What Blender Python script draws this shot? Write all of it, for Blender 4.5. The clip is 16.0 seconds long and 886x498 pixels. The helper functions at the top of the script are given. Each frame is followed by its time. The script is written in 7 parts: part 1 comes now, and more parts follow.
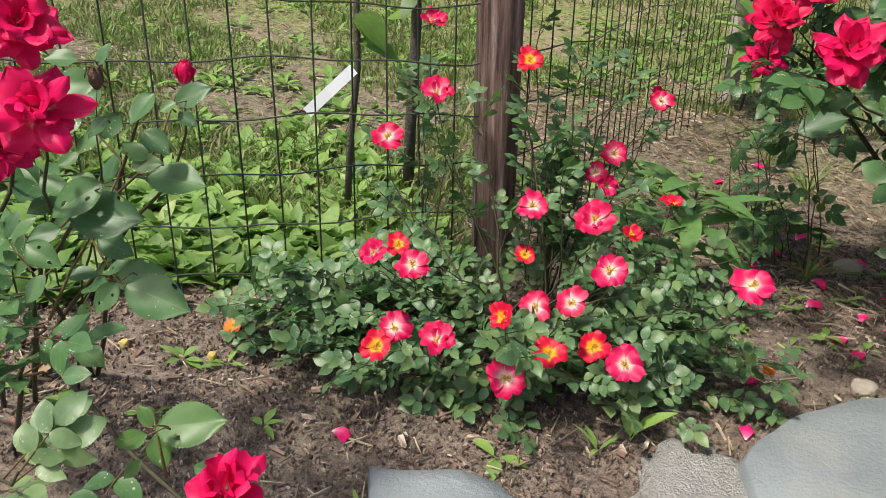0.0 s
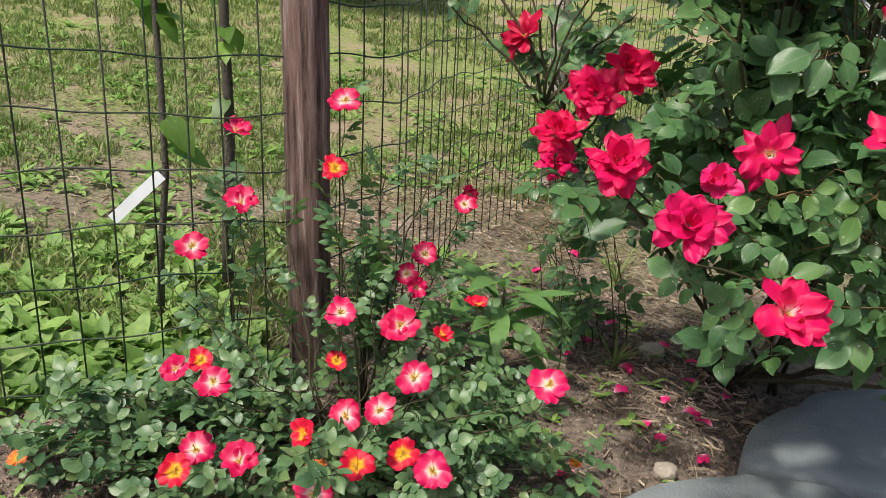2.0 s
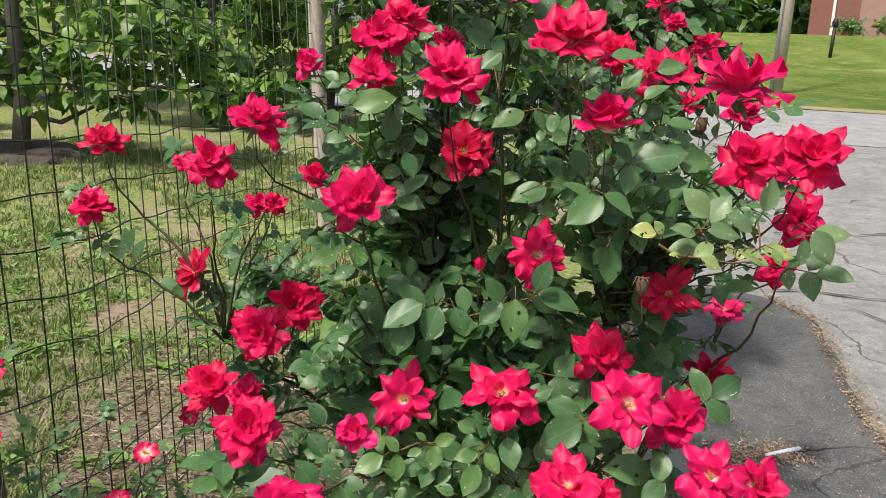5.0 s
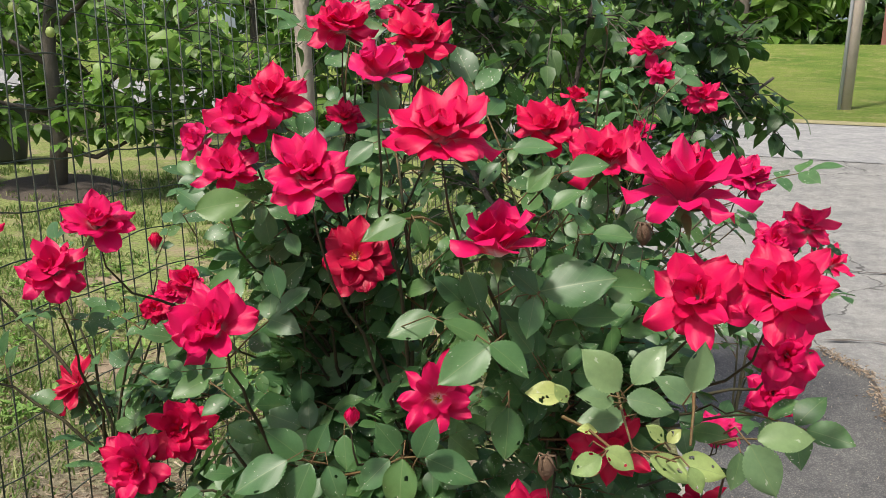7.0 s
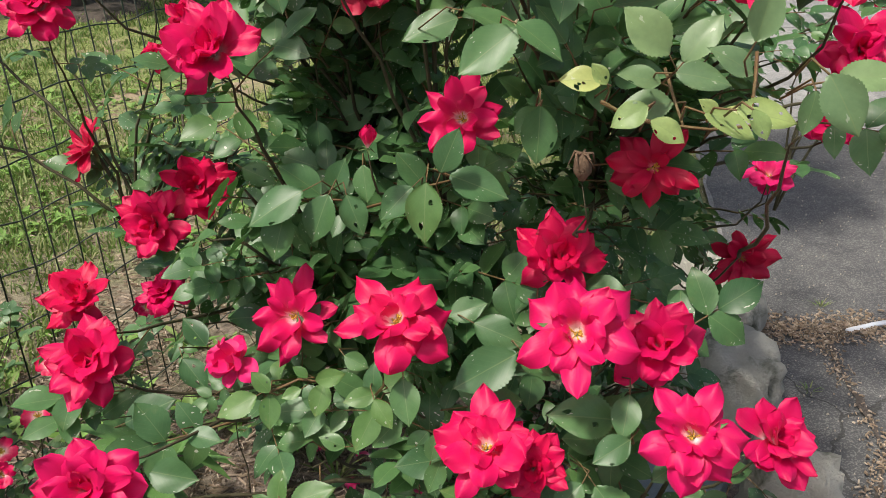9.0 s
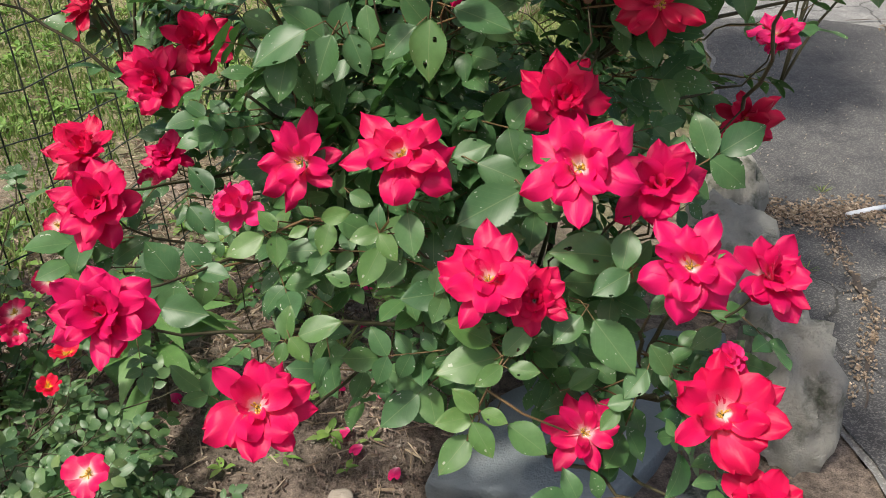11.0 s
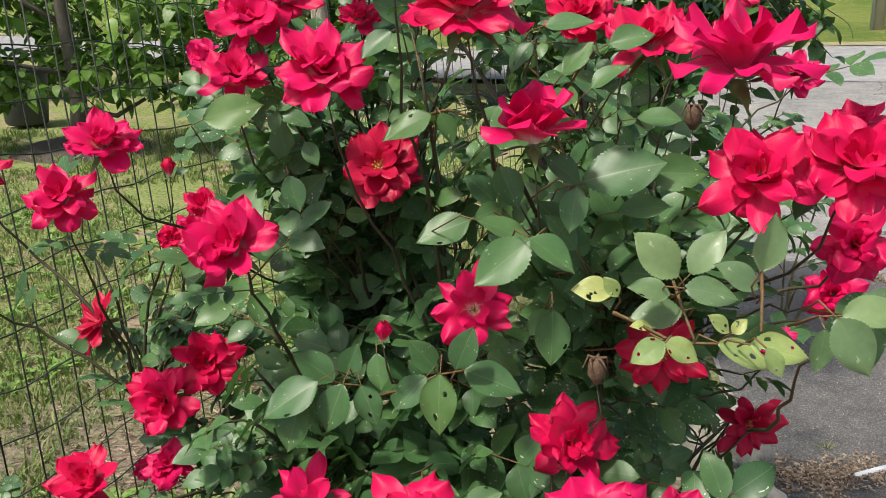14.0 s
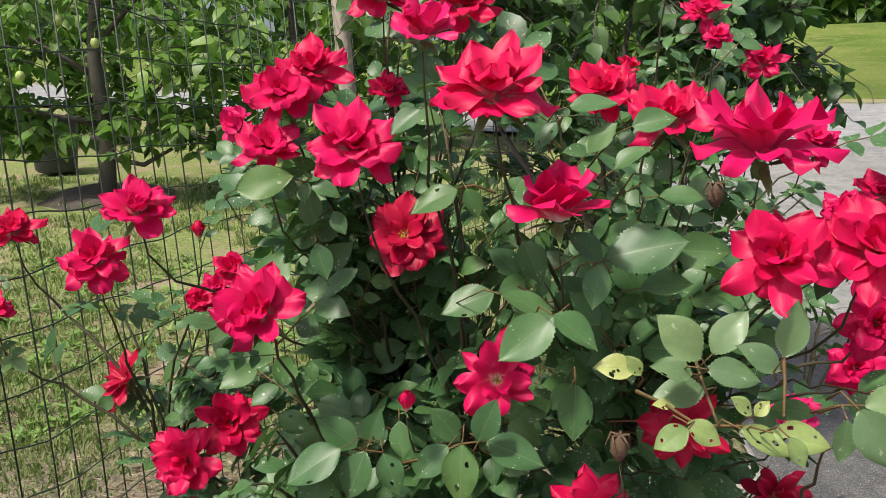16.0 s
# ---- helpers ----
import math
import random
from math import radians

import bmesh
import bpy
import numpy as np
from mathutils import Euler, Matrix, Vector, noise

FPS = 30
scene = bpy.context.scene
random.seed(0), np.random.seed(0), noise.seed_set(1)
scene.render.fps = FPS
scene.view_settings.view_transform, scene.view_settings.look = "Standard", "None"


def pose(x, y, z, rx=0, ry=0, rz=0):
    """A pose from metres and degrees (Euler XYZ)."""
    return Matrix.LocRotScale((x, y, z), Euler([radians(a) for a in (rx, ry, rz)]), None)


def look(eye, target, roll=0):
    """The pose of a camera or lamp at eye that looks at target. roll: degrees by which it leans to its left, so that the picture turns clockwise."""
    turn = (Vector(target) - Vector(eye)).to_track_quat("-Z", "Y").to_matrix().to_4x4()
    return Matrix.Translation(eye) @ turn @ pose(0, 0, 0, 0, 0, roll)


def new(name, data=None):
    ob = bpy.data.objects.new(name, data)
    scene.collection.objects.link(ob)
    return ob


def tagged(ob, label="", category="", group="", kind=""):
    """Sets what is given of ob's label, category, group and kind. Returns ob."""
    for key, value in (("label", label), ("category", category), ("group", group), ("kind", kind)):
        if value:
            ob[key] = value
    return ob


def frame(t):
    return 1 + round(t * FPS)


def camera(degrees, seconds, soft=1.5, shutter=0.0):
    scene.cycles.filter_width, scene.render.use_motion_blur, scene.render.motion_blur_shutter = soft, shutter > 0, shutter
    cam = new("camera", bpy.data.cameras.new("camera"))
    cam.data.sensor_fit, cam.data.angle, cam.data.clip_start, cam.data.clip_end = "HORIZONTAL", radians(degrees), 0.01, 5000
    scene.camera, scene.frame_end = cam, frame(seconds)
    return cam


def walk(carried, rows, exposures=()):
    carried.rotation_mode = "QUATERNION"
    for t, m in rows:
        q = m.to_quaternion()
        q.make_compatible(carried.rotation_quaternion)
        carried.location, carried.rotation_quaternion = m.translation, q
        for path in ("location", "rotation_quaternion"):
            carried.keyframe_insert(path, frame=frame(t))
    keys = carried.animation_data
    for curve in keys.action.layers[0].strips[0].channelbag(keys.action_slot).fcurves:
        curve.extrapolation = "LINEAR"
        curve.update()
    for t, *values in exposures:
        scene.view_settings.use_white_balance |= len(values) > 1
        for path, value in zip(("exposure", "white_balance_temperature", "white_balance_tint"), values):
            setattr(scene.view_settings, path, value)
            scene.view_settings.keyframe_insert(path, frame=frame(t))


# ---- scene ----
cam = camera(56.1, 16.0, 0.7)
PATH = [
    (0, (0.0822, -0.0253, 0.6067), (-0.2678, 1.3525, -0.0837), 5.4),
    (0.5, (0.079, -0.015, 0.6036), (-0.2662, 1.3651, -0.0822), 5.5),
    (1, (0.0837, -0.0118, 0.6059), (-0.2552, 1.3754, -0.0711), 5.8),
    (1.5, (0.0877, -0.0174, 0.6123), (-0.1935, 1.4015, -0.0229), 6.3),
    (2, (0.1335, -0.0055, 0.6486), (0.0277, 1.4805, 0.1209), 7.1),
    (2.2, (0.1754, -0.0095, 0.6889), (0.1225, 1.4963, 0.2141), 6.9),
    (2.5, (0.1943, -0.0316, 0.7134), (0.252, 1.4994, 0.3271), 7.3),
    (3, (0.2733, -0.0024, 0.7379), (0.3847, 1.55, 0.4637), 7.3),
    (3.2, (0.2939, 0.0103, 0.7473), (0.3966, 1.5666, 0.4985), 7.2),
    (5.3, (0.4227, 0.0735, 0.839), (0.5538, 1.6187, 0.5372), 3.0),
    (5.5, (0.4582, 0.0988, 0.8516), (0.5965, 1.6432, 0.5467), 2.8),
    (6, (0.493, 0.1572, 0.8682), (0.5878, 1.7056, 0.5712), 2.6),
    (6.5, (0.5088, 0.207, 0.8706), (0.5506, 1.7617, 0.5893), 2.8),
    (7, (0.5538, 0.2647, 0.8967), (0.5483, 1.8217, 0.6281), 2.5),
    (7.5, (0.5641, 0.2915, 0.9069), (0.5064, 1.847, 0.6344), 2.2),
    (8, (0.5609, 0.3049, 0.8911), (0.4819, 1.8454, 0.5514), 1.4),
    (8.5, (0.5577, 0.32, 0.8398), (0.4748, 1.8281, 0.376), 0.8),
    (9, (0.5664, 0.3073, 0.7939), (0.4993, 1.7743, 0.2109), 0.0),
    (9.5, (0.5727, 0.2931, 0.7663), (0.5159, 1.7222, 0.0948), -0.3),
    (9.7, (0.5751, 0.2868, 0.7639), (0.5206, 1.7048, 0.0695), -0.2),
    (11.8, (0.5459, 0.2781, 0.741), (0.4701, 1.6716, 0.0008), -0.0),
    (12, (0.5412, 0.2804, 0.7513), (0.4582, 1.6874, 0.0363), -0.4),
    (12.5, (0.5467, 0.2978, 0.7884), (0.4558, 1.7348, 0.1382), -1.2),
    (13, (0.5467, 0.3113, 0.8161), (0.4598, 1.7807, 0.2433), -1.4),
    (13.5, (0.5475, 0.3128, 0.8295), (0.4732, 1.8241, 0.3721), -1.0),
    (14, (0.5506, 0.3089, 0.85), (0.4961, 1.8454, 0.4859), -0.6),
    (14.5, (0.553, 0.3073, 0.8564), (0.5269, 1.8597, 0.5593), -0.5),
    (15, (0.5648, 0.3089, 0.8666), (0.5538, 1.8644, 0.5901), -0.7),
    (15.5, (0.5641, 0.3034, 0.869), (0.538, 1.8605, 0.6012), -0.7),
    (16, (0.5467, 0.301, 0.869), (0.4558, 1.8541, 0.5965), -0.0),
]
walk(cam, [(t, look(eye, target, roll)) for t, eye, target, roll in PATH])

# ---- light ----
world = bpy.data.worlds.new("sky")
scene.world = world
world.use_nodes = True
_wn = world.node_tree
_sky = _wn.nodes.new("ShaderNodeTexSky")
_sky.sky_type = "NISHITA"
_sky.sun_disc = False
_sky.sun_elevation, _sky.sun_rotation = radians(60), radians(224)
_sky.dust_density, _sky.air_density = 5.0, 1.0
_wn.links.new(_sky.outputs["Color"], _wn.nodes["Background"].inputs["Color"])
_wn.nodes["Background"].inputs["Strength"].default_value = 0.125
sun = new("sun", bpy.data.lights.new("sun", "SUN"))
sun.data.energy, sun.data.angle, sun.data.color = 3.5, radians(5), (1.0, 0.945, 0.84)
sun.matrix_world = look((0.3 - 3.0, 1.0 - 3.1, 7.5), (0.3, 1.0, 0))
scene.view_settings.exposure = 0.36

# ---- materials ----


class Mat:
    """A node material, with short ways to add nodes."""

    def __init__(self, name):
        self.m = bpy.data.materials.new(name)
        self.m.use_nodes = True
        self.t = self.m.node_tree
        self.b = self.t.nodes["Principled BSDF"]
        self.out = self.t.nodes["Material Output"]

    def n(self, kind, **vals):
        nd = self.t.nodes.new(kind)
        for k, v in vals.items():
            nd.inputs[k].default_value = v
        return nd

    def l(self, a, b):
        self.t.links.new(a, b)

    def coords(self):
        return self.n("ShaderNodeTexCoord").outputs["Object"]

    def noise(self, scale, detail=4.0, rough=0.6, vec=None):
        nd = self.n("ShaderNodeTexNoise", Scale=scale, Detail=detail, Roughness=rough)
        self.l(vec if vec is not None else self.coords(), nd.inputs["Vector"])
        return nd.outputs["Fac"]

    def ramp(self, fac, stops):
        r = self.n("ShaderNodeValToRGB")
        e = r.color_ramp.elements
        while len(e) < len(stops):
            e.new(0.5)
        for el, (p, c) in zip(e, stops):
            el.position, el.color = p, (*c, 1) if len(c) == 3 else c
        self.l(fac, r.inputs["Fac"])
        return r.outputs["Color"]

    def mix(self, fac, a, b, mode="MIX"):
        nd = self.t.nodes.new("ShaderNodeMix")
        nd.data_type, nd.blend_type = "RGBA", mode
        for sock, v in ((nd.inputs[0], fac), (nd.inputs[6], a), (nd.inputs[7], b)):
            if isinstance(v, (int, float)):
                sock.default_value = v
            elif isinstance(v, tuple):
                sock.default_value = (*v, 1)
            else:
                self.l(v, sock)
        return nd.outputs[2]

    def math(self, op, a, b=0.0):
        nd = self.t.nodes.new("ShaderNodeMath")
        nd.operation = op
        for sock, v in ((nd.inputs[0], a), (nd.inputs[1], b)):
            if isinstance(v, (int, float)):
                sock.default_value = v
            else:
                self.l(v, sock)
        return nd.outputs[0]

    def bump(self, fac, strength=0.3, dist=0.002):
        nd = self.n("ShaderNodeBump", Strength=strength, Distance=dist)
        self.l(fac, nd.inputs["Height"])
        self.l(nd.outputs["Normal"], self.b.inputs["Normal"])

    def done(self, colour=None, rough=0.6, metal=0.0, spec=0.5):
        if colour is not None:
            if isinstance(colour, tuple):
                self.b.inputs["Base Color"].default_value = (*colour, 1)
            else:
                self.l(colour, self.b.inputs["Base Color"])
        if isinstance(rough, (int, float)):
            self.b.inputs["Roughness"].default_value = rough
        else:
            self.l(rough, self.b.inputs["Roughness"])
        self.b.inputs["Metallic"].default_value = metal
        self.b.inputs["Specular IOR Level"].default_value = spec
        return self.m

    def thin(self, colour, share):
        """Lets part of the light through, as a leaf or petal does."""
        tr = self.t.nodes.new("ShaderNodeBsdfTranslucent")
        self.l(colour, tr.inputs["Color"])
        mx = self.n("ShaderNodeMixShader", Fac=share)
        self.l(self.b.outputs[0], mx.inputs[1])
        self.l(tr.outputs[0], mx.inputs[2])
        self.l(mx.outputs[0], self.out.inputs["Surface"])


def vary(m):
    a = m.t.nodes.new("ShaderNodeObjectInfo").outputs["Random"]
    b = m.t.nodes.new("ShaderNodeNewGeometry").outputs["Random Per Island"]
    return m.math("FRACT", m.math("ADD", a, b))


def uv_axes(m):
    uv = m.t.nodes.new("ShaderNodeUVMap")
    sep = m.t.nodes.new("ShaderNodeSeparateXYZ")
    m.l(uv.outputs[0], sep.inputs[0])
    return sep.outputs[0], sep.outputs[1]


def leaf_material(name, tones, rough=0.42, specks=0.5, veins=0.5, share=0.22, spec=0.5, mottle=0.0):
    m = Mat(name)
    v = vary(m)
    base = m.ramp(v, [(i / (len(tones) - 1), c) for i, c in enumerate(tones)])
    co = m.coords()
    blotch = m.noise(70, 5, 0.65, co)
    base = m.mix(0.45, base, m.ramp(blotch, [(0.32, (0.3, 0.32, 0.3)), (0.68, (0.7, 0.7, 0.64))]), "OVERLAY")
    ux, uy = uv_axes(m)
    side = m.math("ABSOLUTE", m.math("SUBTRACT", ux, 0.5))
    rib = m.math("LESS_THAN", side, 0.013)
    herring = m.math("SINE", m.math("MULTIPLY", m.math("SUBTRACT", uy, m.math("MULTIPLY", side, 0.8)), 52.0))
    lines = m.math("GREATER_THAN", herring, 0.93)
    vein = m.math("MULTIPLY", m.math("MAXIMUM", m.math("MULTIPLY", rib, 0.8), m.math("MULTIPLY", lines, 0.16)), veins)
    base = m.mix(vein, base, (0.2, 0.27, 0.11))
    if mottle:
        sick = m.ramp(m.noise(55, 5, 0.7, co), [(0.56, (0, 0, 0)), (0.68, (1, 1, 1))])
        base = m.mix(m.math("MULTIPLY", sick, mottle), base, (0.26, 0.23, 0.09))
    if specks:
        mp = m.t.nodes.new("ShaderNodeMapping")
        mp.inputs["Scale"].default_value = (1.0, 0.42, 1.0)
        mp.inputs["Rotation"].default_value = (0, 0, 0.7)
        m.l(co, mp.inputs["Vector"])
        dots = m.math("GREATER_THAN", m.noise(430, 1, 0.5, mp.outputs[0]), 0.69)
        where = m.math("GREATER_THAN", m.noise(34, 2, 0.6, co), 0.5)
        base = m.mix(m.math("MULTIPLY", m.math("MULTIPLY", dots, where), specks), base, (0.6, 0.62, 0.5))
    m.bump(m.math("ADD", m.math("MULTIPLY", herring, 0.05), blotch), 0.2, 0.0006)
    mat = m.done(base, rough, 0, spec)
    m.thin(m.mix(0.5, base, (0.09, 0.25, 0.025)), share)
    return mat


LEAF_ROSE = leaf_material("rose_leaf", [(0.042, 0.108, 0.042), (0.07, 0.16, 0.06), (0.09, 0.192, 0.065), (0.053, 0.13, 0.052), (0.1, 0.2, 0.062)], rough=0.42, specks=0.8, share=0.26, spec=0.45, mottle=0.12)
LEAF_YOUNG = leaf_material("young_rose_leaf", [(0.072, 0.165, 0.05), (0.1, 0.205, 0.056), (0.13, 0.24, 0.064), (0.085, 0.18, 0.055)], rough=0.42, specks=0.6, share=0.32, spec=0.5, mottle=0.45)
LEAF_EATEN = leaf_material("eaten_rose_leaf", [(0.26, 0.35, 0.12), (0.34, 0.42, 0.14), (0.42, 0.47, 0.16), (0.22, 0.33, 0.12)], rough=0.45, specks=0.5, share=0.32, mottle=0.25)
LEAF_PALE = leaf_material("pale_rose_leaf", [(0.11, 0.19, 0.09), (0.14, 0.23, 0.11), (0.17, 0.265, 0.12), (0.2, 0.29, 0.12)], specks=0.4, share=0.3)
LEAF_MINI = leaf_material("small_rose_leaf", [(0.07, 0.15, 0.068), (0.095, 0.185, 0.08), (0.13, 0.225, 0.085), (0.075, 0.16, 0.075), (0.16, 0.24, 0.085)], specks=0.45, share=0.3)
LEAF_WEED = leaf_material("weed_leaf", [(0.13, 0.25, 0.045), (0.2, 0.35, 0.075), (0.27, 0.42, 0.1), (0.14, 0.26, 0.055), (0.32, 0.43, 0.14)], rough=0.55, specks=0.0, share=0.35)
LEAF_DOCK = leaf_material("dock_leaf", [(0.1, 0.22, 0.06), (0.14, 0.27, 0.08)], rough=0.5, specks=0.15, share=0.3)
LEAF_TREE = leaf_material("tree_leaf", [(0.1, 0.2, 0.033), (0.16, 0.3, 0.05), (0.26, 0.41, 0.075), (0.06, 0.14, 0.028), (0.2, 0.31, 0.085)], rough=0.45, specks=0.0, share=0.46)
LEAF_DARK = leaf_material("dark_shrub_leaf", [(0.03, 0.07, 0.025), (0.05, 0.11, 0.035), (0.08, 0.15, 0.04)], rough=0.45, specks=0.0, share=0.3)
BLADE = leaf_material("grass_blade", [(0.11, 0.2, 0.04), (0.18, 0.26, 0.065), (0.27, 0.28, 0.11), (0.1, 0.18, 0.035), (0.3, 0.25, 0.14)], rough=0.6, specks=0.0, veins=0.0, share=0.3)
LEAF_DRY = leaf_material("dry_leaf", [(0.2, 0.13, 0.08), (0.3, 0.21, 0.13), (0.14, 0.09, 0.06)], rough=0.8, specks=0.0, veins=0.3, share=0.1)


def petal_material(name, stops, edge, share=0.28, rough=0.5):
    m = Mat(name)
    ux, uy = uv_axes(m)
    n = m.noise(60, 3)
    u = m.math("ADD", uy, m.math("MULTIPLY", m.math("SUBTRACT", n, 0.5), 0.16))
    base = m.ramp(u, stops)
    own = m.t.nodes.new("ShaderNodeObjectInfo").outputs["Random"]
    each = m.t.nodes.new("ShaderNodeNewGeometry").outputs["Random Per Island"]
    v = m.math("ADD", m.math("MULTIPLY", own, 0.6), m.math("MULTIPLY", each, 0.25))
    tip = m.math("SUBTRACT", 1.0, m.ramp(uy, [(0.2, (1, 1, 1)), (0.42, (0, 0, 0))]))
    base = m.mix(m.math("MULTIPLY", v, tip), base, edge)
    streak = m.math("SINE", m.math("MULTIPLY", m.math("ADD", ux, m.math("MULTIPLY", n, 0.1)), 60.0))
    m.bump(m.math("ADD", m.math("MULTIPLY", streak, 0.5), m.math("MULTIPLY", n, 3.0)), 0.12, 0.0006)
    m.b.inputs["Sheen Weight"].default_value = 0.07
    m.b.inputs["Sheen Roughness"].default_value = 0.4
    m.b.inputs["Sheen Tint"].default_value = (1.0, 0.45, 0.55, 1)
    mat = m.done(base, 0.46, 0, 0.3)
    m.thin(base, share)
    return mat


PETAL_RED = petal_material("red_petal", [(0.0, (0.96, 0.86, 0.82)), (0.16, (0.94, 0.6, 0.64)), (0.34, (0.82, 0.07, 0.17)), (0.58, (0.7, 0.003, 0.07)), (1.0, (0.6, 0.001, 0.047))], (0.72, 0.006, 0.145), share=0.32)
PETAL_DARK = petal_material("deep_red_petal", [(0.0, (0.8, 0.3, 0.35)), (0.14, (0.52, 0.012, 0.06)), (1.0, (0.42, 0.0, 0.035))], (0.5, 0.0, 0.045), share=0.22)
PETAL_PINK = petal_material("faded_pink_petal", [(0.0, (0.92, 0.6, 0.68)), (0.2, (0.86, 0.16, 0.34)), (0.6, (0.76, 0.02, 0.17)), (1.0, (0.66, 0.004, 0.12))], (0.78, 0.02, 0.18))
PETAL_EYE = petal_material("white_eyed_petal", [(0.0, (0.85, 0.6, 0.12)), (0.12, (0.9, 0.72, 0.5)), (0.27, (0.92, 0.6, 0.6)), (0.48, (0.8, 0.1, 0.2)), (0.68, (0.64, 0.006, 0.085)), (1.0, (0.56, 0.0, 0.05))], (0.64, 0.0, 0.1))
PETAL_YELLOW = petal_material("yellow_eyed_petal", [(0.0, (0.85, 0.4, 0.01)), (0.34, (0.9, 0.52, 0.03)), (0.44, (0.82, 0.16, 0.04)), (0.55, (0.66, 0.008, 0.04)), (1.0, (0.58, 0.0, 0.03))], (0.66, 0.0, 0.04))
PETAL_ORANGE = petal_material("faded_orange_petal", [(0.0, (0.85, 0.5, 0.05)), (0.5, (0.85, 0.3, 0.03)), (1.0, (0.75, 0.12, 0.05))], (0.8, 0.2, 0.05))
PETAL_MAGENTA = petal_material("magenta_petal", [(0.0, (0.92, 0.5, 0.6)), (0.16, (0.78, 0.06, 0.22)), (0.6, (0.68, 0.004, 0.12)), (1.0, (0.58, 0.001, 0.085))], (0.72, 0.008, 0.15))
STAMEN = Mat("stamen").done((0.62, 0.4, 0.06), 0.7)
SEPAL = Mat("sepal").done((0.09, 0.16, 0.05), 0.6)


def plain_material(name, a, b, scale, rough=0.8, bumpy=0.5, dist=0.003, fine=8.0, spec=0.3, third=None, drift=0.25):
    m = Mat(name)
    v = vary(m)
    n1, n2 = m.noise(scale, 6, 0.65), m.noise(scale * fine, 4, 0.7)
    c = m.mix(n1, a, b)
    if third is not None:
        c = m.mix(m.ramp(m.noise(scale * 0.6, 5), [(0.52, (0, 0, 0)), (0.66, (1, 1, 1))]), c, third)
    c = m.mix(m.math("MULTIPLY", n2, 0.6), c, (0.5, 0.5, 0.5), "OVERLAY")
    c = m.mix(m.math("MULTIPLY", v, drift), c, (0.3, 0.27, 0.24))
    m.bump(m.math("ADD", n1, n2), bumpy, dist)
    return m.done(c, rough, 0, spec)


CANE = plain_material("green_cane", (0.035, 0.04, 0.018), (0.08, 0.065, 0.035), 40, 0.6, drift=0.03)
CANE_OLD = plain_material("brown_cane", (0.03, 0.02, 0.014), (0.085, 0.06, 0.04), 40, 0.8, drift=0.03)
CANE_RED = plain_material("reddish_stalk", (0.16, 0.06, 0.03), (0.12, 0.12, 0.04), 40, 0.5, drift=0.05)
BARK = plain_material("bark", (0.05, 0.042, 0.035), (0.14, 0.12, 0.1), 25, 0.9, 0.9, 0.006)
WIRE = plain_material("green_coated_wire", (0.012, 0.028, 0.018), (0.02, 0.04, 0.026), 60, 0.45, 0.1)
SLATE = plain_material("bluestone", (0.118, 0.138, 0.15), (0.29, 0.325, 0.335), 11, 0.55, 0.6, 0.005, 14, 0.35, (0.25, 0.265, 0.262), 0.0)
ROCK = plain_material("pale_rock", (0.34, 0.325, 0.275), (0.66, 0.64, 0.56), 26, 0.9, 1.0, 0.01, 7, 0.2, (0.13, 0.14, 0.1), 0.05)
CONCRETE = plain_material("broken_concrete", (0.4, 0.39, 0.37), (0.9, 0.88, 0.83), 55, 0.95, 1.0, 0.02, 5, 0.2)
PEBBLE = plain_material("pebble", (0.24, 0.2, 0.16), (0.45, 0.4, 0.33), 30, 0.85, 0.5)


def mixed_material(name, tones, scale):
    """Loose bits of one stuff, each of its own tone."""
    m = Mat(name)
    c = m.ramp(vary(m), [(i / (len(tones) - 1), q) for i, q in enumerate(tones)])
    n = m.noise(scale, 4, 0.7)
    c = m.mix(0.7, c, m.ramp(n, [(0.3, (0.25, 0.25, 0.25)), (0.7, (0.75, 0.75, 0.75))]), "OVERLAY")
    m.bump(n, 0.5, 0.002)
    return m.done(c, 0.95, 0, 0.2)


CRUMB = mixed_material("soil_crumb", [(0.07, 0.052, 0.042), (0.17, 0.132, 0.108), (0.11, 0.084, 0.067), (0.26, 0.21, 0.175), (0.19, 0.148, 0.12), (0.36, 0.3, 0.255)], 200)
CHIP = mixed_material("bark_chip", [(0.06, 0.042, 0.033), (0.2, 0.14, 0.11), (0.12, 0.085, 0.065), (0.36, 0.27, 0.21), (0.17, 0.1, 0.075), (0.5, 0.41, 0.34)], 120)
LITTER = mixed_material("brown_litter", [(0.12, 0.085, 0.06), (0.33, 0.255, 0.18), (0.19, 0.14, 0.1), (0.46, 0.38, 0.29), (0.25, 0.18, 0.13)], 60)
STRAW = plain_material("straw", (0.4, 0.31, 0.2), (0.55, 0.46, 0.33), 30, 0.85, 0.2)
HIP = plain_material("dry_hip", (0.07, 0.045, 0.03), (0.16, 0.1, 0.06), 60, 0.8, drift=0.03)
APPLE = plain_material("green_apple", (0.3, 0.42, 0.1), (0.42, 0.5, 0.16), 12, 0.4, 0.1)
BIN = plain_material("dark_plastic", (0.03, 0.034, 0.042), (0.05, 0.055, 0.065), 8, 0.5, 0.1)
DARK_SOIL = plain_material("dark_mulch", (0.05, 0.038, 0.03), (0.1, 0.075, 0.06), 20, 0.95, 1.0, 0.01)
TAG = Mat("white_plastic").done((0.75, 0.78, 0.82), 0.4)
YELLOW_FRUIT = plain_material("yellow_fruit", (0.5, 0.36, 0.05), (0.6, 0.48, 0.12), 60, 0.5, 0.1)


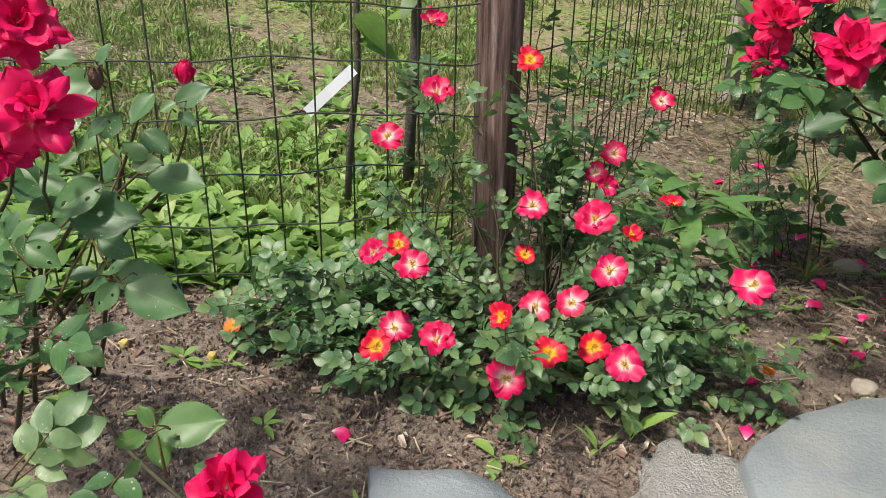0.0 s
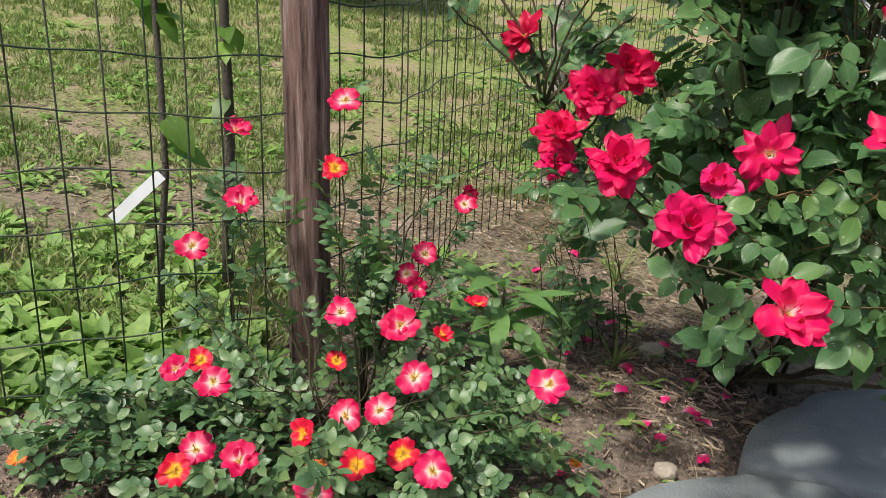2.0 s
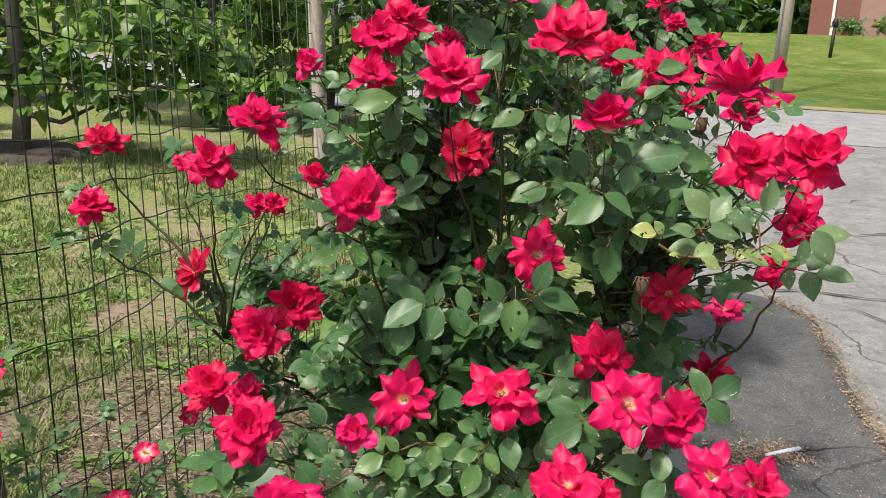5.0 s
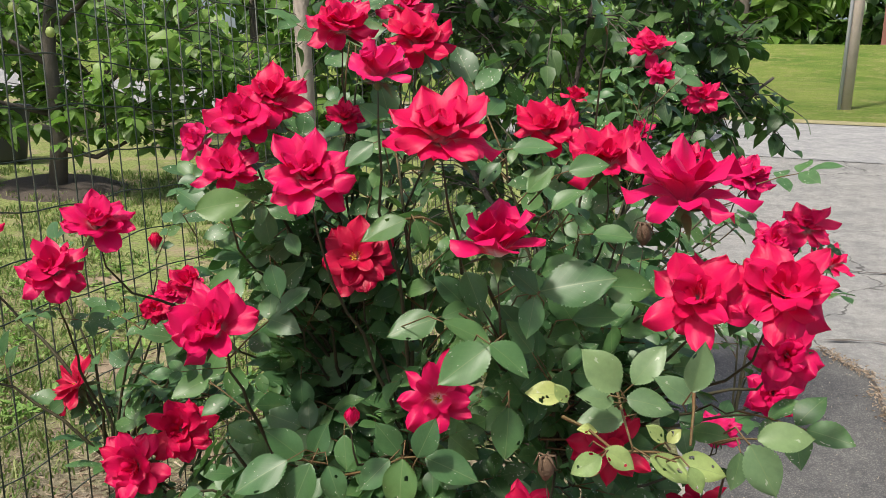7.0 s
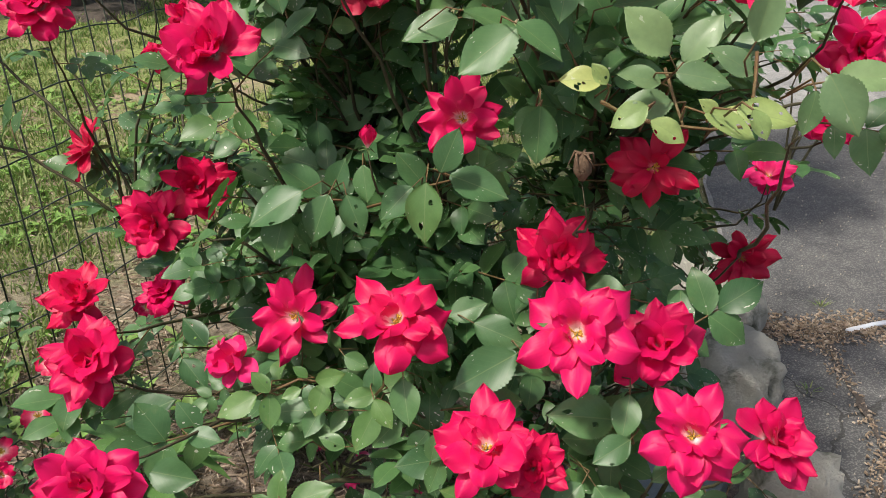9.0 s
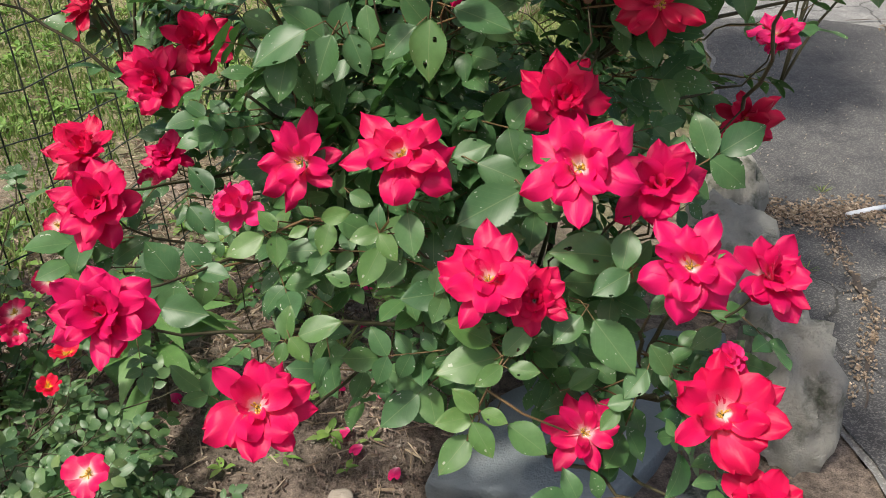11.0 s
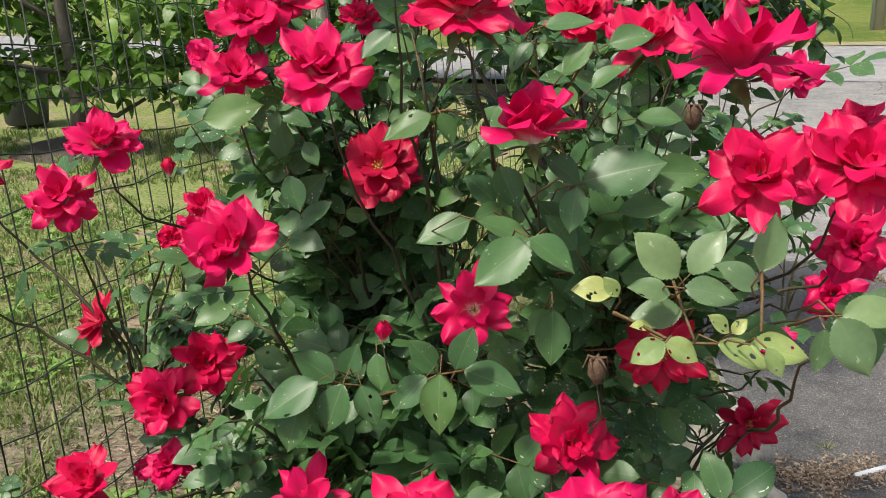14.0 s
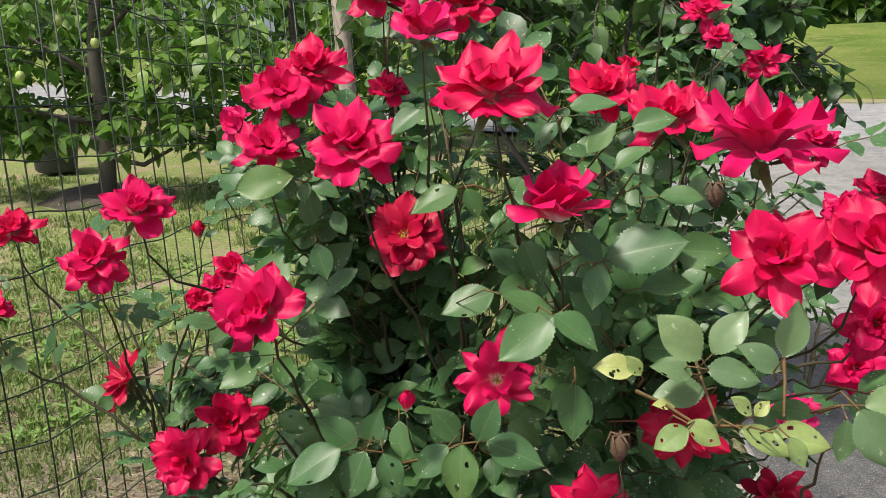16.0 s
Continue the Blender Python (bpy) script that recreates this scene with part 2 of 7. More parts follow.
def wood_post_material():
    m = Mat("weathered_post")
    mp = m.t.nodes.new("ShaderNodeMapping")
    mp.inputs["Scale"].default_value = (1, 1, 0.06)
    m.l(m.coords(), mp.inputs["Vector"])
    g = m.noise(95, 8, 0.7, mp.outputs[0])
    big = m.noise(9, 5)
    c = m.ramp(g, [(0.36, (0.03, 0.019, 0.016)), (0.46, (0.16, 0.1, 0.085)), (0.56, (0.27, 0.185, 0.165)), (0.66, (0.52, 0.43, 0.39))])
    c = m.mix(m.math("MULTIPLY", big, 0.35), c, (0.16, 0.12, 0.105))
    m.bump(g, 0.9, 0.004)
    return m.done(c, 0.9, 0, 0.2)


POST = wood_post_material()


def soil_material():
    """Bare brown soil in the bed, thin grass on the ground behind and beyond."""
    m = Mat("soil_and_thin_grass")
    co = m.coords()
    n1, n2, n3 = m.noise(7, 6, 0.6, co), m.noise(60, 6, 0.7, co), m.noise(420, 4, 0.8, co)
    soil = m.mix(n1, (0.15, 0.117, 0.093), (0.28, 0.228, 0.187))
    soil = m.mix(1.0, soil, m.ramp(n2, [(0.3, (0.12, 0.12, 0.12)), (0.5, (0.5, 0.5, 0.5)), (0.7, (0.85, 0.84, 0.82))]), "OVERLAY")
    soil = m.mix(0.7, soil, m.ramp(n3, [(0.3, (0.15, 0.15, 0.15)), (0.7, (0.85, 0.85, 0.85))]), "OVERLAY")
    vo = m.n("ShaderNodeTexVoronoi", Scale=150.0)
    m.l(co, vo.inputs["Vector"])
    grit = m.math("MULTIPLY", m.math("LESS_THAN", vo.outputs["Distance"], 0.25), m.math("GREATER_THAN", n3, 0.55))
    soil = m.mix(m.math("MULTIPLY", grit, 0.6), soil, (0.34, 0.28, 0.23))
    grass = m.mix(m.noise(1.6, 6, 0.7, co), (0.135, 0.185, 0.05), (0.25, 0.275, 0.105))
    grass = m.mix(0.9, grass, m.ramp(n2, [(0.3, (0.15, 0.15, 0.15)), (0.7, (0.85, 0.85, 0.85))]), "OVERLAY")
    grass = m.mix(m.ramp(m.noise(3.5, 6, 0.7, co), [(0.48, (0, 0, 0)), (0.62, (1, 1, 1))]), grass, (0.3, 0.235, 0.16))
    sep = m.t.nodes.new("ShaderNodeSeparateXYZ")
    m.l(co, sep.inputs[0])
    back = m.math("ADD", sep.outputs[1], m.math("MULTIPLY", m.math("SUBTRACT", m.noise(2.2, 5, 0.65, co), 0.5), 2.6))
    fac = m.ramp(m.math("MULTIPLY", back, 0.2), [(0.28, (0, 0, 0)), (0.6, (1, 1, 1))])
    c = m.mix(fac, soil, grass)
    h = m.math("ADD", m.math("MULTIPLY", n2, 0.7), m.math("ADD", m.math("MULTIPLY", n3, 0.3), m.math("MULTIPLY", grit, 0.3)))
    m.bump(h, 1.0, 0.01)
    return m.done(c, 0.95, 0, 0.15)


def asphalt_material(name, a, b, stone, cracks=0.7):
    m = Mat(name)
    co = m.coords()
    n1, n2 = m.noise(1.3, 6, 0.6, co), m.noise(30, 5, 0.7, co)
    c = m.mix(n1, a, b)
    vo = m.n("ShaderNodeTexVoronoi", Scale=430.0)
    m.l(co, vo.inputs["Vector"])
    grain = vo.outputs["Color"]
    sp = m.t.nodes.new("ShaderNodeSeparateColor")
    m.l(grain, sp.inputs[0])
    lite = m.math("GREATER_THAN", sp.outputs[0], 0.72)
    c = m.mix(m.math("MULTIPLY", lite, 0.5), c, stone)
    c = m.mix(0.4, c, m.ramp(n2, [(0.3, (0.2, 0.2, 0.2)), (0.7, (0.72, 0.71, 0.69))]), "OVERLAY")
    n3 = m.noise(7, 6, 0.7, co)
    c = m.mix(0.6, c, m.ramp(n3, [(0.35, (0.3, 0.3, 0.31)), (0.65, (0.62, 0.61, 0.58))]), "OVERLAY")
    grit = m.math("GREATER_THAN", m.noise(210, 2, 0.6, co), 0.66)
    c = m.mix(m.math("MULTIPLY", grit, 0.35), c, (0.36, 0.32, 0.27))
    cr = m.n("ShaderNodeTexVoronoi", Scale=0.8)
    cr.feature = "DISTANCE_TO_EDGE"
    wob = m.n("ShaderNodeTexNoise", Scale=4.0, Detail=5.0)
    m.l(co, wob.inputs["Vector"])
    add = m.n("ShaderNodeVectorMath")
    add.operation = "MULTIPLY_ADD"
    m.l(wob.outputs["Color"], add.inputs[0])
    add.inputs[1].default_value = (0.35, 0.35, 0)
    m.l(co, add.inputs[2])
    m.l(add.outputs[0], cr.inputs["Vector"])
    crack = m.math("LESS_THAN", cr.outputs["Distance"], 0.0035)
    c = m.mix(m.math("MULTIPLY", crack, cracks), c, (0.03, 0.028, 0.025))
    m.bump(m.math("SUBTRACT", m.math("ADD", m.math("MULTIPLY", vo.outputs["Distance"], 0.5), n2), crack), 0.4, 0.003)
    return m.done(c, 0.85, 0, 0.35)


SOIL = soil_material()
ASPHALT_OLD = asphalt_material("old_asphalt", (0.15, 0.15, 0.148), (0.27, 0.268, 0.26), (0.4, 0.4, 0.39))
ASPHALT_DARK = asphalt_material("patched_asphalt", (0.062, 0.062, 0.063), (0.104, 0.104, 0.104), (0.24, 0.235, 0.225))
ROAD = asphalt_material("road_asphalt", (0.23, 0.235, 0.24), (0.3, 0.302, 0.305), (0.36, 0.36, 0.36), 0.0)
VERGE = plain_material("dry_verge_grass", (0.2, 0.18, 0.07), (0.3, 0.27, 0.13), 2, 0.95, 0.8, 0.03)


def lawn_material():
    """Mown grass: broad fresh and dry drifts, tufts, and fine blades."""
    m = Mat("mown_lawn")
    co = m.coords()
    big, mid, fine = m.noise(0.35, 4, 0.6, co), m.noise(2.6, 6, 0.75, co), m.noise(26, 5, 0.8, co)
    c = m.mix(m.ramp(big, [(0.38, (0, 0, 0)), (0.62, (1, 1, 1))]), (0.105, 0.19, 0.032), (0.225, 0.285, 0.07))
    c = m.mix(m.ramp(mid, [(0.5, (0, 0, 0)), (0.68, (1, 1, 1))]), c, (0.3, 0.29, 0.115))
    c = m.mix(0.9, c, m.ramp(fine, [(0.3, (0.2, 0.2, 0.2)), (0.7, (0.8, 0.8, 0.75))]), "OVERLAY")
    m.bump(m.math("ADD", mid, fine), 1.0, 0.06)
    return m.done(c, 0.95, 0, 0.1)


LAWN = lawn_material()
POLE = plain_material("grey_pole_wood", (0.4, 0.335, 0.28), (0.68, 0.6, 0.52), 6, 0.9, 0.6, 0.006)
CONDUIT = plain_material("grey_conduit", (0.4, 0.43, 0.46), (0.5, 0.52, 0.55), 5, 0.5, 0.1)
BRICK = plain_material("red_brick", (0.16, 0.045, 0.035), (0.26, 0.08, 0.06), 9, 0.9, 0.4)
MORTAR = plain_material("mortar", (0.2, 0.16, 0.15), (0.3, 0.26, 0.24), 9, 0.9, 0.4)
ROOF = plain_material("shingle_roof", (0.08, 0.075, 0.07), (0.14, 0.13, 0.12), 5, 0.9, 0.4)
SIDING = plain_material("pinkish_siding", (0.3, 0.17, 0.14), (0.4, 0.25, 0.21), 5, 0.8, 0.3)
TRIM = Mat("white_paint").done((0.75, 0.75, 0.73), 0.5)
DARK_GLASS = Mat("dark_window").done((0.02, 0.025, 0.03), 0.1, 0, 0.6)
IRON = Mat("dark_iron").done((0.02, 0.02, 0.022), 0.5, 0.3)

# ---- geometry helpers ----
rng = random.Random(7)


def link_mesh(name, verts, faces, mats, parent=None, uvs=None, mat_ids=None, smooth=True):
    me = bpy.data.meshes.new(name)
    me.from_pydata([tuple(v) for v in verts], [], faces)
    for m in mats if isinstance(mats, (list, tuple)) else [mats]:
        me.materials.append(m)
    if uvs is not None:
        layer = me.uv_layers.new(name="UVMap")
        idx = np.empty(len(me.loops), dtype=np.int32)
        me.loops.foreach_get("vertex_index", idx)
        layer.data.foreach_set("uv", np.asarray(uvs, dtype=np.float32)[idx].ravel())
    if mat_ids is not None:
        me.polygons.foreach_set("material_index", np.asarray(mat_ids, dtype=np.int32))
    if smooth:
        me.polygons.foreach_set("use_smooth", np.ones(len(me.polygons), dtype=bool))
    me.update()
    ob = new(name, me)
    if parent is not None:
        ob.parent = parent
    return ob


def share(name, mesh, m, parent):
    ob = new(name, mesh)
    ob.parent = parent
    ob.matrix_basis = m
    return ob


class Geo:
    """Gathers vertices, faces, uv and material numbers."""

    def __init__(self):
        self.v, self.f, self.uv, self.mi = [], [], [], []

    def add(self, verts, faces, uvs=None, mi=0):
        o = len(self.v)
        self.v.extend(verts)
        self.f.extend([tuple(i + o for i in f) for f in faces])
        self.uv.extend(uvs if uvs is not None else [(0.5, 0.5)] * len(verts))
        self.mi.extend([mi] * len(faces))

    def add_geo(self, g, m):
        o = len(self.v)
        a = np.asarray(m.to_3x3())
        t = np.asarray(m.translation)
        self.v.extend((np.asarray(g.v) @ a.T + t).tolist())
        self.f.extend([tuple(i + o for i in f) for f in g.f])
        self.uv.extend(g.uv)
        self.mi.extend(g.mi)

    def tube(self, pts, radii, sides=5, mi=0, cap=True):
        pts = [Vector(p) for p in pts]
        rings = []
        up = Vector((0.31, 0.17, 0.93)).normalized()
        for i, p in enumerate(pts):
            d = (pts[min(i + 1, len(pts) - 1)] - pts[max(i - 1, 0)]).normalized()
            a = d.cross(up)
            if a.length < 1e-3:
                a = d.cross(Vector((1, 0, 0)))
            a.normalize()
            b = d.cross(a)
            r = radii[i] if isinstance(radii, (list, tuple)) else radii
            rings.append([p + a * (r * math.cos(k * 2 * math.pi / sides)) + b * (r * math.sin(k * 2 * math.pi / sides)) for k in range(sides)])
        verts = [tuple(v) for r in rings for v in r]
        faces = []
        for i in range(len(rings) - 1):
            for k in range(sides):
                k2 = (k + 1) % sides
                faces.append((i * sides + k, i * sides + k2, (i + 1) * sides + k2, (i + 1) * sides + k))
        if cap:
            faces.append(tuple(range(sides))[::-1])
            faces.append(tuple((len(rings) - 1) * sides + k for k in range(sides)))
        self.add(verts, faces, None, mi)

    def make(self, name, mats, parent=None, smooth=True):
        return link_mesh(name, self.v, self.f, mats, parent, self.uv, self.mi, smooth)


def empty(name, at=(0, 0, 0)):
    ob = new(name)
    ob.location = at
    ob.empty_display_size = 0.05
    return ob


def keep_place(ob, parent):
    """Parents a part that was built in world coordinates."""
    ob.parent = parent
    ob.matrix_parent_inverse = Matrix.Translation(-Vector(parent.location))


def ground_h(x, y):
    s = 0.444 * max(x, 0.0) + 0.896 * y
    if s < 1.9:
        return 0.0
    if s < 2.7:
        return 0.1 * (s - 1.9) ** 2 / 1.6
    h = 0.04 + 0.1 * (min(s, 26.0) - 2.7)
    if s > 20:
        h += 0.1 * (min(s, 26.0) - 20)
    return h


def frame_of(axis, normal):
    """A turn whose y runs along axis and whose z is near normal."""
    y = Vector(axis).normalized()
    z = Vector(normal)
    z = (z - y * z.dot(y))
    if z.length < 1e-4:
        z = y.orthogonal()
    z.normalize()
    x = y.cross(z)
    return Matrix((x, y, z)).transposed().to_4x4()


def place(at, axis, normal, size=1.0):
    return Matrix.Translation(at) @ frame_of(axis, normal) @ Matrix.Scale(size, 4)


# ---- leaves ----
def leaflet(length, width, fold=0.25, droop=0.2, teeth=0.028, stations=22, tip=1.0, broad=0.45, r=None):
    r = r or rng
    g = Geo()
    verts, uvs, ph = [], [], r.uniform(0, 6)
    for i in range(stations + 1):
        u = i / stations
        if u <= broad:
            w = math.sin(0.5 * math.pi * (u / broad) ** 0.75)
        else:
            w = math.cos(0.5 * math.pi * ((u - broad) / (1 - broad)) ** (1.1 * tip))
        w = max(w, 0.02) * width * 0.5
        w *= 1 + teeth * (1 if i % 2 else -1) + r.uniform(-0.012, 0.012)
        y = u * length
        z = -droop * length * u * u
        wave = 0.05 * width * math.sin(7 * u + ph) + r.uniform(-0.012, 0.012) * width
        verts += [(-w, y, z + fold * w + wave), (0, y, z), (w, y, z + fold * w - wave)]
        uvs += [(0.5 - w / width, u), (0.5, u), (0.5 + w / width, u)]
    faces = []
    for i in range(stations):
        a = i * 3
        faces += [(a, a + 1, a + 4, a + 3), (a + 1, a + 2, a + 5, a + 4)]
    g.add(verts, faces, uvs)
    return g


def rose_leaf(size, seed, leaflets=5, stations=22):
    """A compound leaf: one end leaflet and pairs of side leaflets on a stalk. size: the end leaflet's length."""
    r = random.Random(seed)
    g = Geo()
    n = (leaflets - 1) // 2
    reach = size * (0.62 * n + 0.35)
    pts = [(0, 0, 0), (0, reach * 0.5, 0.04 * size), (0, reach, -0.03 * size)]
    g.tube(pts, [0.028 * size, 0.022 * size, 0.016 * size], 4, 1, False)
    g.add_geo(leaflet(size, size * r.uniform(0.6, 0.72), r.uniform(0.1, 0.35), r.uniform(0.1, 0.35), stations=stations, r=r), Matrix.Translation((0, reach, -0.03 * size)))
    for k in range(n):
        y = reach - size * (0.22 + 0.62 * k)
        for sgn in (-1, 1):
            sz = size * (0.88 - 0.12 * k) * r.uniform(0.88, 1.08)
            m = Matrix.Translation((0, y, 0.02 * size)) @ pose(0, 0, 0, r.uniform(-12, 10), sgn * r.uniform(-20, 14), -sgn * r.uniform(52, 74))
            g.add_geo(leaflet(sz, sz * r.uniform(0.58, 0.72), r.uniform(0.1, 0.35), r.uniform(0.05, 0.35), stations=stations, r=r), m)
    return g


def geo_mesh(name, g, mats):
    ob = g.make(name, mats)
    me = ob.data
    bpy.data.objects.remove(ob)
    return me


# ---- blossoms ----
def petal(g, az, base_r, theta, curl, length, width, cup, tipw, r, twist=0.0, nu=8, nv=6, blunt=False, lift=0.0):
    """One petal that starts near the axis, leaves it at theta and bends outward by curl (radians)."""
    prof = [(0, 0.16), (0.22, 0.55), (0.46, 0.9), (0.64, 1.0), (0.8, 0.86), (0.9, 0.57), (0.96, 0.28), (1.0, tipw)]
    if blunt:
        prof = [(0, 0.14), (0.2, 0.48), (0.45, 0.85), (0.72, 1.0), (0.9, 0.86), (1.0, 0.55)]

    def wid(u):
        for (u0, w0), (u1, w1) in zip(prof, prof[1:]):
            if u <= u1:
                return w0 + (w1 - w0) * (u - u0) / (u1 - u0)
        return prof[-1][1]

    ca, sa = math.cos(az), math.sin(az)
    R, H = base_r, lift
    verts, uvs = [], []
    wob, skew, roll_back = r.uniform(0, 6), r.uniform(-0.16, 0.16), r.uniform(2.3, 3.4)
    if curl < -0.5:
        skew, roll_back = 0.0, 0.5
    for i in range(nu + 1):
        u = i / nu
        th = theta + curl * u * u
        if i:
            R += math.sin(th) * length / nu
            H += math.cos(th) * length / nu
        w = wid(u) * width * 0.5
        for j in range(nv + 1):
            v = j / nv * 2 - 1
            side = w * v + (0 if blunt else skew * length * u * u)
            off = cup * (1.15 - (2.4 if blunt else roll_back) * u * u) * w * v * v + 0.09 * width * math.sin(3.3 * v + wob) * u + 0.03 * width * math.sin(9 * v + 5 * u + 2 * wob) * u + twist * v * w
            notch = -0.06 * length * (1 - abs(v)) * (u > 0.99) if blunt else 0.0
            rr = R - off * math.cos(th) + notch * math.sin(th)
            hh = H + off * math.sin(th) + notch * math.cos(th)
            verts.append((ca * rr - sa * side, sa * rr + ca * side, hh))
            uvs.append((j / nv, u))
    faces = [(i * (nv + 1) + j, i * (nv + 1) + j + 1, (i + 1) * (nv + 1) + j + 1, (i + 1) * (nv + 1) + j) for i in range(nu) for j in range(nv)]
    g.add(verts, faces, uvs)


def whorl(g, count, theta, curl, length, width, cup, tipw, r, start, spread=0.16, blunt=False, lift=0.0, base_r=0.02):
    for k in range(count):
        if count > 4 and not blunt and r.random() < 0.1:
            continue
        petal(g, start + k * 2 * math.pi / count + r.uniform(-0.18, 0.18), base_r, theta + r.uniform(-spread, spread), curl + r.uniform(-0.25, 0.25),
              length * r.uniform(0.78, 1.15), width * r.uniform(0.75, 1.15), cup * r.uniform(0.6, 1.3), tipw, r, r.uniform(-0.25, 0.25), blunt=blunt, lift=lift)


def corolla(kind, seed):
    """A blossom one across, its axis along z."""
    r = random.Random(seed)
    g = Geo()
    s = r.uniform(0, 6)
    if kind == "full":
        whorl(g, 7, 1.2, 0.6, 0.55, 0.33, 0.55, 0.02, r, s, 0.32)
        whorl(g, 7, 0.82, 0.65, 0.57, 0.33, 0.6, 0.02, r, s + 0.5, 0.3)
        whorl(g, 6, 0.5, 0.65, 0.55, 0.33, 0.6, 0.03, r, s + 0.2, 0.26, lift=0.01)
        whorl(g, 5, 0.26, 0.5, 0.47, 0.29, 0.65, 0.06, r, s + 0.9, 0.18, lift=0.02)
        whorl(g, 4, 0.12, 0.2, 0.33, 0.24, 0.7, 0.2, r, s, 0.1, lift=0.03)
    elif kind == "open":
        whorl(g, 7, 1.25, 0.45, 0.56, 0.34, 0.7, 0.015, r, s, 0.4)
        whorl(g, 7, 0.95, 0.55, 0.53, 0.32, 0.65, 0.015, r, s + 0.45, 0.36)
        whorl(g, 6, 0.66, 0.5, 0.44, 0.27, 0.65, 0.03, r, s + 0.2, 0.34, lift=0.01, base_r=0.04)
        whorl(g, 4, 0.34, 0.3, 0.28, 0.2, 0.7, 0.12, r, s + 0.8, 0.32, lift=0.01, base_r=0.06)
    elif kind == "star":
        whorl(g, 6, 1.3, 0.4, 0.6, 0.27, 0.75, 0.01, r, s, 0.38)
        whorl(g, 6, 0.9, 0.4, 0.56, 0.26, 0.75, 0.01, r, s + 0.55, 0.4)
        whorl(g, 4, 0.6, 0.4, 0.4, 0.2, 0.7, 0.04, r, s + 0.2, 0.35, base_r=0.04)
    elif kind == "spire":
        whorl(g, 6, 1.15, 0.5, 0.6, 0.27, 0.8, 0.01, r, s, 0.3)
        whorl(g, 6, 0.72, 0.45, 0.62, 0.27, 0.8, 0.01, r, s + 0.5, 0.26)
        whorl(g, 6, 0.42, 0.3, 0.6, 0.26, 0.8, 0.01, r, s + 0.2, 0.22, lift=0.01)
        whorl(g, 5, 0.2, 0.15, 0.52, 0.24, 0.8, 0.03, r, s + 0.8, 0.15, lift=0.02)
    elif kind == "cup":
        whorl(g, 5, 0.95, 0.5, 0.56, 0.44, 0.25, 0.14, r, s)
        whorl(g, 4, 0.5, 0.1, 0.56, 0.5, 0.5, 0.3, r, s + 0.5, 0.1)
        whorl(g, 4, 0.22, -0.1, 0.5, 0.42, 0.7, 0.4, r, s + 0.2, 0.08)
    elif kind == "bud":
        for k in range(5):
            petal(g, s + k * 1.26, 0.05, 0.55, -1.25, 1.0, 0.72, 0.8, 0.12, r)
    elif kind == "single":
        whorl(g, 6, 1.2, 0.3, 0.5, 0.52, 0.1, 0.5, r, s, 0.14, True)
    elif kind == "half_single":
        whorl(g, 5, 0.85, 0.3, 0.56, 0.56, 0.22, 0.5, r, s, 0.12, True)
        whorl(g, 3, 0.6, 0.3, 0.4, 0.4, 0.25, 0.5, r, s + 0.6, 0.12, True)
    return g


def stamen_geo(seed, count=16, reach=0.1):
    r = random.Random(seed)
    g = Geo()
    for _ in range(count):
        a, d = r.uniform(0, 6.28), reach * math.sqrt(r.random())
        x, y, z = 0.75 * d * math.cos(a), 0.75 * d * math.sin(a), 0.04 + r.uniform(0, 0.05)
        g.tube([(x * 0.3, y * 0.3, 0.01), (x, y, z)], 0.006, 3, 0, False)
        q = 0.013
        g.add([(x + q, y, z), (x, y + q, z), (x - q, y, z), (x, y - q, z), (x, y, z + q * 1.2), (x, y, z - q)],
              [(0, 1, 4), (1, 2, 4), (2, 3, 4), (3, 0, 4), (1, 0, 5), (2, 1, 5), (3, 2, 5), (0, 3, 5)])
    return g


def calyx_geo(seed):
    r = random.Random(seed)
    g = Geo()
    g.tube([(0, 0, -0.16), (0, 0, -0.1), (0, 0, -0.04), (0, 0, -0.012)], [0.03, 0.075, 0.06, 0.02], 7)
    for k in range(5):
        m = pose(0, 0, 0, 0, 0, 72 * k + r.uniform(-15, 15)) @ Matrix.Translation((0, 0.04, -0.04)) @ pose(0, 0, 0, r.uniform(-25, 10), 0, 0)
        g.add_geo(leaflet(0.34, 0.085, 0.3, r.uniform(-0.2, 0.5), 0.0, 4, broad=0.25, r=r), m)
    return g


RED_MESHES = {}
for kind, n in (("full", 6), ("open", 4), ("star", 3), ("spire", 2), ("cup", 2), ("bud", 2)):
    RED_MESHES[kind] = [corolla(kind, 100 + 17 * i + len(kind)) for i in range(n)]
MINI_GEOS = [corolla("single", 300 + i) for i in range(5)] + [corolla("half_single", 320 + i) for i in range(3)]
BLOOM_CACHE = {}


def bloom_mesh(kind, i, mat):
    key = (kind, i, mat.name)
    if key not in BLOOM_CACHE:
        g = RED_MESHES[kind][i] if kind in RED_MESHES else MINI_GEOS[i]
        BLOOM_CACHE[key] = geo_mesh("petals", g, [mat])
    return BLOOM_CACHE[key]


STAMEN_MESHES = [geo_mesh("flower_centre", stamen_geo(i), [STAMEN]) for i in range(2)]
CALYX_MESHES = [geo_mesh("calyx", calyx_geo(i), [SEPAL]) for i in range(3)]


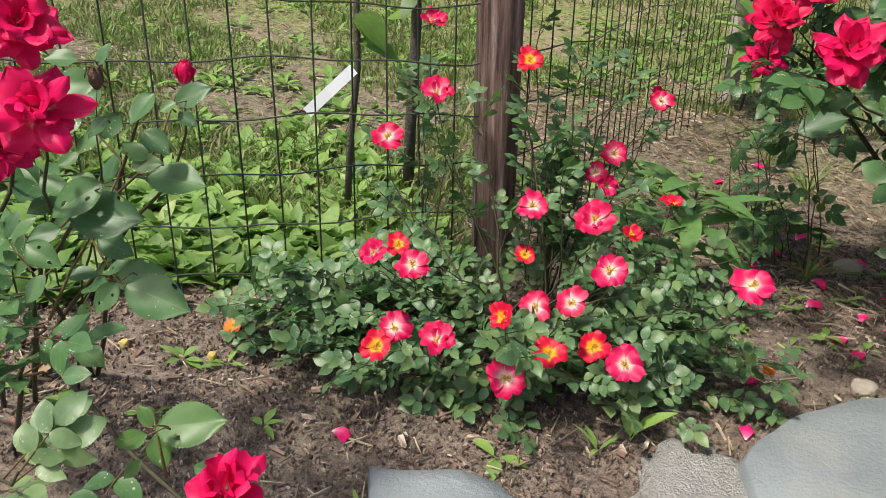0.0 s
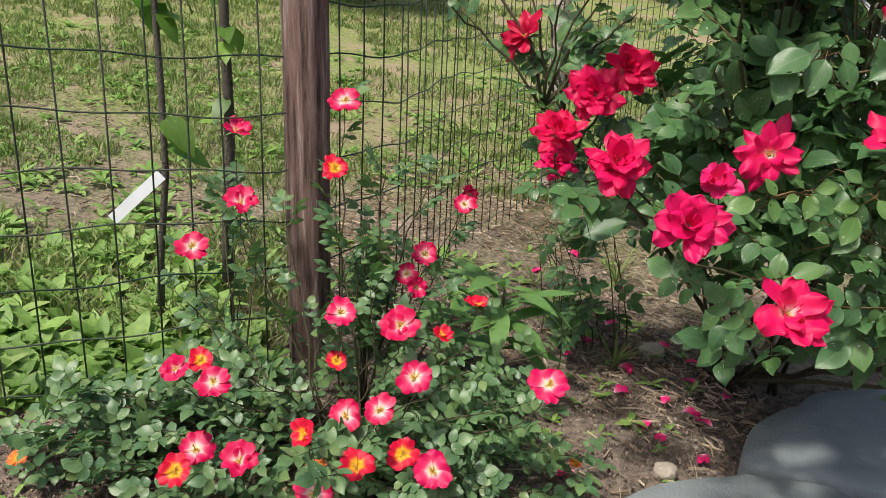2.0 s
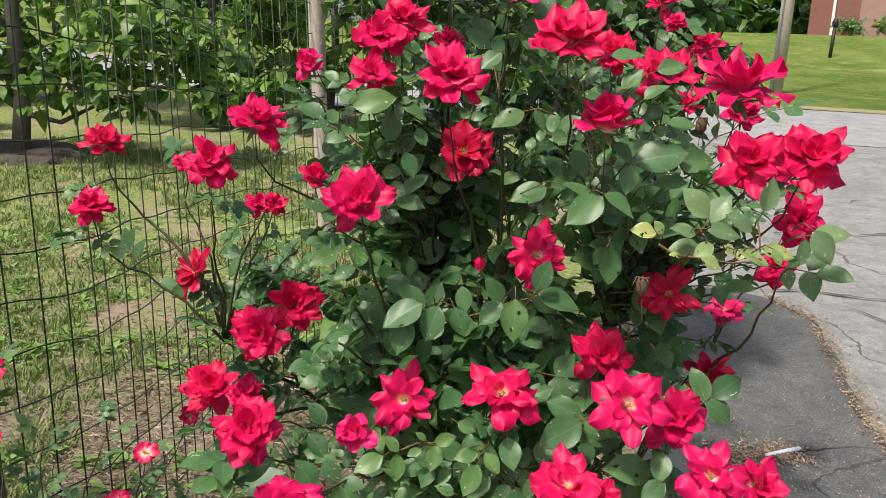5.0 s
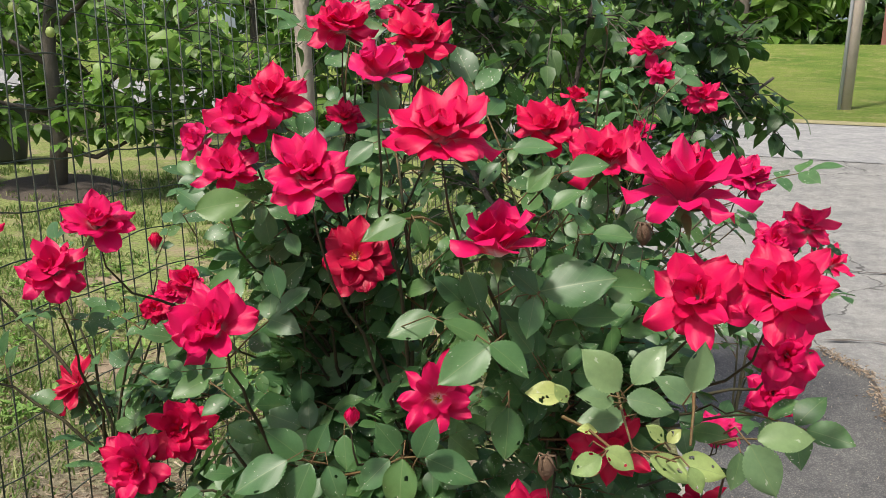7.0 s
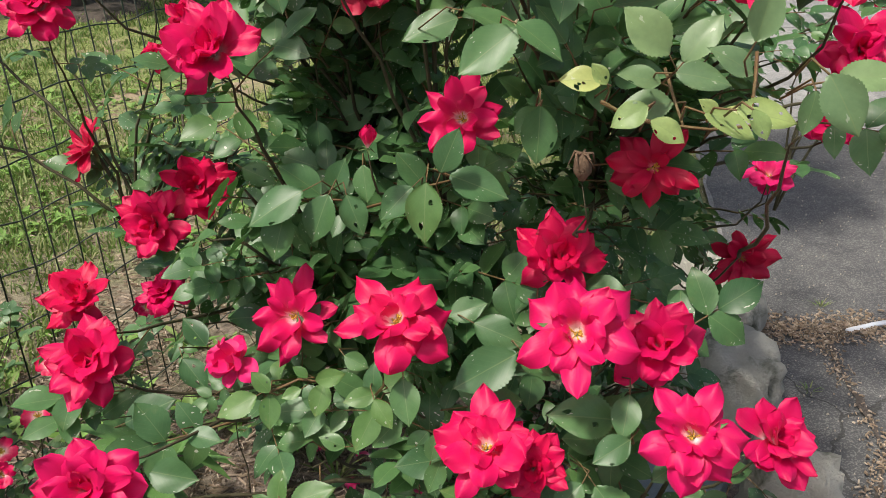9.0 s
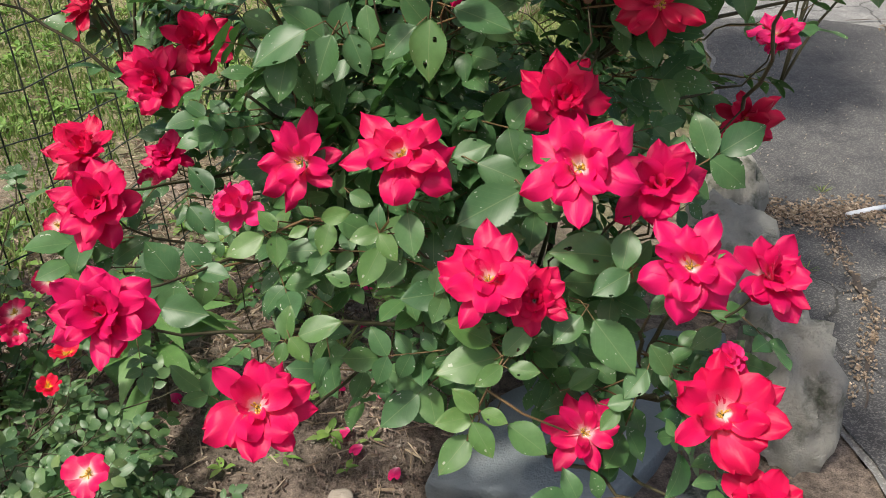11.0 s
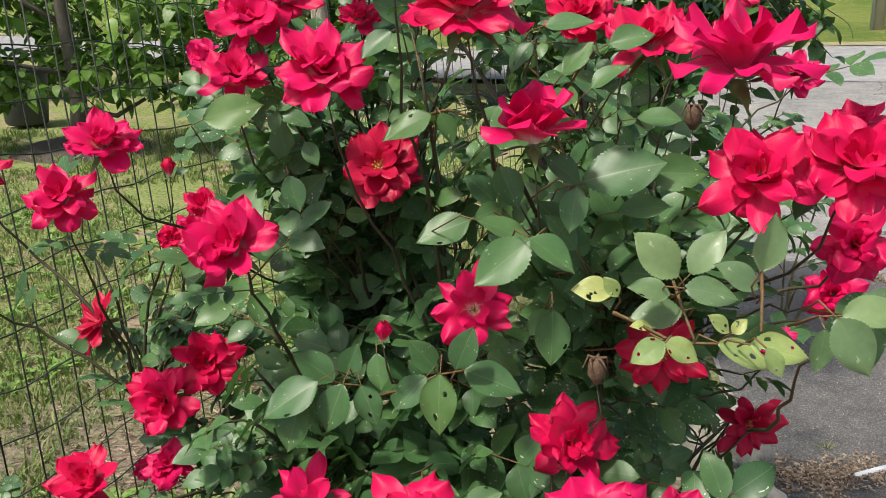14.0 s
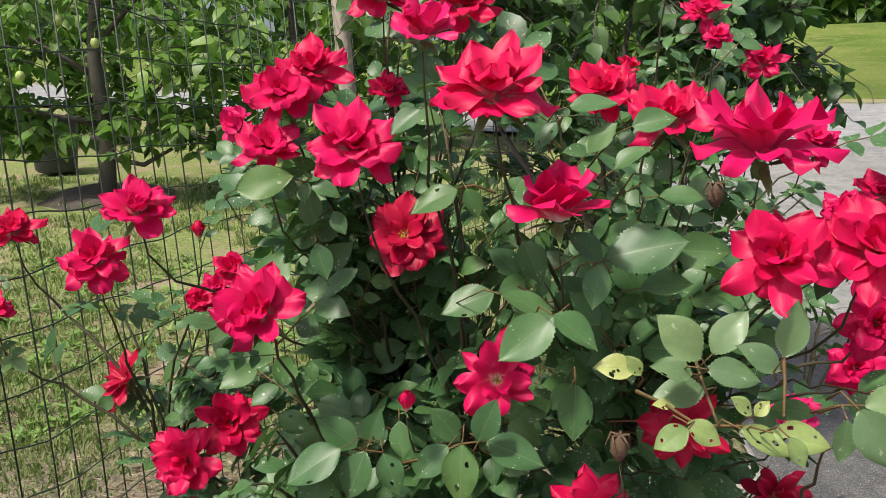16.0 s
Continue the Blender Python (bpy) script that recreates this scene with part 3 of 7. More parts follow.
class Bush:
    """A rose bush: canes from the base to each tip, leaves along the canes, blossoms at the tips."""

    def __init__(self, name, base, label, seed, leaf_meshes, leaf_geos, leaf_mats, centre, category="rose bush", group=""):
        self.root = empty(name, base)
        tagged(self.root, label, category, group)
        self.base, self.r = Vector(base), random.Random(seed)
        self.meshes, self.geos, self.mats = leaf_meshes, leaf_geos, leaf_mats
        self.centre = Vector(centre)
        self.leaves, self.tips, self.paths, self.blooms, self.mains = [], [], [], [], []

    def put(self, ob):
        ob.parent = self.root
        ob.matrix_parent_inverse = Matrix.Translation(-self.base)
        return ob

    def bloom(self, at, size, facing, kind="full", mat=None, i=None, label="", stamens=None):
        r = self.r
        mat = mat or PETAL_RED
        if kind in RED_MESHES:
            i = r.randrange(len(RED_MESHES[kind])) if i is None else i
        turn = Vector(facing).normalized().to_track_quat("Z", "Y").to_matrix().to_4x4() @ pose(0, 0, 0, 0, 0, r.uniform(0, 360))
        m = Matrix.Translation(Vector(at) - Vector(facing).normalized() * size * 0.12) @ turn @ Matrix.Scale(size, 4)
        fl = self.put(new("bud" if kind == "bud" else "blossom", bloom_mesh(kind, i, mat)))
        fl.matrix_basis = m
        if label:
            tagged(fl, label)
        if stamens or (stamens is None and kind in ("open", "star", "single")):
            share("flower_centre", STAMEN_MESHES[r.randrange(2)], Matrix.Scale(1.7 if "single" in kind else 1.0, 4), fl)
        share("calyx", CALYX_MESHES[r.randrange(3)], Matrix.Identity(4), fl)
        self.blooms.append((Vector(at), Vector(facing).normalized(), size))
        foot = m @ Vector((0, 0, -0.14))
        return foot, -Vector(facing).normalized()

    def cane(self, tip, end_dir=None, thick=0.0032, start=None, arch=0.55, leaves=8, first=0.3, leaf_size=1.0, mats=None, spread=0.09):
        r = self.r
        b = Vector(start) if start is not None else self.base + Vector((r.uniform(-1, 1) * spread, r.uniform(-1, 1) * spread, -0.01))
        tip = Vector(tip)
        d = tip - b
        c = b + Vector((d.x * (1 - arch), d.y * (1 - arch), d.z * (0.5 + 0.25 * arch)))
        if end_dir is not None:
            c2 = tip + Vector(end_dir) * min(0.12, 0.35 * d.length)
        else:
            c2 = tip - (tip - c) * 0.4
        pts = []
        n = 9
        for i in range(n + 1):
            t = i / n
            p = b * (1 - t) ** 3 + c * (3 * t * (1 - t) ** 2) + c2 * (3 * t * t * (1 - t)) + tip * t ** 3
            if 0 < i < n:
                p = p + Vector((r.uniform(-1, 1), r.uniform(-1, 1), r.uniform(-1, 1))) * 0.0045
            pts.append(p)
        rad = [thick * (1.25 - 0.85 * i / n) for i in range(n + 1)]
        self.paths.append((pts, rad, thick))
        self.tips.append(tip)
        for k in range(leaves):
            t = first + (0.97 - first) * (k + r.uniform(-0.4, 0.4)) / max(leaves - 1, 1)
            t = min(max(t, 0.05), 0.97)
            f = t * n
            i = min(int(f), n - 1)
            p = pts[i].lerp(pts[i + 1], f - i)
            along = (pts[i + 1] - pts[i]).normalized()
            out = p - self.centre
            out.z *= 0.5
            out = out.normalized()
            a = r.uniform(0, 6.28)
            side = Vector((math.cos(a), math.sin(a), r.uniform(-0.25, 0.35)))
            axis = (side * 0.8 + out * 0.55 + along * 0.35).normalized()
            normal = (Vector((0, 0, 0.75)) + out * 0.55 + Vector((0, -0.3, 0)) + Vector((r.uniform(-1, 1), r.uniform(-1, 1), r.uniform(-1, 1))) * 0.38)
            self.leaves.append((place(p, axis, normal, leaf_size * r.uniform(0.72, 1.12)), r.randrange(len(self.meshes))))

    def fork(self, foot, far=0.13):
        """The point of a main stem from which a side shoot to foot springs."""
        best, at = 9.0, None
        for pts in self.mains:
            for p in pts[2:]:
                d = (p - foot).length
                if d > far and p.z < foot.z - 0.35 * d and d < best:
                    best, at = d, p
        return at

    def collar(self, foot, back, size):
        """A few leaves close under a blossom."""
        r = self.r
        a0 = r.uniform(0, 6.28)
        for k in range(3):
            a = a0 + k * 2.1 + r.uniform(-0.4, 0.4)
            p = foot + back * (0.012 + 0.016 * k)
            axis = Vector((math.cos(a), math.sin(a), r.uniform(-0.6, 0.1))) + Vector((0, -0.35, 0))
            self.leaves.append((place(p, axis, Vector((r.gauss(0, 0.3), -0.45 + r.gauss(0, 0.3), 1)), size * r.uniform(0.65, 0.95)), r.randrange(len(self.meshes))))

    def leaf(self, at, axis, normal, size):
        self.leaves.append((place(at, axis, normal, size), self.r.randrange(len(self.meshes))))

    def toward(self, at):
        """The open side of the crown, as seen from a blossom: away from the thicket, to the light."""
        return (self.open_side - at).normalized()

    def clears(self, m, out_dir, reach):
        """Whether a leaf leaves the blossoms free to the light and stays within the crown."""
        c = m.translation + m.to_3x3() @ Vector((0, self.span * 0.55, 0))
        end = m.translation + m.to_3x3() @ Vector((0, self.span, 0))
        near, edge = 9.0, None
        for at, f, size in self.blooms:
            for q in (c, end):
                d = q - at
                for o in (out_dir, self.toward(at)):
                    t = d.dot(o)
                    if -0.01 < t < reach and (d - o * t).length < size * 0.48 + self.span * 0.13:
                        return False
            d = (end - at).length
            if d < near:
                near, edge = d, at
        hub = Vector((self.centre.x, self.centre.y, 0))
        flat = Matrix.Diagonal((1, 1, 0))
        return not self.rim or not (near > self.span * 0.85 and (flat @ (end - hub)).length > (flat @ (edge - hub)).length)

    def finish(self, parts=260, leaf_name="leaf", cane_mat=None, span=0.0, reach=0.11, out_dir=(0, -0.85, 0.5), rim=True, open_side=(0.5, 0.2, 0.85), extra=()):
        """Canes and the leaves nearest the path become parts; the inner leaves one mesh."""
        self.span, self.rim, self.open_side = span, rim, Vector(open_side)
        if span:
            d = Vector(out_dir).normalized()
            self.leaves = [q for q in self.leaves if self.clears(q[0], d, reach)]
            ends = [at for at, f, size in self.blooms]
            held = np.array([tuple(q[0].translation) for q in list(self.leaves) + list(extra)])
            kept = []
            for pts, rad, thick in self.paths:
                n = len(pts)
                if min((at - pts[-1]).length for at in ends) > 0.04:
                    while n > 3 and np.min(np.linalg.norm(held - np.array(tuple(pts[n - 1])), axis=1)) > 0.03:
                        n -= 1
                if n > 3 or thick > 0.0028:
                    kept.append((pts[:n], rad[:n - 1] + [rad[n - 1] * 0.5], thick))
            self.paths = kept
        for m, i in extra:
            ob = self.put(new(leaf_name, self.meshes[i]))
            ob.matrix_basis = m
        for k, (pts, rad, thick) in enumerate(sorted(self.paths, key=lambda q: min(p.y for p in q[0]))):
            g = Geo()
            g.tube(pts, rad, 5, 0)
            self.put(g.make("cane", [cane_mat or (CANE_OLD if thick > 0.0042 else CANE)]))
        order = sorted(self.leaves, key=lambda q: q[0].translation.y)
        for m, i in order[:parts]:
            ob = self.put(new(leaf_name, self.meshes[i]))
            ob.matrix_basis = m
        g = Geo()
        for m, i in order[parts:]:
            g.add_geo(self.geos[i], m)
        if g.v:
            tagged(self.put(g.make("inner_foliage", self.mats)), kind="stuff")


def leaf_set(name, size, seeds, mats, leaflets=5):
    return [geo_mesh(name, rose_leaf(size, s, leaflets), mats) for s in seeds], [rose_leaf(size, s, leaflets, 11) for s in seeds]


# ---- ground, paving and stones ----
def steps(lo, hi, fine, far, growth=1.16):
    """Coordinates: even between lo and hi, growing outward to far."""
    c = list(np.arange(lo, hi + fine / 2, fine))
    d, x = fine, c[-1]
    while x < far:
        d *= growth
        x += d
        c.append(x)
    d, x = fine, lo
    while x > -far:
        d *= growth
        x -= d
        c.insert(0, x)
    return c


def edge_x(y):
    """The driveway's ragged edge beside the bed."""
    return 1.06 + 0.13 * max(y - 1.4, 0) + 0.025 * noise.noise((0, y * 7, 2)) + 0.05 * max(0.0, 1.2 - y)


xs, ys = steps(-1.2, 1.5, 0.022, 900), steps(0.45, 2.5, 0.022, 900)
gv, gf = [], []
for y in ys:
    for x in xs:
        near = 1.0 if abs(x) < 4 and -2 < y < 6.5 and 0.444 * x + 0.896 * y < 6.8 else 0.0
        z = ground_h(x, y)
        if near:
            z += 0.012 * (noise.noise((x * 3, y * 3, 0))) + 0.006 * noise.noise((x * 14, y * 14, 3)) + 0.003 * noise.noise((x * 40, y * 40, 5))
        else:
            z -= 0.03
        if x > edge_x(y) + 0.02 and near:
            z -= 0.03
        gv.append((x, y, z))
nx = len(xs)
gf = [(j * nx + i, j * nx + i + 1, (j + 1) * nx + i + 1, (j + 1) * nx + i) for j in range(len(ys) - 1) for i in range(nx - 1)]
ground = tagged(link_mesh("ground", gv, gf, SOIL), "brown garden soil turning to thin grass behind the fence", "ground", kind="structure")


def draped(name, inside_rows, mat, lift, label, category, cols=24, power=2):
    """A sheet laid on the ground: rows of (left, right) points, with columns between them."""
    g = Geo()
    verts = []
    for (a, b) in inside_rows:
        for k in range(cols + 1):
            q = (k / cols) ** power
            x, y = a[0] + (b[0] - a[0]) * q, a[1] + (b[1] - a[1]) * q
            verts.append((x, y, ground_h(x, y) + lift))
    faces = [(j * (cols + 1) + i, j * (cols + 1) + i + 1, (j + 1) * (cols + 1) + i + 1, (j + 1) * (cols + 1) + i) for j in range(len(inside_rows) - 1) for i in range(cols)]
    g.add(verts, faces)
    return tagged(g.make(name, [mat]), label, category, kind="structure")


AL, AC = Vector((0.896, -0.444, 0)), Vector((0.444, 0.896, 0))


def road_row(s, l0, l1):
    a, b = AC * s + AL * l0, AC * s + AL * l1
    return ((a.x, a.y), (b.x, b.y))


rows = [((edge_x(y), y), (edge_x(y) + 10, y - 4.955)) for y in np.arange(-3.0, 8.2, 0.1)]
driveway = draped("driveway", rows, ASPHALT_OLD, 0.008, "worn grey asphalt driveway with cracks and loose grit", "driveway", 30, 1.6)
road = draped("road", [road_row(s, -60, 60) for s in np.arange(8.05, 11.06, 0.2)], ROAD, 0.013, "smooth grey asphalt street", "road", 80, 1)
verge = draped("verge", [road_row(s, -60, 60) for s in np.arange(10.86, 11.3, 0.1)], VERGE, 0.021, "dry yellowish grass verge along the street", "verge", 80, 1)
lawn = draped("lawn", [road_row(s, -70, 70) for s in list(np.arange(10.95, 14, 0.3)) + list(np.arange(14, 60, 1.5))], LAWN, 0.017, "mown green lawn rising beyond the street, drier at the kerb", "lawn", 80, 1)


PATCH_EDGE = ((0.4, 1.34), (1.2, 1.46), (1.86, 1.63), (2.04, 1.67), (2.36, 1.79), (2.5, 1.825), (2.78, 1.9), (3.0, 1.85), (3.1, 1.72), (3.2, 1.5))


def patch_row(y):
    x = float(np.interp(y, [p[0] for p in PATCH_EDGE], [p[1] for p in PATCH_EDGE]))
    return ((edge_x(y) + 0.01, y), (max(x, edge_x(y) + 0.03) + 0.02 * noise.noise((1, y * 9, 4)) + 0.008 * noise.noise((1, y * 31, 4)), y))


patch = draped("asphalt_patch", [patch_row(y) for y in np.arange(0.4, 3.2, 0.04)], ASPHALT_DARK, 0.0125, "darker newer asphalt patch with a crumbled edge", "asphalt patch", 24, 1)


def asphalt_crack(pts, wide, seed):
    """A ragged open crack: a dark strip that winds along pts."""
    g = Geo()
    verts = []
    pts = [Vector(p) for p in pts]
    for a, b in zip(pts, pts[1:]):
        n = max(3, int((b - a).length / 0.02))
        side = Vector((-(b - a).y, (b - a).x)).normalized()
        for k in range(n):
            p = a.lerp(b, k / n)
            p = p + side * (0.03 * noise.noise((p.x * 5, p.y * 5, seed)) + 0.008 * noise.noise((p.x * 26, p.y * 26, seed)))
            w = wide * max(0.25, 0.6 + noise.noise((p.x * 11, p.y * 11, seed + 3)))
            for q in (p - side * w, p + side * w):
                verts.append((q.x, q.y, ground_h(q.x, q.y) + 0.0165))
    g.add(verts, [(2 * k, 2 * k + 1, 2 * k + 3, 2 * k + 2) for k in range(len(verts) // 2 - 1)])
    return tagged(g.make("asphalt_crack", [DARK_SOIL]), "dark open crack winding across the asphalt", "crack", "cracks in the asphalt", kind="structure")


asphalt_crack([(1.75, 3.1), (2.04, 3.07), (2.28, 2.97), (2.8, 2.6)], 0.008, 1)
asphalt_crack([(2.3, 3.97), (2.44, 3.9), (2.83, 3.93), (3.6, 3.6)], 0.008, 2)
asphalt_crack([(1.85, 3.02), (1.9, 2.78), (1.81, 2.45), (1.7, 2.1), (1.62, 1.86), (1.55, 1.5)], 0.007, 3)
asphalt_crack([(1.27, 1.82), (1.22, 1.55), (1.2, 1.42), (1.1, 1.2)], 0.006, 4)
asphalt_crack([(1.06, 1.86), (1.24, 1.84), (1.62, 1.9)], 0.005, 5)
asphalt_crack([(2.1, 2.9), (2.25, 2.4), (2.2, 1.9)], 0.005, 6)


def rock(name, at, size, mat, label, seed, category="rock", flat=0.0, group="", turn=0.0, rough=1.0):
    """A lump of stone: a bumpy rounded block, sunk a little into the ground."""
    bm = bmesh.new()
    bmesh.ops.create_icosphere(bm, subdivisions=4, radius=1.0)
    for v in bm.verts:
        c = v.co.normalized()
        q = max(abs(c.x), abs(c.y), abs(c.z))
        c = c * (0.62 + 0.38 / q * 0.85)
        c *= 1 + 0.16 * noise.noise(c * 1.7 + Vector((seed, 0, 0))) + 0.08 * rough * noise.noise(c * 4.5 + Vector((seed, 2, 0))) + 0.035 * rough * noise.noise(c * 12 + Vector((seed, 4, 0)))
        if flat and c.z > flat:
            c.z = flat + (c.z - flat) * 0.12
        v.co = Vector((c.x * size[0], c.y * size[1], c.z * size[2]))
    me = bpy.data.meshes.new(name)
    bm.to_mesh(me)
    bm.free()
    me.materials.append(mat)
    me.polygons.foreach_set("use_smooth", np.ones(len(me.polygons), dtype=bool))
    ob = new(name, me)
    ob.matrix_basis = pose(at[0], at[1], at[2], 0, 0, turn)
    return tagged(ob, label, category, group)


def flagstone(name, outline, top, thick, label, seed, mat=None):
    """A flat split stone with a broken, bevelled edge."""
    pts = []
    n = len(outline)
    for i in range(n):
        a, b = Vector(outline[i]), Vector(outline[(i + 1) % n])
        k = max(2, int((b - a).length / 0.025))
        for j in range(k):
            p = a.lerp(b, j / k)
            p += Vector((noise.noise((p.x * 18, p.y * 18, seed)), noise.noise((p.x * 18, p.y * 18, seed + 5)))) * 0.008
            pts.append(p)
    c = sum(pts, Vector((0, 0))) / len(pts)
    g = Geo()
    rings = []
    for scale, z in ((1.0, top - thick), (1.012, top - 0.012), (1.0, top - 0.004), (0.985, top), (0.7, top), (0.35, top)):
        rings.append([(c.x + (p.x - c.x) * scale, c.y + (p.y - c.y) * scale, z + (0.003 * noise.noise((p.x * scale * 9, p.y * scale * 9, seed)) if z == top else 0)) for p in pts])
    m = len(pts)
    verts = [v for r_ in rings for v in r_] + [(c.x, c.y, top)]
    faces = [(i * m + k, i * m + (k + 1) % m, (i + 1) * m + (k + 1) % m, (i + 1) * m + k) for i in range(len(rings) - 1) for k in range(m)]
    faces += [((len(rings) - 1) * m + k, (len(rings) - 1) * m + (k + 1) % m, len(rings) * m) for k in range(m)]
    g.add(verts, faces)
    return tagged(g.make(name, [mat or SLATE]), label, "stone", "edging stones of the bed")


flagstone("flagstone", [(0.235, 0.755), (0.254, 0.80), (0.295, 0.86), (0.35, 0.917), (0.414, 0.955), (0.505, 0.995), (0.62, 1.0), (0.72, 0.9), (0.7, 0.7), (0.5, 0.56), (0.27, 0.66)], 0.04, 0.07,
          "large flat blue-grey bluestone slab at the edge of the bed", 3)
flagstone("flagstone", [(0.512, 1.03), (0.53, 1.09), (0.546, 1.138), (0.60, 1.19), (0.69, 1.285), (0.84, 1.375), (0.95, 1.37), (0.9, 1.25), (0.8, 1.1), (0.735, 1.01), (0.64, 1.015)], 0.036, 0.07,
          "flat grey bluestone slab under the rose bush", 8)
flagstone("flagstone", [(-0.132, 0.606), (-0.05, 0.634), (-0.005, 0.636), (0.03, 0.61), (0.02, 0.53), (-0.1, 0.5)], 0.028, 0.05, "small grey flat stone set in the soil", 12)
rock("concrete_lump", (0.196, 0.715, 0.0), (0.062, 0.075, 0.04), CONCRETE, "rough broken lump of pale concrete beside the slab", 2, "rock", 0.6, "", 0.0, 4.5)
rock("boulder", (0.985, 1.215, 0.04), (0.07, 0.115, 0.115), ROCK, "pale grey boulder between the bed and the driveway", 5, "boulder", 0.0, "boulders along the driveway", -12, 2.2)
rock("boulder", (1.0, 1.58, 0.05), (0.075, 0.12, 0.11), ROCK, "pale mossy boulder under the rose bush", 9, "boulder", 0.0, "boulders along the driveway", 8, 2.2)
rock("boulder", (1.06, 1.9, 0.05), (0.07, 0.13, 0.1), ROCK, "pale boulder beside the driveway", 14, "boulder", 0.0, "boulders along the driveway", 15, 2.2)
rock("boulder", (0.87, 0.99, 0.0), (0.09, 0.08, 0.05), ROCK, "low grey stone half sunk in the soil", 21, "boulder", 0.5, "boulders along the driveway", 30, 2.2)
rock("stone", (0.438, 1.41, 0.008), (0.024, 0.019, 0.016), PEBBLE, "rounded tan stone lying on the soil", 31, "stone")
rock("stone", (0.408, 1.02, 0.006), (0.017, 0.015, 0.012), PEBBLE, "small pale stone lying on the soil", 33, "stone")

# ---- fence ----
FENCE = [(-0.975, 0.545), (-0.158, 1.122), (-0.034, 1.361), (0.03, 1.80), (0.237, 2.41), (0.8, 3.5)]
LEAN = -0.077
fence = tagged(empty("wire_fence", (FENCE[1][0], FENCE[1][1], 0)), "dark green welded wire mesh fence, leaning slightly", "fence")


def along_fence(spacing):
    out, left = [], 0.0
    for a, b in zip(FENCE, FENCE[1:]):
        a, b = Vector(a), Vector(b)
        n = (b - a).length
        s = left
        while s < n:
            out.append(a.lerp(b, s / n))
            s += spacing
        left = s - n
    return out


ROWS_Z = [0.03 + 0.0762 * k for k in range(16)]
spots = along_fence(0.0508)
TALL = ROWS_Z[-1]
g = Geo()
g.tube([(0, 0, 0), (LEAN * 0.4 * TALL + 0.002, 0, 0.4 * TALL), (LEAN * 0.7 * TALL - 0.002, 0.002, 0.7 * TALL), (LEAN * TALL, 0, TALL)], 0.00135, 5)
stay = geo_mesh("upright_wire", g, [WIRE])
for p in spots:
    ob = new("upright_wire", stay)
    keep_place(ob, fence)
    ob.matrix_basis = pose(p.x, p.y, ground_h(p.x, p.y) - 0.012 + rng.uniform(-0.006, 0.006), rng.uniform(-0.6, 0.6), rng.uniform(-0.6, 0.6), 0)
for k, z in enumerate(ROWS_Z):
    g = Geo()
    pts = []
    for q, p in enumerate(along_fence(0.0254)):
        sag = 0.004 * math.sin(q * 0.35 + k) + 0.0025 * math.sin(q * 0.9 + 2 * k)
        off = -0.0021
        pts.append((p.x + LEAN * z, p.y + off, ground_h(p.x, p.y) + z + sag))
    g.tube(pts, 0.0013, 5)
    ob = g.make("line_wire", [WIRE])
    keep_place(ob, fence)


def square_post(name, at, side, tall, turn, label, mat=POST):
    bm = bmesh.new()
    bmesh.ops.create_cube(bm, size=1.0)
    bmesh.ops.scale(bm, vec=(side, side, tall), verts=bm.verts)
    bmesh.ops.bevel(bm, geom=list(bm.edges), offset=side * 0.12, segments=3, affect="EDGES")
    ends = [e for e in bm.edges if abs((e.verts[0].co - e.verts[1].co).z) > tall * 0.5]
    bmesh.ops.subdivide_edges(bm, edges=ends, cuts=40)
    for v in bm.verts:
        v.co.x += 0.0035 * noise.noise((v.co.x * 30, v.co.y * 30, v.co.z * 5))
        v.co.y += 0.0035 * noise.noise((v.co.x * 30, v.co.y * 30, v.co.z * 5 + 9))
        v.co.z += tall / 2
    me = bpy.data.meshes.new(name)
    bm.to_mesh(me)
    bm.free()
    me.materials.append(mat)
    me.polygons.foreach_set("use_smooth", np.ones(len(me.polygons), dtype=bool))
    ob = new(name, me)
    ob.matrix_basis = pose(at[0], at[1], at[2], 0, math.degrees(math.atan(LEAN)), turn)
    return tagged(ob, label, "fence post", "fence posts")


square_post("fence_post", (-0.136, 1.163, -0.03), 0.059, 1.32, 24, "weathered brown wooden fence post with cracked grain")
square_post("fence_post", (0.25, 2.44, ground_h(0.25, 2.44) - 0.03), 0.04, 1.32, 10, "grey wooden fence post behind the rose bush", POLE)

# ---- the large red rose bush ----
ROSE_SET = leaf_set("leaf", 0.04, range(40, 46), [LEAF_ROSE, CANE_RED])
ROSE_SMALL = leaf_set("leaf", 0.029, range(50, 54), [LEAF_ROSE, CANE_RED], 7)
red = Bush("rose_bush", (0.6, 1.36, 0.0), "large rose bush with double crimson blossoms and dark green spotted leaves", 5, ROSE_SET[0] + ROSE_SMALL[0], ROSE_SET[1] + ROSE_SMALL[1], [LEAF_ROSE, CANE_RED], (0.6, 1.25, 0.55))
OPEN_SIDE = Vector((0.48, 0.2, 0.8))


def facing_of(x, y, up, side):
    a = math.atan2(OPEN_SIDE.y - y, OPEN_SIDE.x - x) + radians(side)
    return Vector((math.cos(a) * math.cos(radians(up)), math.sin(a) * math.cos(radians(up)), math.sin(radians(up))))


RED_TIPS, RED_SHOOTS = [], []


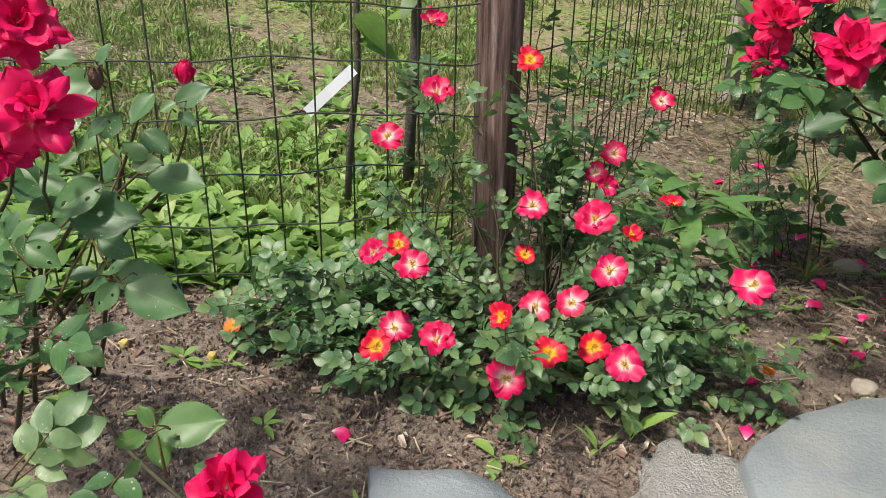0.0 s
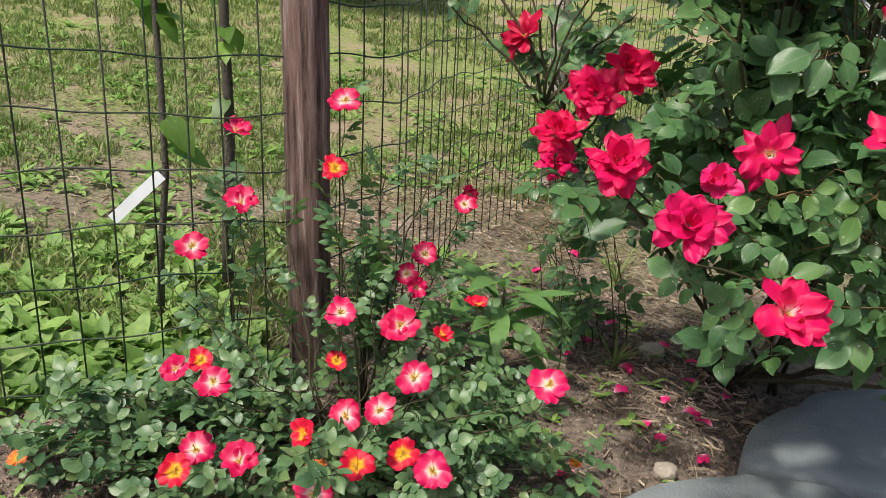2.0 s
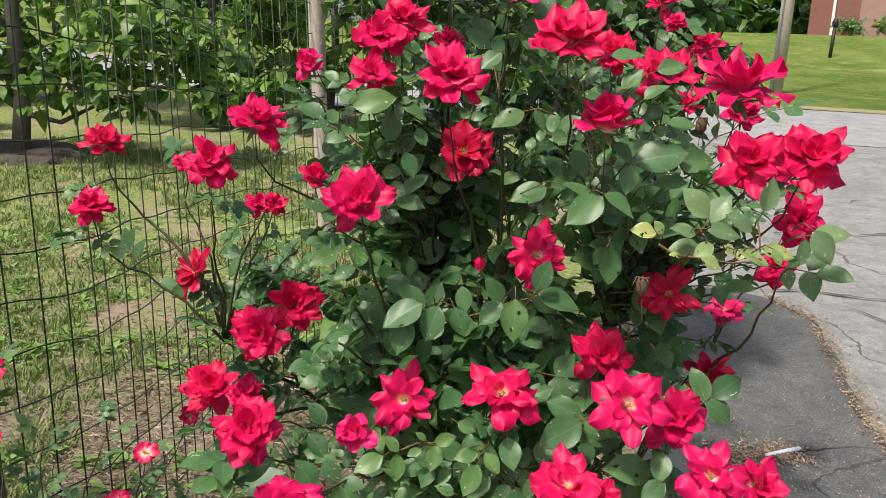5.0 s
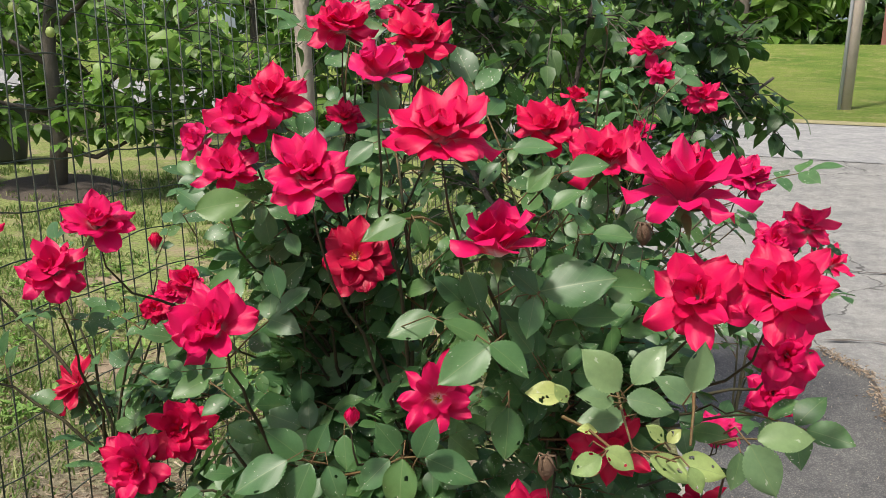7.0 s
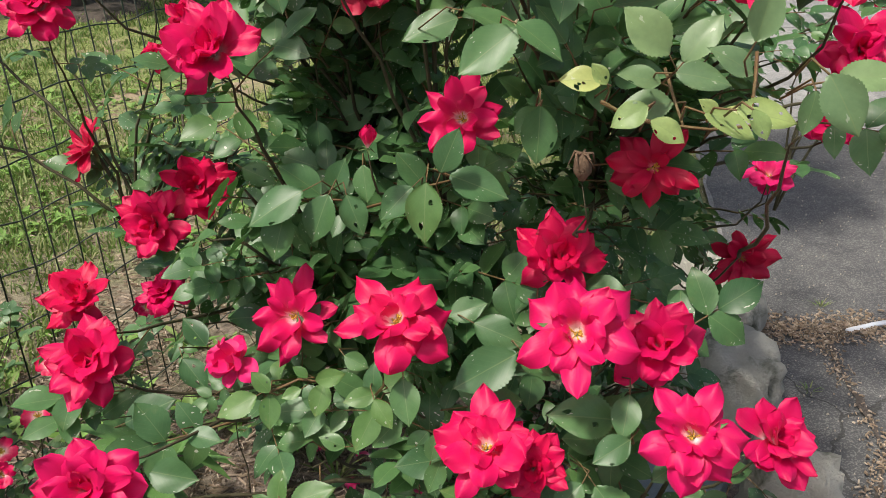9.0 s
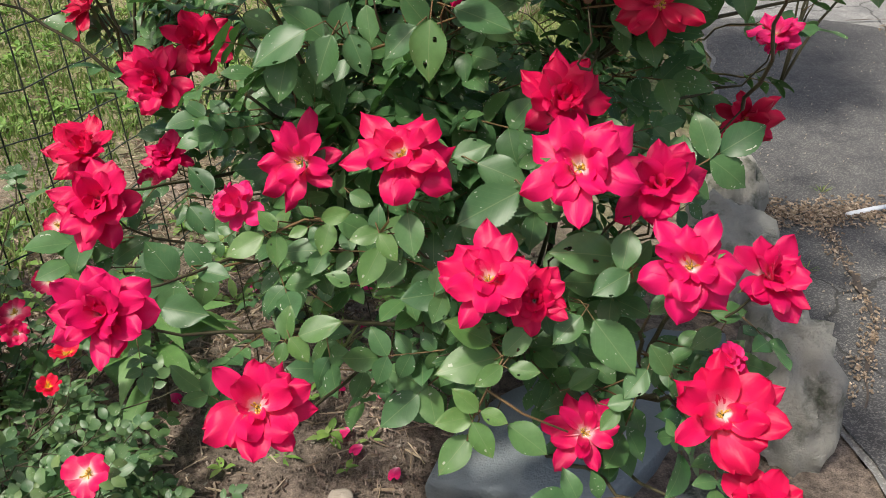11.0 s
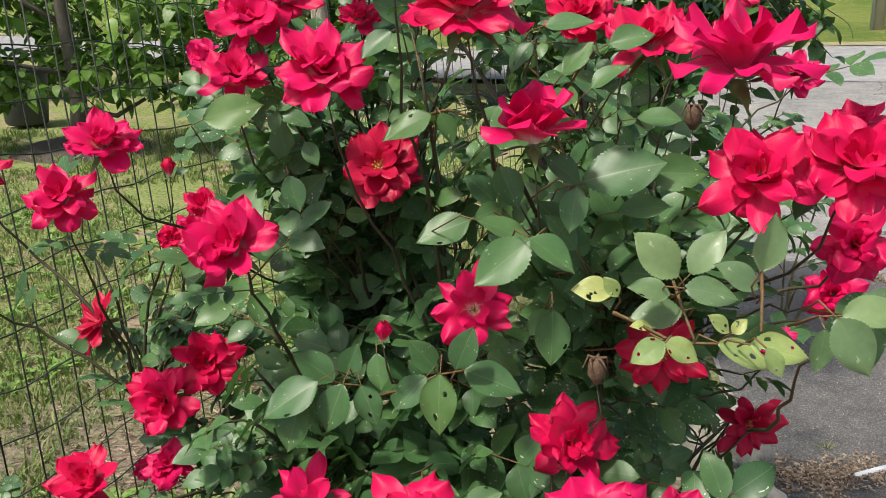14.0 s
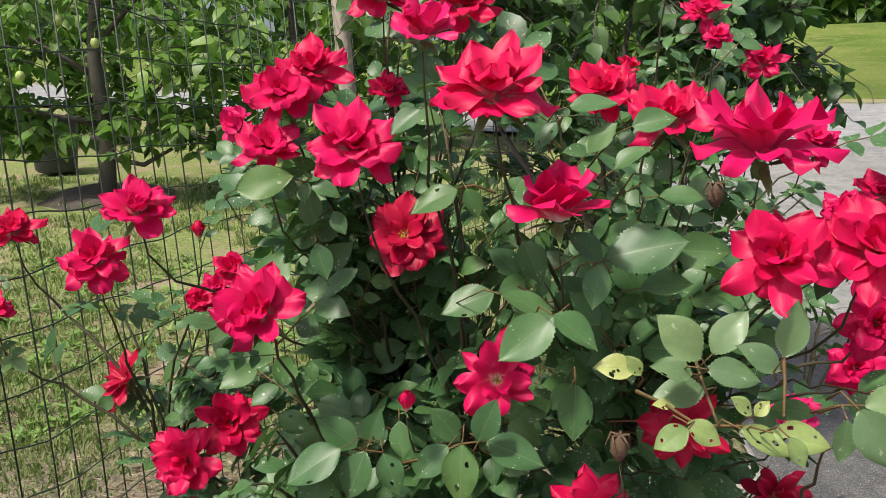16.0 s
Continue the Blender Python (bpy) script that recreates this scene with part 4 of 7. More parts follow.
def rose(x, y, z, size, up=45, side=0, kind="full", mat=None):
    lab = {"deep_red_petal": "deep dark red blossom", "faded_pink_petal": "faded pink blossom", "magenta_petal": "magenta-crimson blossom"}.get((mat or PETAL_RED).name, "")
    foot, back = red.bloom((x, y, z), size * (0.72 if z < 0.62 else 0.8), facing_of(x, y, up, side), kind, mat, None, lab)
    back = (back + Vector((0, 0, -0.8))).normalized()
    RED_SHOOTS.append((foot, back))
    if size > 0.05:
        red.collar(foot, back, 0.85)
    RED_TIPS.append(foot)


rose(0.449, 1.052, 0.966, 0.083, 50, 0, "full")
rose(0.502, 1.182, 0.998, 0.079, 60, 10, "full")
rose(0.519, 1.065, 0.956, 0.083, 55, 0, "full")
rose(0.497, 0.909, 0.92, 0.067, 65, 10, "cup", PETAL_PINK)
rose(0.392, 1.025, 0.897, 0.083, 45, 0, "full")
rose(0.37, 1.005, 0.877, 0.079, 45, -10, "full")
rose(0.276, 1.188, 0.847, 0.059, 30, -40, "cup", PETAL_PINK)
rose(0.362, 0.984, 0.834, 0.071, 55, 0, "full")
rose(0.443, 0.92, 0.838, 0.091, 50, 0, "full")
rose(0.547, 0.847, 0.878, 0.099, 62, 0, "full")
rose(0.826, 1.454, 0.988, 0.075, 55, 10, "full")
rose(0.824, 1.375, 0.951, 0.047, 40, 0, "full")
rose(0.9, 1.437, 0.924, 0.067, 40, 10, "full")
rose(0.724, 1.429, 0.915, 0.047, 75, 0, "cup")
rose(0.646, 1.068, 0.88, 0.083, 50, 0, "full")
rose(0.691, 0.995, 0.856, 0.087, 50, 0, "full")
rose(0.957, 1.662, 0.826, 0.079, 60, 0, "spire")
rose(0.725, 0.865, 0.842, 0.108, 72, 10, "spire", PETAL_MAGENTA)
rose(0.963, 1.41, 0.82, 0.087, 50, 20, "full", PETAL_MAGENTA)
rose(1.05, 1.403, 0.755, 0.087, 50, 20, "full")
rose(1.06, 1.529, 0.715, 0.087, 40, 0, "full")
rose(1.174, 1.592, 0.672, 0.079, 60, 20, "spire")
rose(0.788, 0.826, 0.781, 0.088, 40, 10, "full")
rose(0.73, 0.83, 0.773, 0.088, 30, 0, "full")
rose(0.838, 0.926, 0.707, 0.07, 20, 10, "full")
rose(0.89, 1.07, 0.625, 0.066, 20, 0, "full")
rose(0.232, 1.018, 0.777, 0.083, 55, 0, "full")
rose(0.175, 1.051, 0.724, 0.079, 55, 0, "full")
rose(0.294, 1.085, 0.709, 0.047, 50, 0, "cup")
rose(0.238, 1.148, 0.664, 0.043, 30, 0, "full")
rose(0.353, 0.965, 0.698, 0.095, 35, -15, "full")
rose(0.471, 1.016, 0.758, 0.091, 30, 0, "open", PETAL_DARK)
rose(0.449, 1.087, 0.882, 0.051, 50, 0, "full")
rose(0.89, 1.21, 0.521, 0.047, 50, 0, "cup", PETAL_PINK)
rose(0.698, 0.925, 0.618, 0.085, 12, 0, "star", PETAL_DARK)
rose(0.122, 1.2, 0.555, 0.095, 30, -60, "star", PETAL_DARK)
rose(0.269, 1.136, 0.531, 0.099, 30, -10, "full")
rose(0.228, 1.109, 0.497, 0.103, 25, -20, "full")
rose(0.818, 1.436, 0.873, 0.047, 50, 0, "full")
rose(0.591, 0.85, 0.8, 0.087, 82, 0, "cup")
rose(0.552, 0.937, 0.652, 0.08, 20, 0, "star")
rose(0.186, 1.012, 0.458, 0.091, 50, -20, "full")
rose(0.248, 0.898, 0.456, 0.099, 45, -20, "full")
rose(0.198, 1.183, 0.385, 0.079, 50, -30, "full")
rose(0.412, 0.927, 0.483, 0.099, 20, -20, "star")
rose(0.361, 0.915, 0.448, 0.071, 40, -40, "cup", PETAL_PINK)
rose(0.508, 0.839, 0.53, 0.103, 55, 0, "open")
rose(0.632, 0.931, 0.541, 0.095, 40, 25, "full")
rose(0.636, 0.833, 0.525, 0.111, 40, 0, "open")
rose(0.705, 0.882, 0.488, 0.099, 45, 0, "full")
rose(0.716, 0.795, 0.466, 0.095, 40, 10, "open")
rose(0.792, 0.845, 0.43, 0.087, 50, 40, "full")
rose(0.574, 0.803, 0.449, 0.099, 55, 0, "open")
rose(0.609, 0.811, 0.424, 0.067, 30, 10, "full")
rose(0.305, 0.757, 0.437, 0.095, 30, -20, "full")
rose(0.411, 0.742, 0.373, 0.103, 50, 0, "open")
rose(0.659, 0.819, 0.293, 0.087, 40, 30, "star")
rose(0.744, 0.759, 0.366, 0.111, 45, 10, "open")
rose(0.77, 0.72, 0.31, 0.087, 50, 0, "full")
rose(0.753, 0.79, 0.391, 0.04, 60, 0, "cup", PETAL_PINK)
rose(0.877, 1.183, 0.54, 0.071, 55, 0, "open", PETAL_PINK)
rose(0.86, 1.171, 0.444, 0.099, 5, 30, "star", PETAL_DARK)
rose(0.002, 1.21, 0.727, 0.079, 65, 0, "full")
rose(0.007, 1.138, 0.65, 0.071, 50, 0, "full")
rose(0.108, 1.209, 0.704, 0.043, 50, 0, "full")
rose(0.185, 1.361, 0.63, 0.055, 50, 0, "full")
rose(0.483, 0.906, 0.638, 0.024, 75, 20, "bud")
rose(0.234, 1.165, 0.728, 0.028, 80, 0, "bud")
ring = sorted(RED_TIPS, key=lambda p: math.atan2(p.y - 1.36, p.x - 0.6))
for k, tip in enumerate(ring):
    if k % 3 == 0:
        end = Vector((0.6, 1.36, 0)).lerp(tip, red.r.uniform(0.55, 0.8))
        end.z = tip.z * red.r.uniform(0.5, 0.72)
        red.cane(end, None, red.r.uniform(0.003, 0.0046), None, red.r.uniform(0.3, 0.6), 4, 0.5)
        red.mains.append(red.paths[-1][0])
for foot, back in RED_SHOOTS:
    red.cane(foot, back, red.r.uniform(0.0017, 0.0024), red.fork(foot), red.r.uniform(0.5, 0.8), red.r.randint(5, 7), 0.15)
for k in range(160):
    a, b = red.r.choice(RED_TIPS), red.r.choice(RED_TIPS)
    tip = a.lerp(b, red.r.uniform(0.0, 0.5)) + Vector((red.r.gauss(0, 0.05), red.r.gauss(0.065, 0.055), red.r.gauss(-0.03, 0.05)))
    tip.z = max(tip.z, 0.1)
    if (tip.x > 0.8 and tip.z < 0.62 or tip.x < 0.3) and red.r.random() < 0.6:
        continue
    red.cane(tip, None, red.r.uniform(0.0014, 0.0022), red.fork(tip, 0.1), red.r.uniform(0.35, 0.7), red.r.randint(8, 10), 0.1)


def spent_head(bush, x, y, z):
    """A withered flower: a dry hip with five curled sepals, on its own stalk."""
    g = Geo()
    g.tube([(x, y, z - 0.012), (x, y, z - 0.006), (x, y, z + 0.002), (x, y, z + 0.006)], [0.002, 0.006, 0.0055, 0.0025], 8)
    for k in range(5):
        a = k * 1.256
        g.tube([(x, y, z + 0.005), (x + 0.006 * math.cos(a), y + 0.006 * math.sin(a), z + 0.006), (x + 0.009 * math.cos(a + 0.5), y + 0.009 * math.sin(a + 0.5), z - 0.002)], [0.0014, 0.001, 0.0004], 4)
    tagged(bush.put(g.make("spent_head", [HIP])), "dry brown spent flower head")
    bush.blooms.append((Vector((x, y, z)), Vector((0, -0.7, 0.7)), 0.02))
    bush.cane((x, y, z - 0.012), (0, 0, -1), 0.0014, bush.fork(Vector((x, y, z))), 0.5, 3, 0.4)


spent_head(red, 0.631, 0.816, 0.652)
spent_head(red, 0.712, 0.925, 0.805)
thinned = []
for q in red.leaves:
    p = q[0].translation
    e = q[0] @ Vector((0, 0.1, 0))
    keep = 0.0 if e.y < 1.0 and e.z > 0.76 and e.x > 0.7 else 0.6 if p.x < 0.3 and p.y > 0.95 else 0.15 if p.x > 0.76 and 0.3 < p.z < 0.56 and p.y < 1.15 else 0.4 if p.x > 0.62 and 0.3 < p.z < 0.6 and p.y < 1.1 else 0.4 if p.x > 0.82 and p.z < 0.62 else 0.15 if p.z < 0.2 else 0.2 if p.z < 0.36 and p.y < 1.1 and p.x < 0.5 else 0.36 if p.z < 0.38 else 0.9
    if red.r.random() < keep:
        thinned.append(q)
red.leaves = thinned
for k in range(60):
    tip = Vector((red.r.uniform(0.42, 0.9), red.r.uniform(1.22, 1.5), red.r.uniform(0.2, 0.72)))
    red.cane(tip, None, 0.0016, red.fork(tip, 0.08), 0.5, 9, 0.1)
for k in range(16):
    tip = Vector((red.r.uniform(0.36, 0.6), red.r.uniform(1.0, 1.2), red.r.uniform(0.36, 0.6)))
    red.cane(tip, None, 0.0015, red.fork(tip, 0.08), 0.5, 7, 0.2)

for k in range(20):
    tip = Vector((red.r.uniform(0.14, 0.3), red.r.uniform(1.25, 1.6), red.r.uniform(0.1, 0.38)))
    red.cane(tip, None, 0.001, (tip.x + red.r.uniform(0.02, 0.16), tip.y + red.r.uniform(-0.05, 0.12), -0.01), 0.7, 6, 0.4)

# leaflets that stand out at the front of the crown, each on its own stalk
def blade_mesh(name, mat, seed, holes=0):
    """One toothed rose leaflet, BLADE_LONG long, along y; holes: how many places insects have eaten through."""
    r = random.Random(seed)
    rows, cols = (44, 9) if holes else (34, 4)
    width, fold, droop, ph = r.uniform(0.6, 0.7), r.uniform(0.08, 0.28), r.uniform(0.05, 0.25), r.uniform(0, 6)
    spots = [(r.uniform(0.2, 0.85), r.choice((-1, 1)) * r.uniform(0.2, 0.85), r.uniform(0.03, 0.065), r.uniform(0.7, 1.6)) for _ in range(holes)]

    def inside(u, v):
        return min([((u - a) / c) ** 2 + ((v - b) * 0.33 * e / c) ** 2 for a, b, c, e in spots], default=9.0)

    n = 2 * cols + 1
    grid = [(i / rows, j / cols) for i in range(rows + 1) for j in range(-cols, cols + 1)]
    faces = []
    for i in range(rows):
        for j in range(2 * cols):
            if inside((i + 0.5) / rows, (j + 0.5) / cols - 1) > 1:
                faces.append((i * n + j, i * n + j + 1, (i + 1) * n + j + 1, (i + 1) * n + j))
    for k, (u, v) in enumerate(grid):
        for a, b, c, e in spots:
            f = math.sqrt(((u - a) / c) ** 2 + ((v - b) * 0.33 * e / c) ** 2)
            if 0.01 < f < 1:
                u, v = a + (u - a) / f, b + (v - b) / f
        grid[k] = (min(max(u, 0), 1), min(max(v, -1), 1))
    verts, uvs = [], []
    for k, (u, v) in enumerate(grid):
        w = math.sin(0.5 * math.pi * (u / 0.44) ** 0.8) if u < 0.44 else math.cos(0.5 * math.pi * ((u - 0.44) / 0.56) ** 1.12)
        odd = (k // n) % 2
        w = max(w, 0.012) * width / 2 * (1.03 if odd and abs(v) > 0.9 else 0.965 if abs(v) > 0.9 else 1.0)
        wave = 0.022 * math.sin(7 * u + ph + 2 * v) * abs(v)
        p = Vector((w * v, u - (0.02 * abs(v) if odd else 0), -droop * u * u + fold * w * abs(v) ** 1.3 + wave))
        verts.append(tuple(p * BLADE_LONG))
        uvs.append((0.5 + w * v / width, u))
    g = Geo()
    g.add(verts, faces, uvs)
    return geo_mesh(name, g, [mat])


BLADE_LONG = 0.036
BLADES = {"green": [blade_mesh("leaflet", LEAF_ROSE, 500 + k, (0, 0, 1, 0, 2)[k]) for k in range(5)],
          "young": [blade_mesh("leaflet", LEAF_YOUNG, 510 + k, (0, 1, 0, 0)[k]) for k in range(4)],
          "pale": [blade_mesh("leaflet", LEAF_PALE, 520 + k, (0, 1, 0)[k]) for k in range(3)],
          "eaten": [blade_mesh("leaflet", LEAF_EATEN, 530 + k, 2 + k % 2) for k in range(4)]}
BLADES["deep"] = BLADES["green"]
red.fronts, red.stalks, red.depth = [], [], 1.0


def front_leaf(kind, foot, tip, bush=red):
    """A leaflet that runs from foot to tip and turns its face to the open side."""
    foot, tip = Vector(foot), Vector(tip)
    axis = tip - foot
    length = axis.length * 1.04
    normal = Vector((0.02, -0.62, 0.66)) + Vector((bush.r.gauss(0, 0.16), bush.r.gauss(0, 0.16), bush.r.gauss(0, 0.16)))
    bush.fronts.append((place(foot, axis, normal, length / BLADE_LONG), bush.r.choice(BLADES[kind]), (foot + tip) / 2, length))
    back = foot - axis.normalized() * 0.3 * length
    bush.stalks.append(([foot, back + Vector((0, 0.008, -0.002)), back + Vector((bush.r.gauss(0, 0.01), 0.06, -0.03)) * bush.depth], [0.0005, 0.0006, 0.0008]))


def front_twig(*pts, bush=red):
    bush.stalks.append(([Vector(p) for p in pts], [0.0013 - 0.0006 * k / len(pts) for k in range(len(pts))]))


def add_fronts(bush):
    for m, mesh, mid, length in bush.fronts:
        ob = bush.put(new("leaflet", mesh))
        ob.matrix_basis = m
    for pts, rad in bush.stalks:
        g = Geo()
        g.tube(pts, rad, 4, 0)
        bush.put(g.make("stalk", [CANE_RED]))


front_leaf('green', (0.588, 0.83, 0.732), (0.553, 0.815, 0.708))
front_leaf('green', (0.587, 0.819, 0.736), (0.615, 0.809, 0.72))
front_leaf('green', (0.549, 0.911, 0.729), (0.511, 0.899, 0.718))
front_leaf('green', (0.626, 0.873, 0.763), (0.679, 0.864, 0.78))
front_leaf('green', (0.622, 0.86, 0.764), (0.601, 0.857, 0.784))
front_leaf('green', (0.62, 0.856, 0.762), (0.615, 0.844, 0.735))
front_leaf('green', (0.57, 0.894, 0.771), (0.583, 0.882, 0.745))
front_leaf('young', (0.521, 0.922, 0.806), (0.487, 0.91, 0.791))
front_leaf('young', (0.529, 0.899, 0.808), (0.539, 0.891, 0.79))
front_leaf('green', (0.493, 0.924, 0.865), (0.472, 0.915, 0.848))
front_leaf('green', (0.554, 0.862, 0.739), (0.59, 0.853, 0.729))
front_leaf('green', (0.432, 0.973, 0.577), (0.401, 0.969, 0.604))
front_leaf('green', (0.439, 0.988, 0.573), (0.451, 0.987, 0.604))
front_leaf('green', (0.427, 0.929, 0.594), (0.385, 0.913, 0.573))
front_leaf('green', (0.412, 0.93, 0.577), (0.401, 0.914, 0.541))
front_leaf('green', (0.446, 0.936, 0.589), (0.432, 0.921, 0.555))
front_leaf('green', (0.462, 0.927, 0.592), (0.475, 0.915, 0.564))
front_leaf('green', (0.514, 0.928, 0.599), (0.49, 0.916, 0.578))
front_leaf('green', (0.526, 0.911, 0.608), (0.523, 0.893, 0.567))
front_leaf('green', (0.522, 0.962, 0.589), (0.5, 0.96, 0.618))
front_leaf('green', (0.539, 0.87, 0.628), (0.551, 0.869, 0.659))
front_leaf('green', (0.545, 0.884, 0.622), (0.586, 0.873, 0.611))
front_leaf('green', (0.472, 0.953, 0.609), (0.476, 0.941, 0.582))
front_leaf('deep', (0.413, 1.07, 0.618), (0.419, 1.055, 0.583))
front_leaf('green', (0.605, 0.845, 0.681), (0.604, 0.831, 0.647))
front_leaf('green', (0.603, 0.851, 0.679), (0.589, 0.843, 0.664))
front_leaf('deep', (0.463, 1.111, 0.626), (0.416, 1.096, 0.609))
front_leaf('deep', (0.369, 1.08, 0.658), (0.336, 1.074, 0.676))
front_leaf('deep', (0.347, 1.095, 0.724), (0.315, 1.072, 0.679))
front_leaf('green', (0.621, 0.861, 0.719), (0.603, 0.859, 0.743))
front_leaf('deep', (0.652, 0.879, 0.741), (0.686, 0.873, 0.748))
front_leaf('deep', (0.673, 0.88, 0.768), (0.71, 0.872, 0.769))
front_leaf('deep', (0.586, 0.948, 0.843), (0.574, 0.946, 0.856))
front_leaf('green', (0.592, 0.898, 0.856), (0.576, 0.889, 0.839))
front_leaf('green', (0.613, 0.889, 0.835), (0.631, 0.887, 0.857))
front_leaf('green', (0.629, 0.864, 0.826), (0.65, 0.861, 0.843))
front_leaf('green', (0.601, 0.896, 0.867), (0.632, 0.89, 0.871))
front_leaf('green', (0.64, 0.867, 0.854), (0.667, 0.863, 0.862))
front_leaf('young', (0.342, 0.957, 0.801), (0.386, 0.95, 0.814))
front_leaf('deep', (0.413, 0.993, 0.779), (0.424, 0.985, 0.761))
front_leaf('green', (0.401, 0.978, 0.753), (0.412, 0.966, 0.727))
front_leaf('deep', (0.353, 1.02, 0.586), (0.383, 1.012, 0.576))
front_leaf('deep', (0.668, 0.907, 0.803), (0.698, 0.901, 0.804))
front_leaf('green', (0.646, 0.865, 0.822), (0.655, 0.861, 0.815))
front_leaf('green', (0.544, 0.901, 0.501), (0.573, 0.901, 0.513))
front_leaf('green', (0.533, 0.872, 0.508), (0.549, 0.863, 0.498))
front_leaf('green', (0.596, 0.859, 0.491), (0.551, 0.836, 0.475))
front_leaf('green', (0.6, 0.86, 0.493), (0.62, 0.848, 0.479))
front_leaf('green', (0.564, 0.885, 0.503), (0.602, 0.873, 0.493))
front_leaf('green', (0.673, 0.849, 0.442), (0.624, 0.84, 0.453))
front_leaf('green', (0.679, 0.839, 0.47), (0.672, 0.819, 0.446))
front_leaf('green', (0.678, 0.819, 0.445), (0.651, 0.805, 0.435))
front_leaf('green', (0.535, 0.804, 0.433), (0.539, 0.809, 0.453))
front_leaf('green', (0.547, 0.819, 0.425), (0.51, 0.807, 0.425))
front_leaf('green', (0.542, 0.81, 0.429), (0.534, 0.795, 0.412))
front_leaf('young', (0.578, 0.797, 0.394), (0.544, 0.796, 0.415))
front_leaf('young', (0.587, 0.794, 0.386), (0.607, 0.8, 0.409))
front_leaf('young', (0.585, 0.803, 0.378), (0.538, 0.786, 0.375))
front_leaf('young', (0.586, 0.784, 0.383), (0.567, 0.772, 0.373))
front_leaf('young', (0.591, 0.789, 0.377), (0.614, 0.785, 0.378))
front_leaf('green', (0.657, 0.825, 0.399), (0.687, 0.799, 0.369))
front_leaf('green', (0.645, 0.813, 0.41), (0.624, 0.798, 0.396))
front_leaf('young', (0.569, 0.773, 0.349), (0.55, 0.775, 0.366))
front_leaf('young', (0.566, 0.782, 0.337), (0.537, 0.772, 0.336))
front_leaf('young', (0.571, 0.773, 0.349), (0.591, 0.767, 0.344))
front_leaf('young', (0.565, 0.771, 0.34), (0.58, 0.754, 0.321))
front_leaf('young', (0.563, 0.778, 0.321), (0.54, 0.757, 0.301))
front_leaf('young', (0.416, 0.819, 0.377), (0.417, 0.826, 0.403))
front_leaf('young', (0.428, 0.814, 0.384), (0.46, 0.815, 0.399))
front_leaf('young', (0.421, 0.813, 0.383), (0.437, 0.802, 0.37))
front_leaf('young', (0.412, 0.816, 0.378), (0.399, 0.817, 0.388))
front_leaf('young', (0.416, 0.815, 0.377), (0.412, 0.804, 0.364))
front_leaf('young', (0.49, 0.852, 0.444), (0.476, 0.831, 0.421))
front_leaf('young', (0.493, 0.823, 0.471), (0.506, 0.81, 0.456))
front_leaf('young', (0.49, 0.857, 0.455), (0.466, 0.849, 0.452))
front_leaf('green', (0.514, 0.825, 0.487), (0.519, 0.805, 0.462))
front_leaf('young', (0.406, 0.86, 0.45), (0.409, 0.843, 0.43))
front_leaf('young', (0.407, 0.857, 0.454), (0.394, 0.859, 0.47))
front_leaf('young', (0.392, 0.872, 0.441), (0.363, 0.858, 0.431))
front_leaf('young', (0.448, 0.869, 0.456), (0.442, 0.852, 0.437))
front_leaf('young', (0.431, 0.861, 0.455), (0.417, 0.854, 0.451))
front_leaf('young', (0.436, 0.865, 0.463), (0.425, 0.866, 0.472))
front_leaf('young', (0.444, 0.855, 0.466), (0.466, 0.854, 0.473))
front_leaf('green', (0.238, 0.921, 0.386), (0.268, 0.926, 0.41))
front_leaf('green', (0.232, 0.97, 0.346), (0.279, 0.974, 0.372))
front_leaf('green', (0.349, 0.831, 0.431), (0.375, 0.826, 0.43))
front_leaf('green', (0.314, 0.832, 0.396), (0.353, 0.824, 0.395))
front_leaf('green', (0.325, 0.955, 0.44), (0.307, 0.959, 0.465))
front_leaf('green', (0.308, 0.941, 0.434), (0.331, 0.925, 0.415))
front_leaf('deep', (0.644, 0.833, 0.327), (0.666, 0.837, 0.344))
front_leaf('green', (0.698, 0.807, 0.367), (0.68, 0.791, 0.352))
front_leaf('young', (0.677, 0.793, 0.34), (0.663, 0.781, 0.328))
front_leaf('green', (0.715, 0.806, 0.363), (0.7, 0.811, 0.386))
front_leaf('green', (0.762, 0.879, 0.375), (0.79, 0.875, 0.38))
front_leaf('green', (0.715, 0.822, 0.424), (0.695, 0.811, 0.416))
front_leaf('green', (0.592, 0.774, 0.336), (0.621, 0.76, 0.322))
front_leaf('green', (0.668, 0.792, 0.343), (0.686, 0.791, 0.35))
front_leaf('green', (0.76, 0.842, 0.382), (0.737, 0.83, 0.373))
front_leaf('deep', (0.434, 0.937, 0.492), (0.416, 0.924, 0.481))
front_leaf('green', (0.466, 0.842, 0.416), (0.448, 0.841, 0.426))
front_leaf('green', (0.467, 0.856, 0.488), (0.485, 0.849, 0.482))
front_leaf('deep', (0.452, 0.967, 0.562), (0.444, 0.953, 0.547))
front_twig((0.402, 0.957, 0.572), (0.422, 0.992, 0.567), (0.455, 0.974, 0.572))
front_twig((0.474, 0.946, 0.575), (0.503, 0.935, 0.587), (0.523, 0.942, 0.595), (0.544, 0.921, 0.607), (0.561, 0.89, 0.626))
front_twig((0.59, 0.862, 0.725), (0.578, 0.884, 0.734), (0.566, 0.882, 0.741))
front_twig((0.625, 0.869, 0.763), (0.618, 0.871, 0.76), (0.614, 0.869, 0.749))
front_twig((0.521, 0.923, 0.806), (0.534, 0.91, 0.81), (0.55, 0.901, 0.805))
